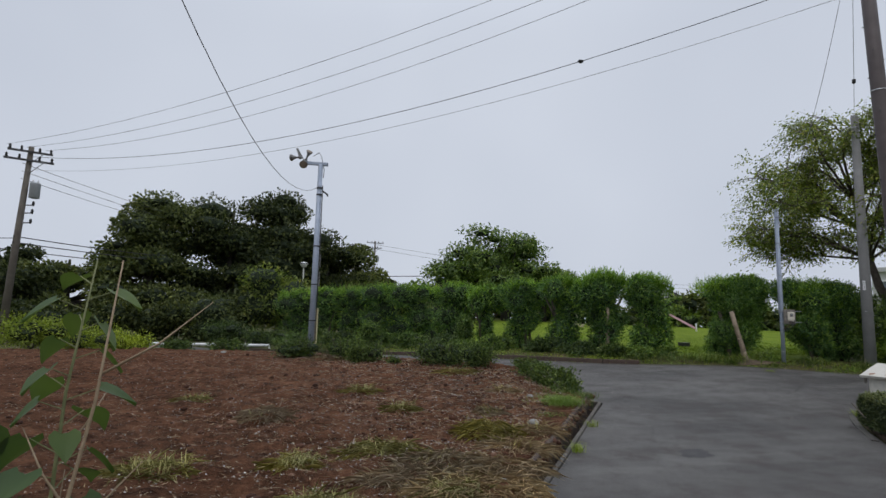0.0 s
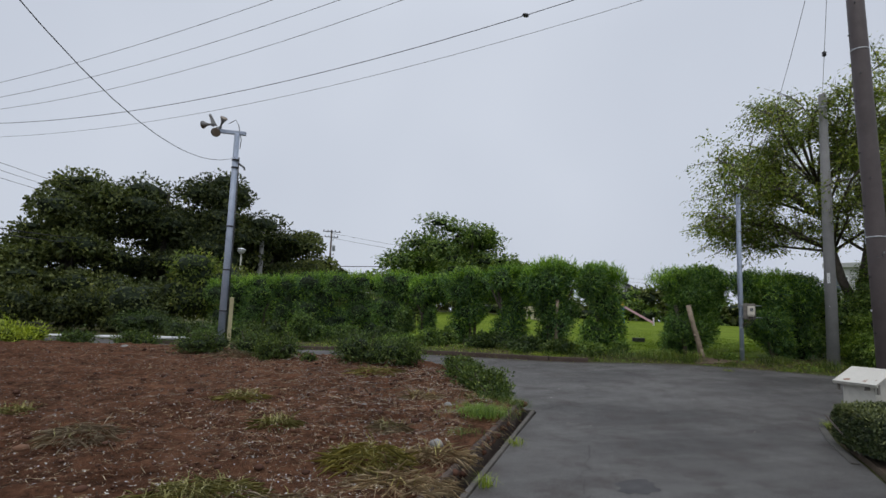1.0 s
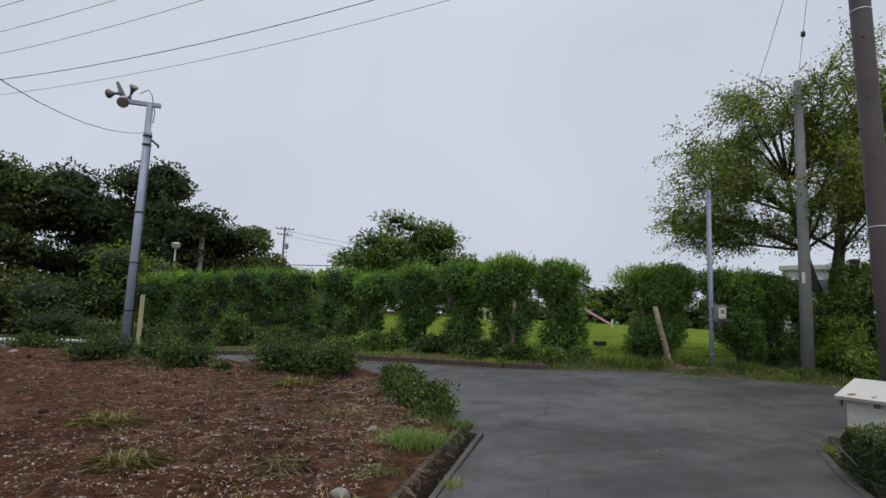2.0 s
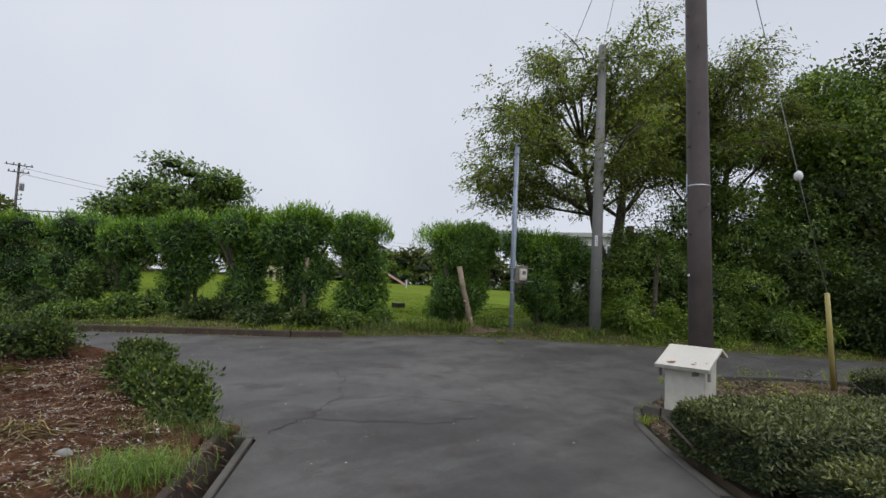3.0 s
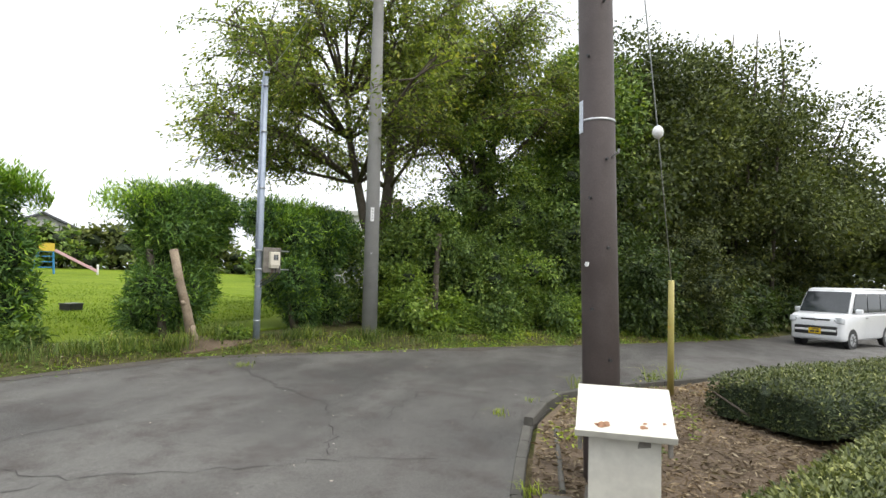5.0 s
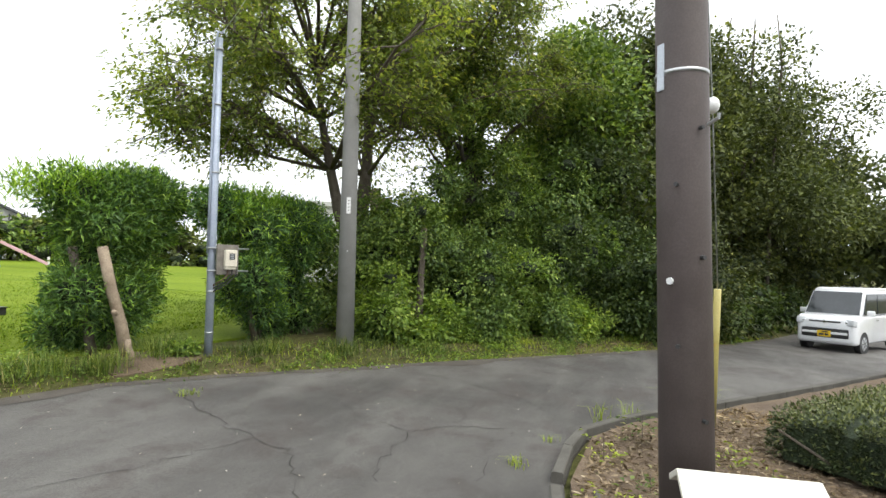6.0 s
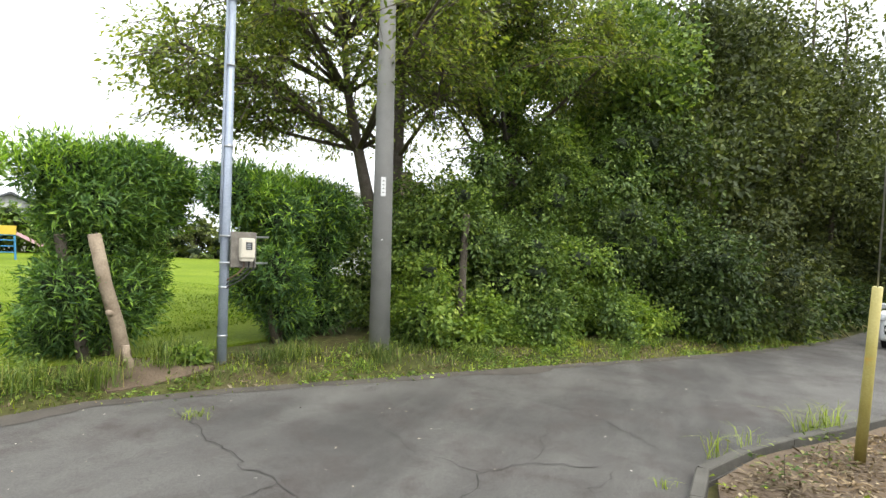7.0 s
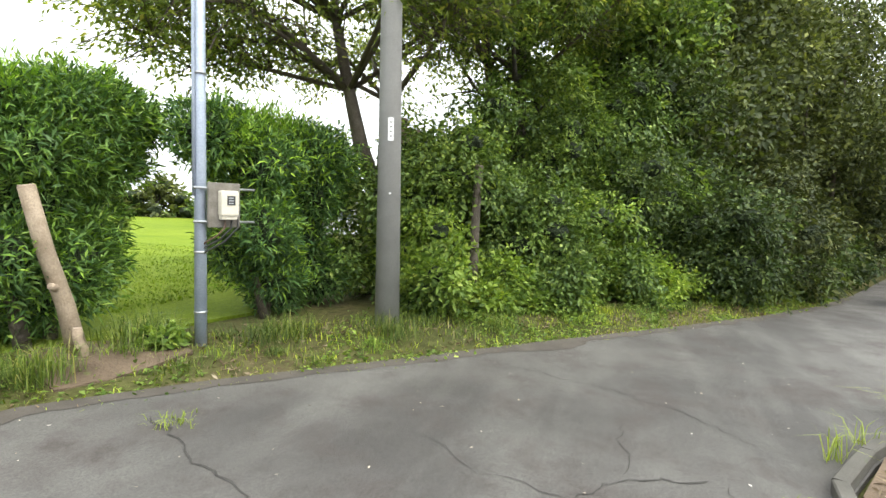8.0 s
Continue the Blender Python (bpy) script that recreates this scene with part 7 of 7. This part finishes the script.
def rail(points, top, label):
    ob = thing("guard_rail", label, "guard rail")
    for k, (ax, ay) in enumerate(points):
        part("post", Geo().tube([(ax, ay, ground_z(ax, ay) - 0.1), (ax, ay, top)], 0.05, 8), WHITE, ob)
        if k + 1 < len(points):
            bx, by = points[k + 1]
            part("beam", Geo().tube([(ax, ay, top), (bx, by, top)], 0.065, 10), WHITE, ob, smooth=True)


rail([(-11.5, 27.4), (-9.5, 27.6), (-7.5, 27.7), (-5.6, 27.85), (-3.8, 28.0)], 0.36, "low white roadside guard rail")


# ---- tall weed close to the lane ----
def tall_weed(x, y, height, lean, seed, leaves, twigs):
    """An upright weed: nodes with drooping heart-shaped leaves on stalks, and dry side twigs."""
    r = random.Random(seed)
    ob = thing("tall_weed", "tall weed with drooping heart-shaped leaves and dry twigs", "weed", (x, y, soil_z(x, y)), group="tall weeds beside the lane")
    dry = plain("dry_stem", (0.24, 0.17, 0.10), (0.36, 0.27, 0.17), 20)
    fresh = plain("green_stem", (0.14, 0.16, 0.06), (0.22, 0.22, 0.10), 20)
    axis = [Vector((lean[0] * t * t + 0.015 * math.sin(t * 9 + seed), lean[1] * t * t + 0.012 * math.cos(t * 7), height * t)) for t in (0, 0.2, 0.4, 0.6, 0.8, 1.0)]
    part("stem", Geo().tube(axis, [0.010, 0.009, 0.0075, 0.006, 0.0045, 0.002], 8), fresh if leaves else dry, ob, smooth=True)

    def on_axis(t):
        j = min(int(t * 5), 4)
        return axis[j].lerp(axis[j + 1], t * 5 - j)

    for k in range(twigs):
        c = on_axis(r.uniform(0.25, 0.85))
        a, q = r.uniform(0, 6.28), r.uniform(0.18, 0.42)
        tip = c + Vector((math.cos(a) * q * 0.7, math.sin(a) * q * 0.7, q * r.uniform(0.35, 1.0)))
        part("twig", Geo().tube([c, c.lerp(tip, 0.5) + Vector((0, 0, -0.02)), tip], [0.004, 0.003, 0.0012], 6), dry, ob, smooth=True)
    for k in range(leaves):
        t = 0.14 + 0.84 * (k + r.uniform(-0.3, 0.3)) / leaves
        t = min(max(t, 0.05), 0.99)
        c = on_axis(t)
        a = k * 2.4 + r.uniform(-0.5, 0.5)
        out = Vector((math.cos(a), math.sin(a), 0))
        size = 0.15 * (1.12 - 0.62 * t) * r.uniform(0.75, 1.2)
        base = c + out * size * 0.75 + Vector((0, 0, size * 0.3))
        part("leaf_stalk", Geo().tube([c, base], [0.002, 0.0014], 5), fresh, ob)
        drop = r.uniform(0.25, 1.3)
        al = (out + Vector((0, 0, -drop))).normalized()
        sd = al.cross(Vector((r.gauss(0, 0.2), r.gauss(0, 0.2), 1))).normalized()
        up = sd.cross(al)
        g, rows = Geo(), []
        for u, v in ((-0.10, 0.30), (0.10, 0.50), (0.38, 0.48), (0.68, 0.28), (1.0, 0.02)):
            bend = Vector((0, 0, -0.22 * size * max(u, 0) ** 2))
            mid = base + al * size * max(u, 0.02) + bend
            rows.append([mid + al * size * (u - max(u, 0.02)) + sd * size * v + up * size * 0.10, mid + sd * size * v * 0.5 + up * size * 0.07, mid, mid - sd * size * v * 0.5 + up * size * 0.07, mid + al * size * (u - max(u, 0.02)) - sd * size * v + up * size * 0.10])
        g.add([p for row in rows for p in row], [(5 * i + j, 5 * i + j + 1, 5 * i + j + 6, 5 * i + j + 5) for i in range(4) for j in range(4)])
        part("leaf", g, BROADLEAF, ob, smooth=True)


tall_weed(-0.98, 1.50, 1.90, (0.06, 0.02), 4, 44, 4)
tall_weed(-1.06, 1.36, 1.50, (-0.08, 0.05), 11, 34, 2)
tall_weed(-0.95, 1.42, 1.92, (0.14, 0.02), 7, 0, 11)
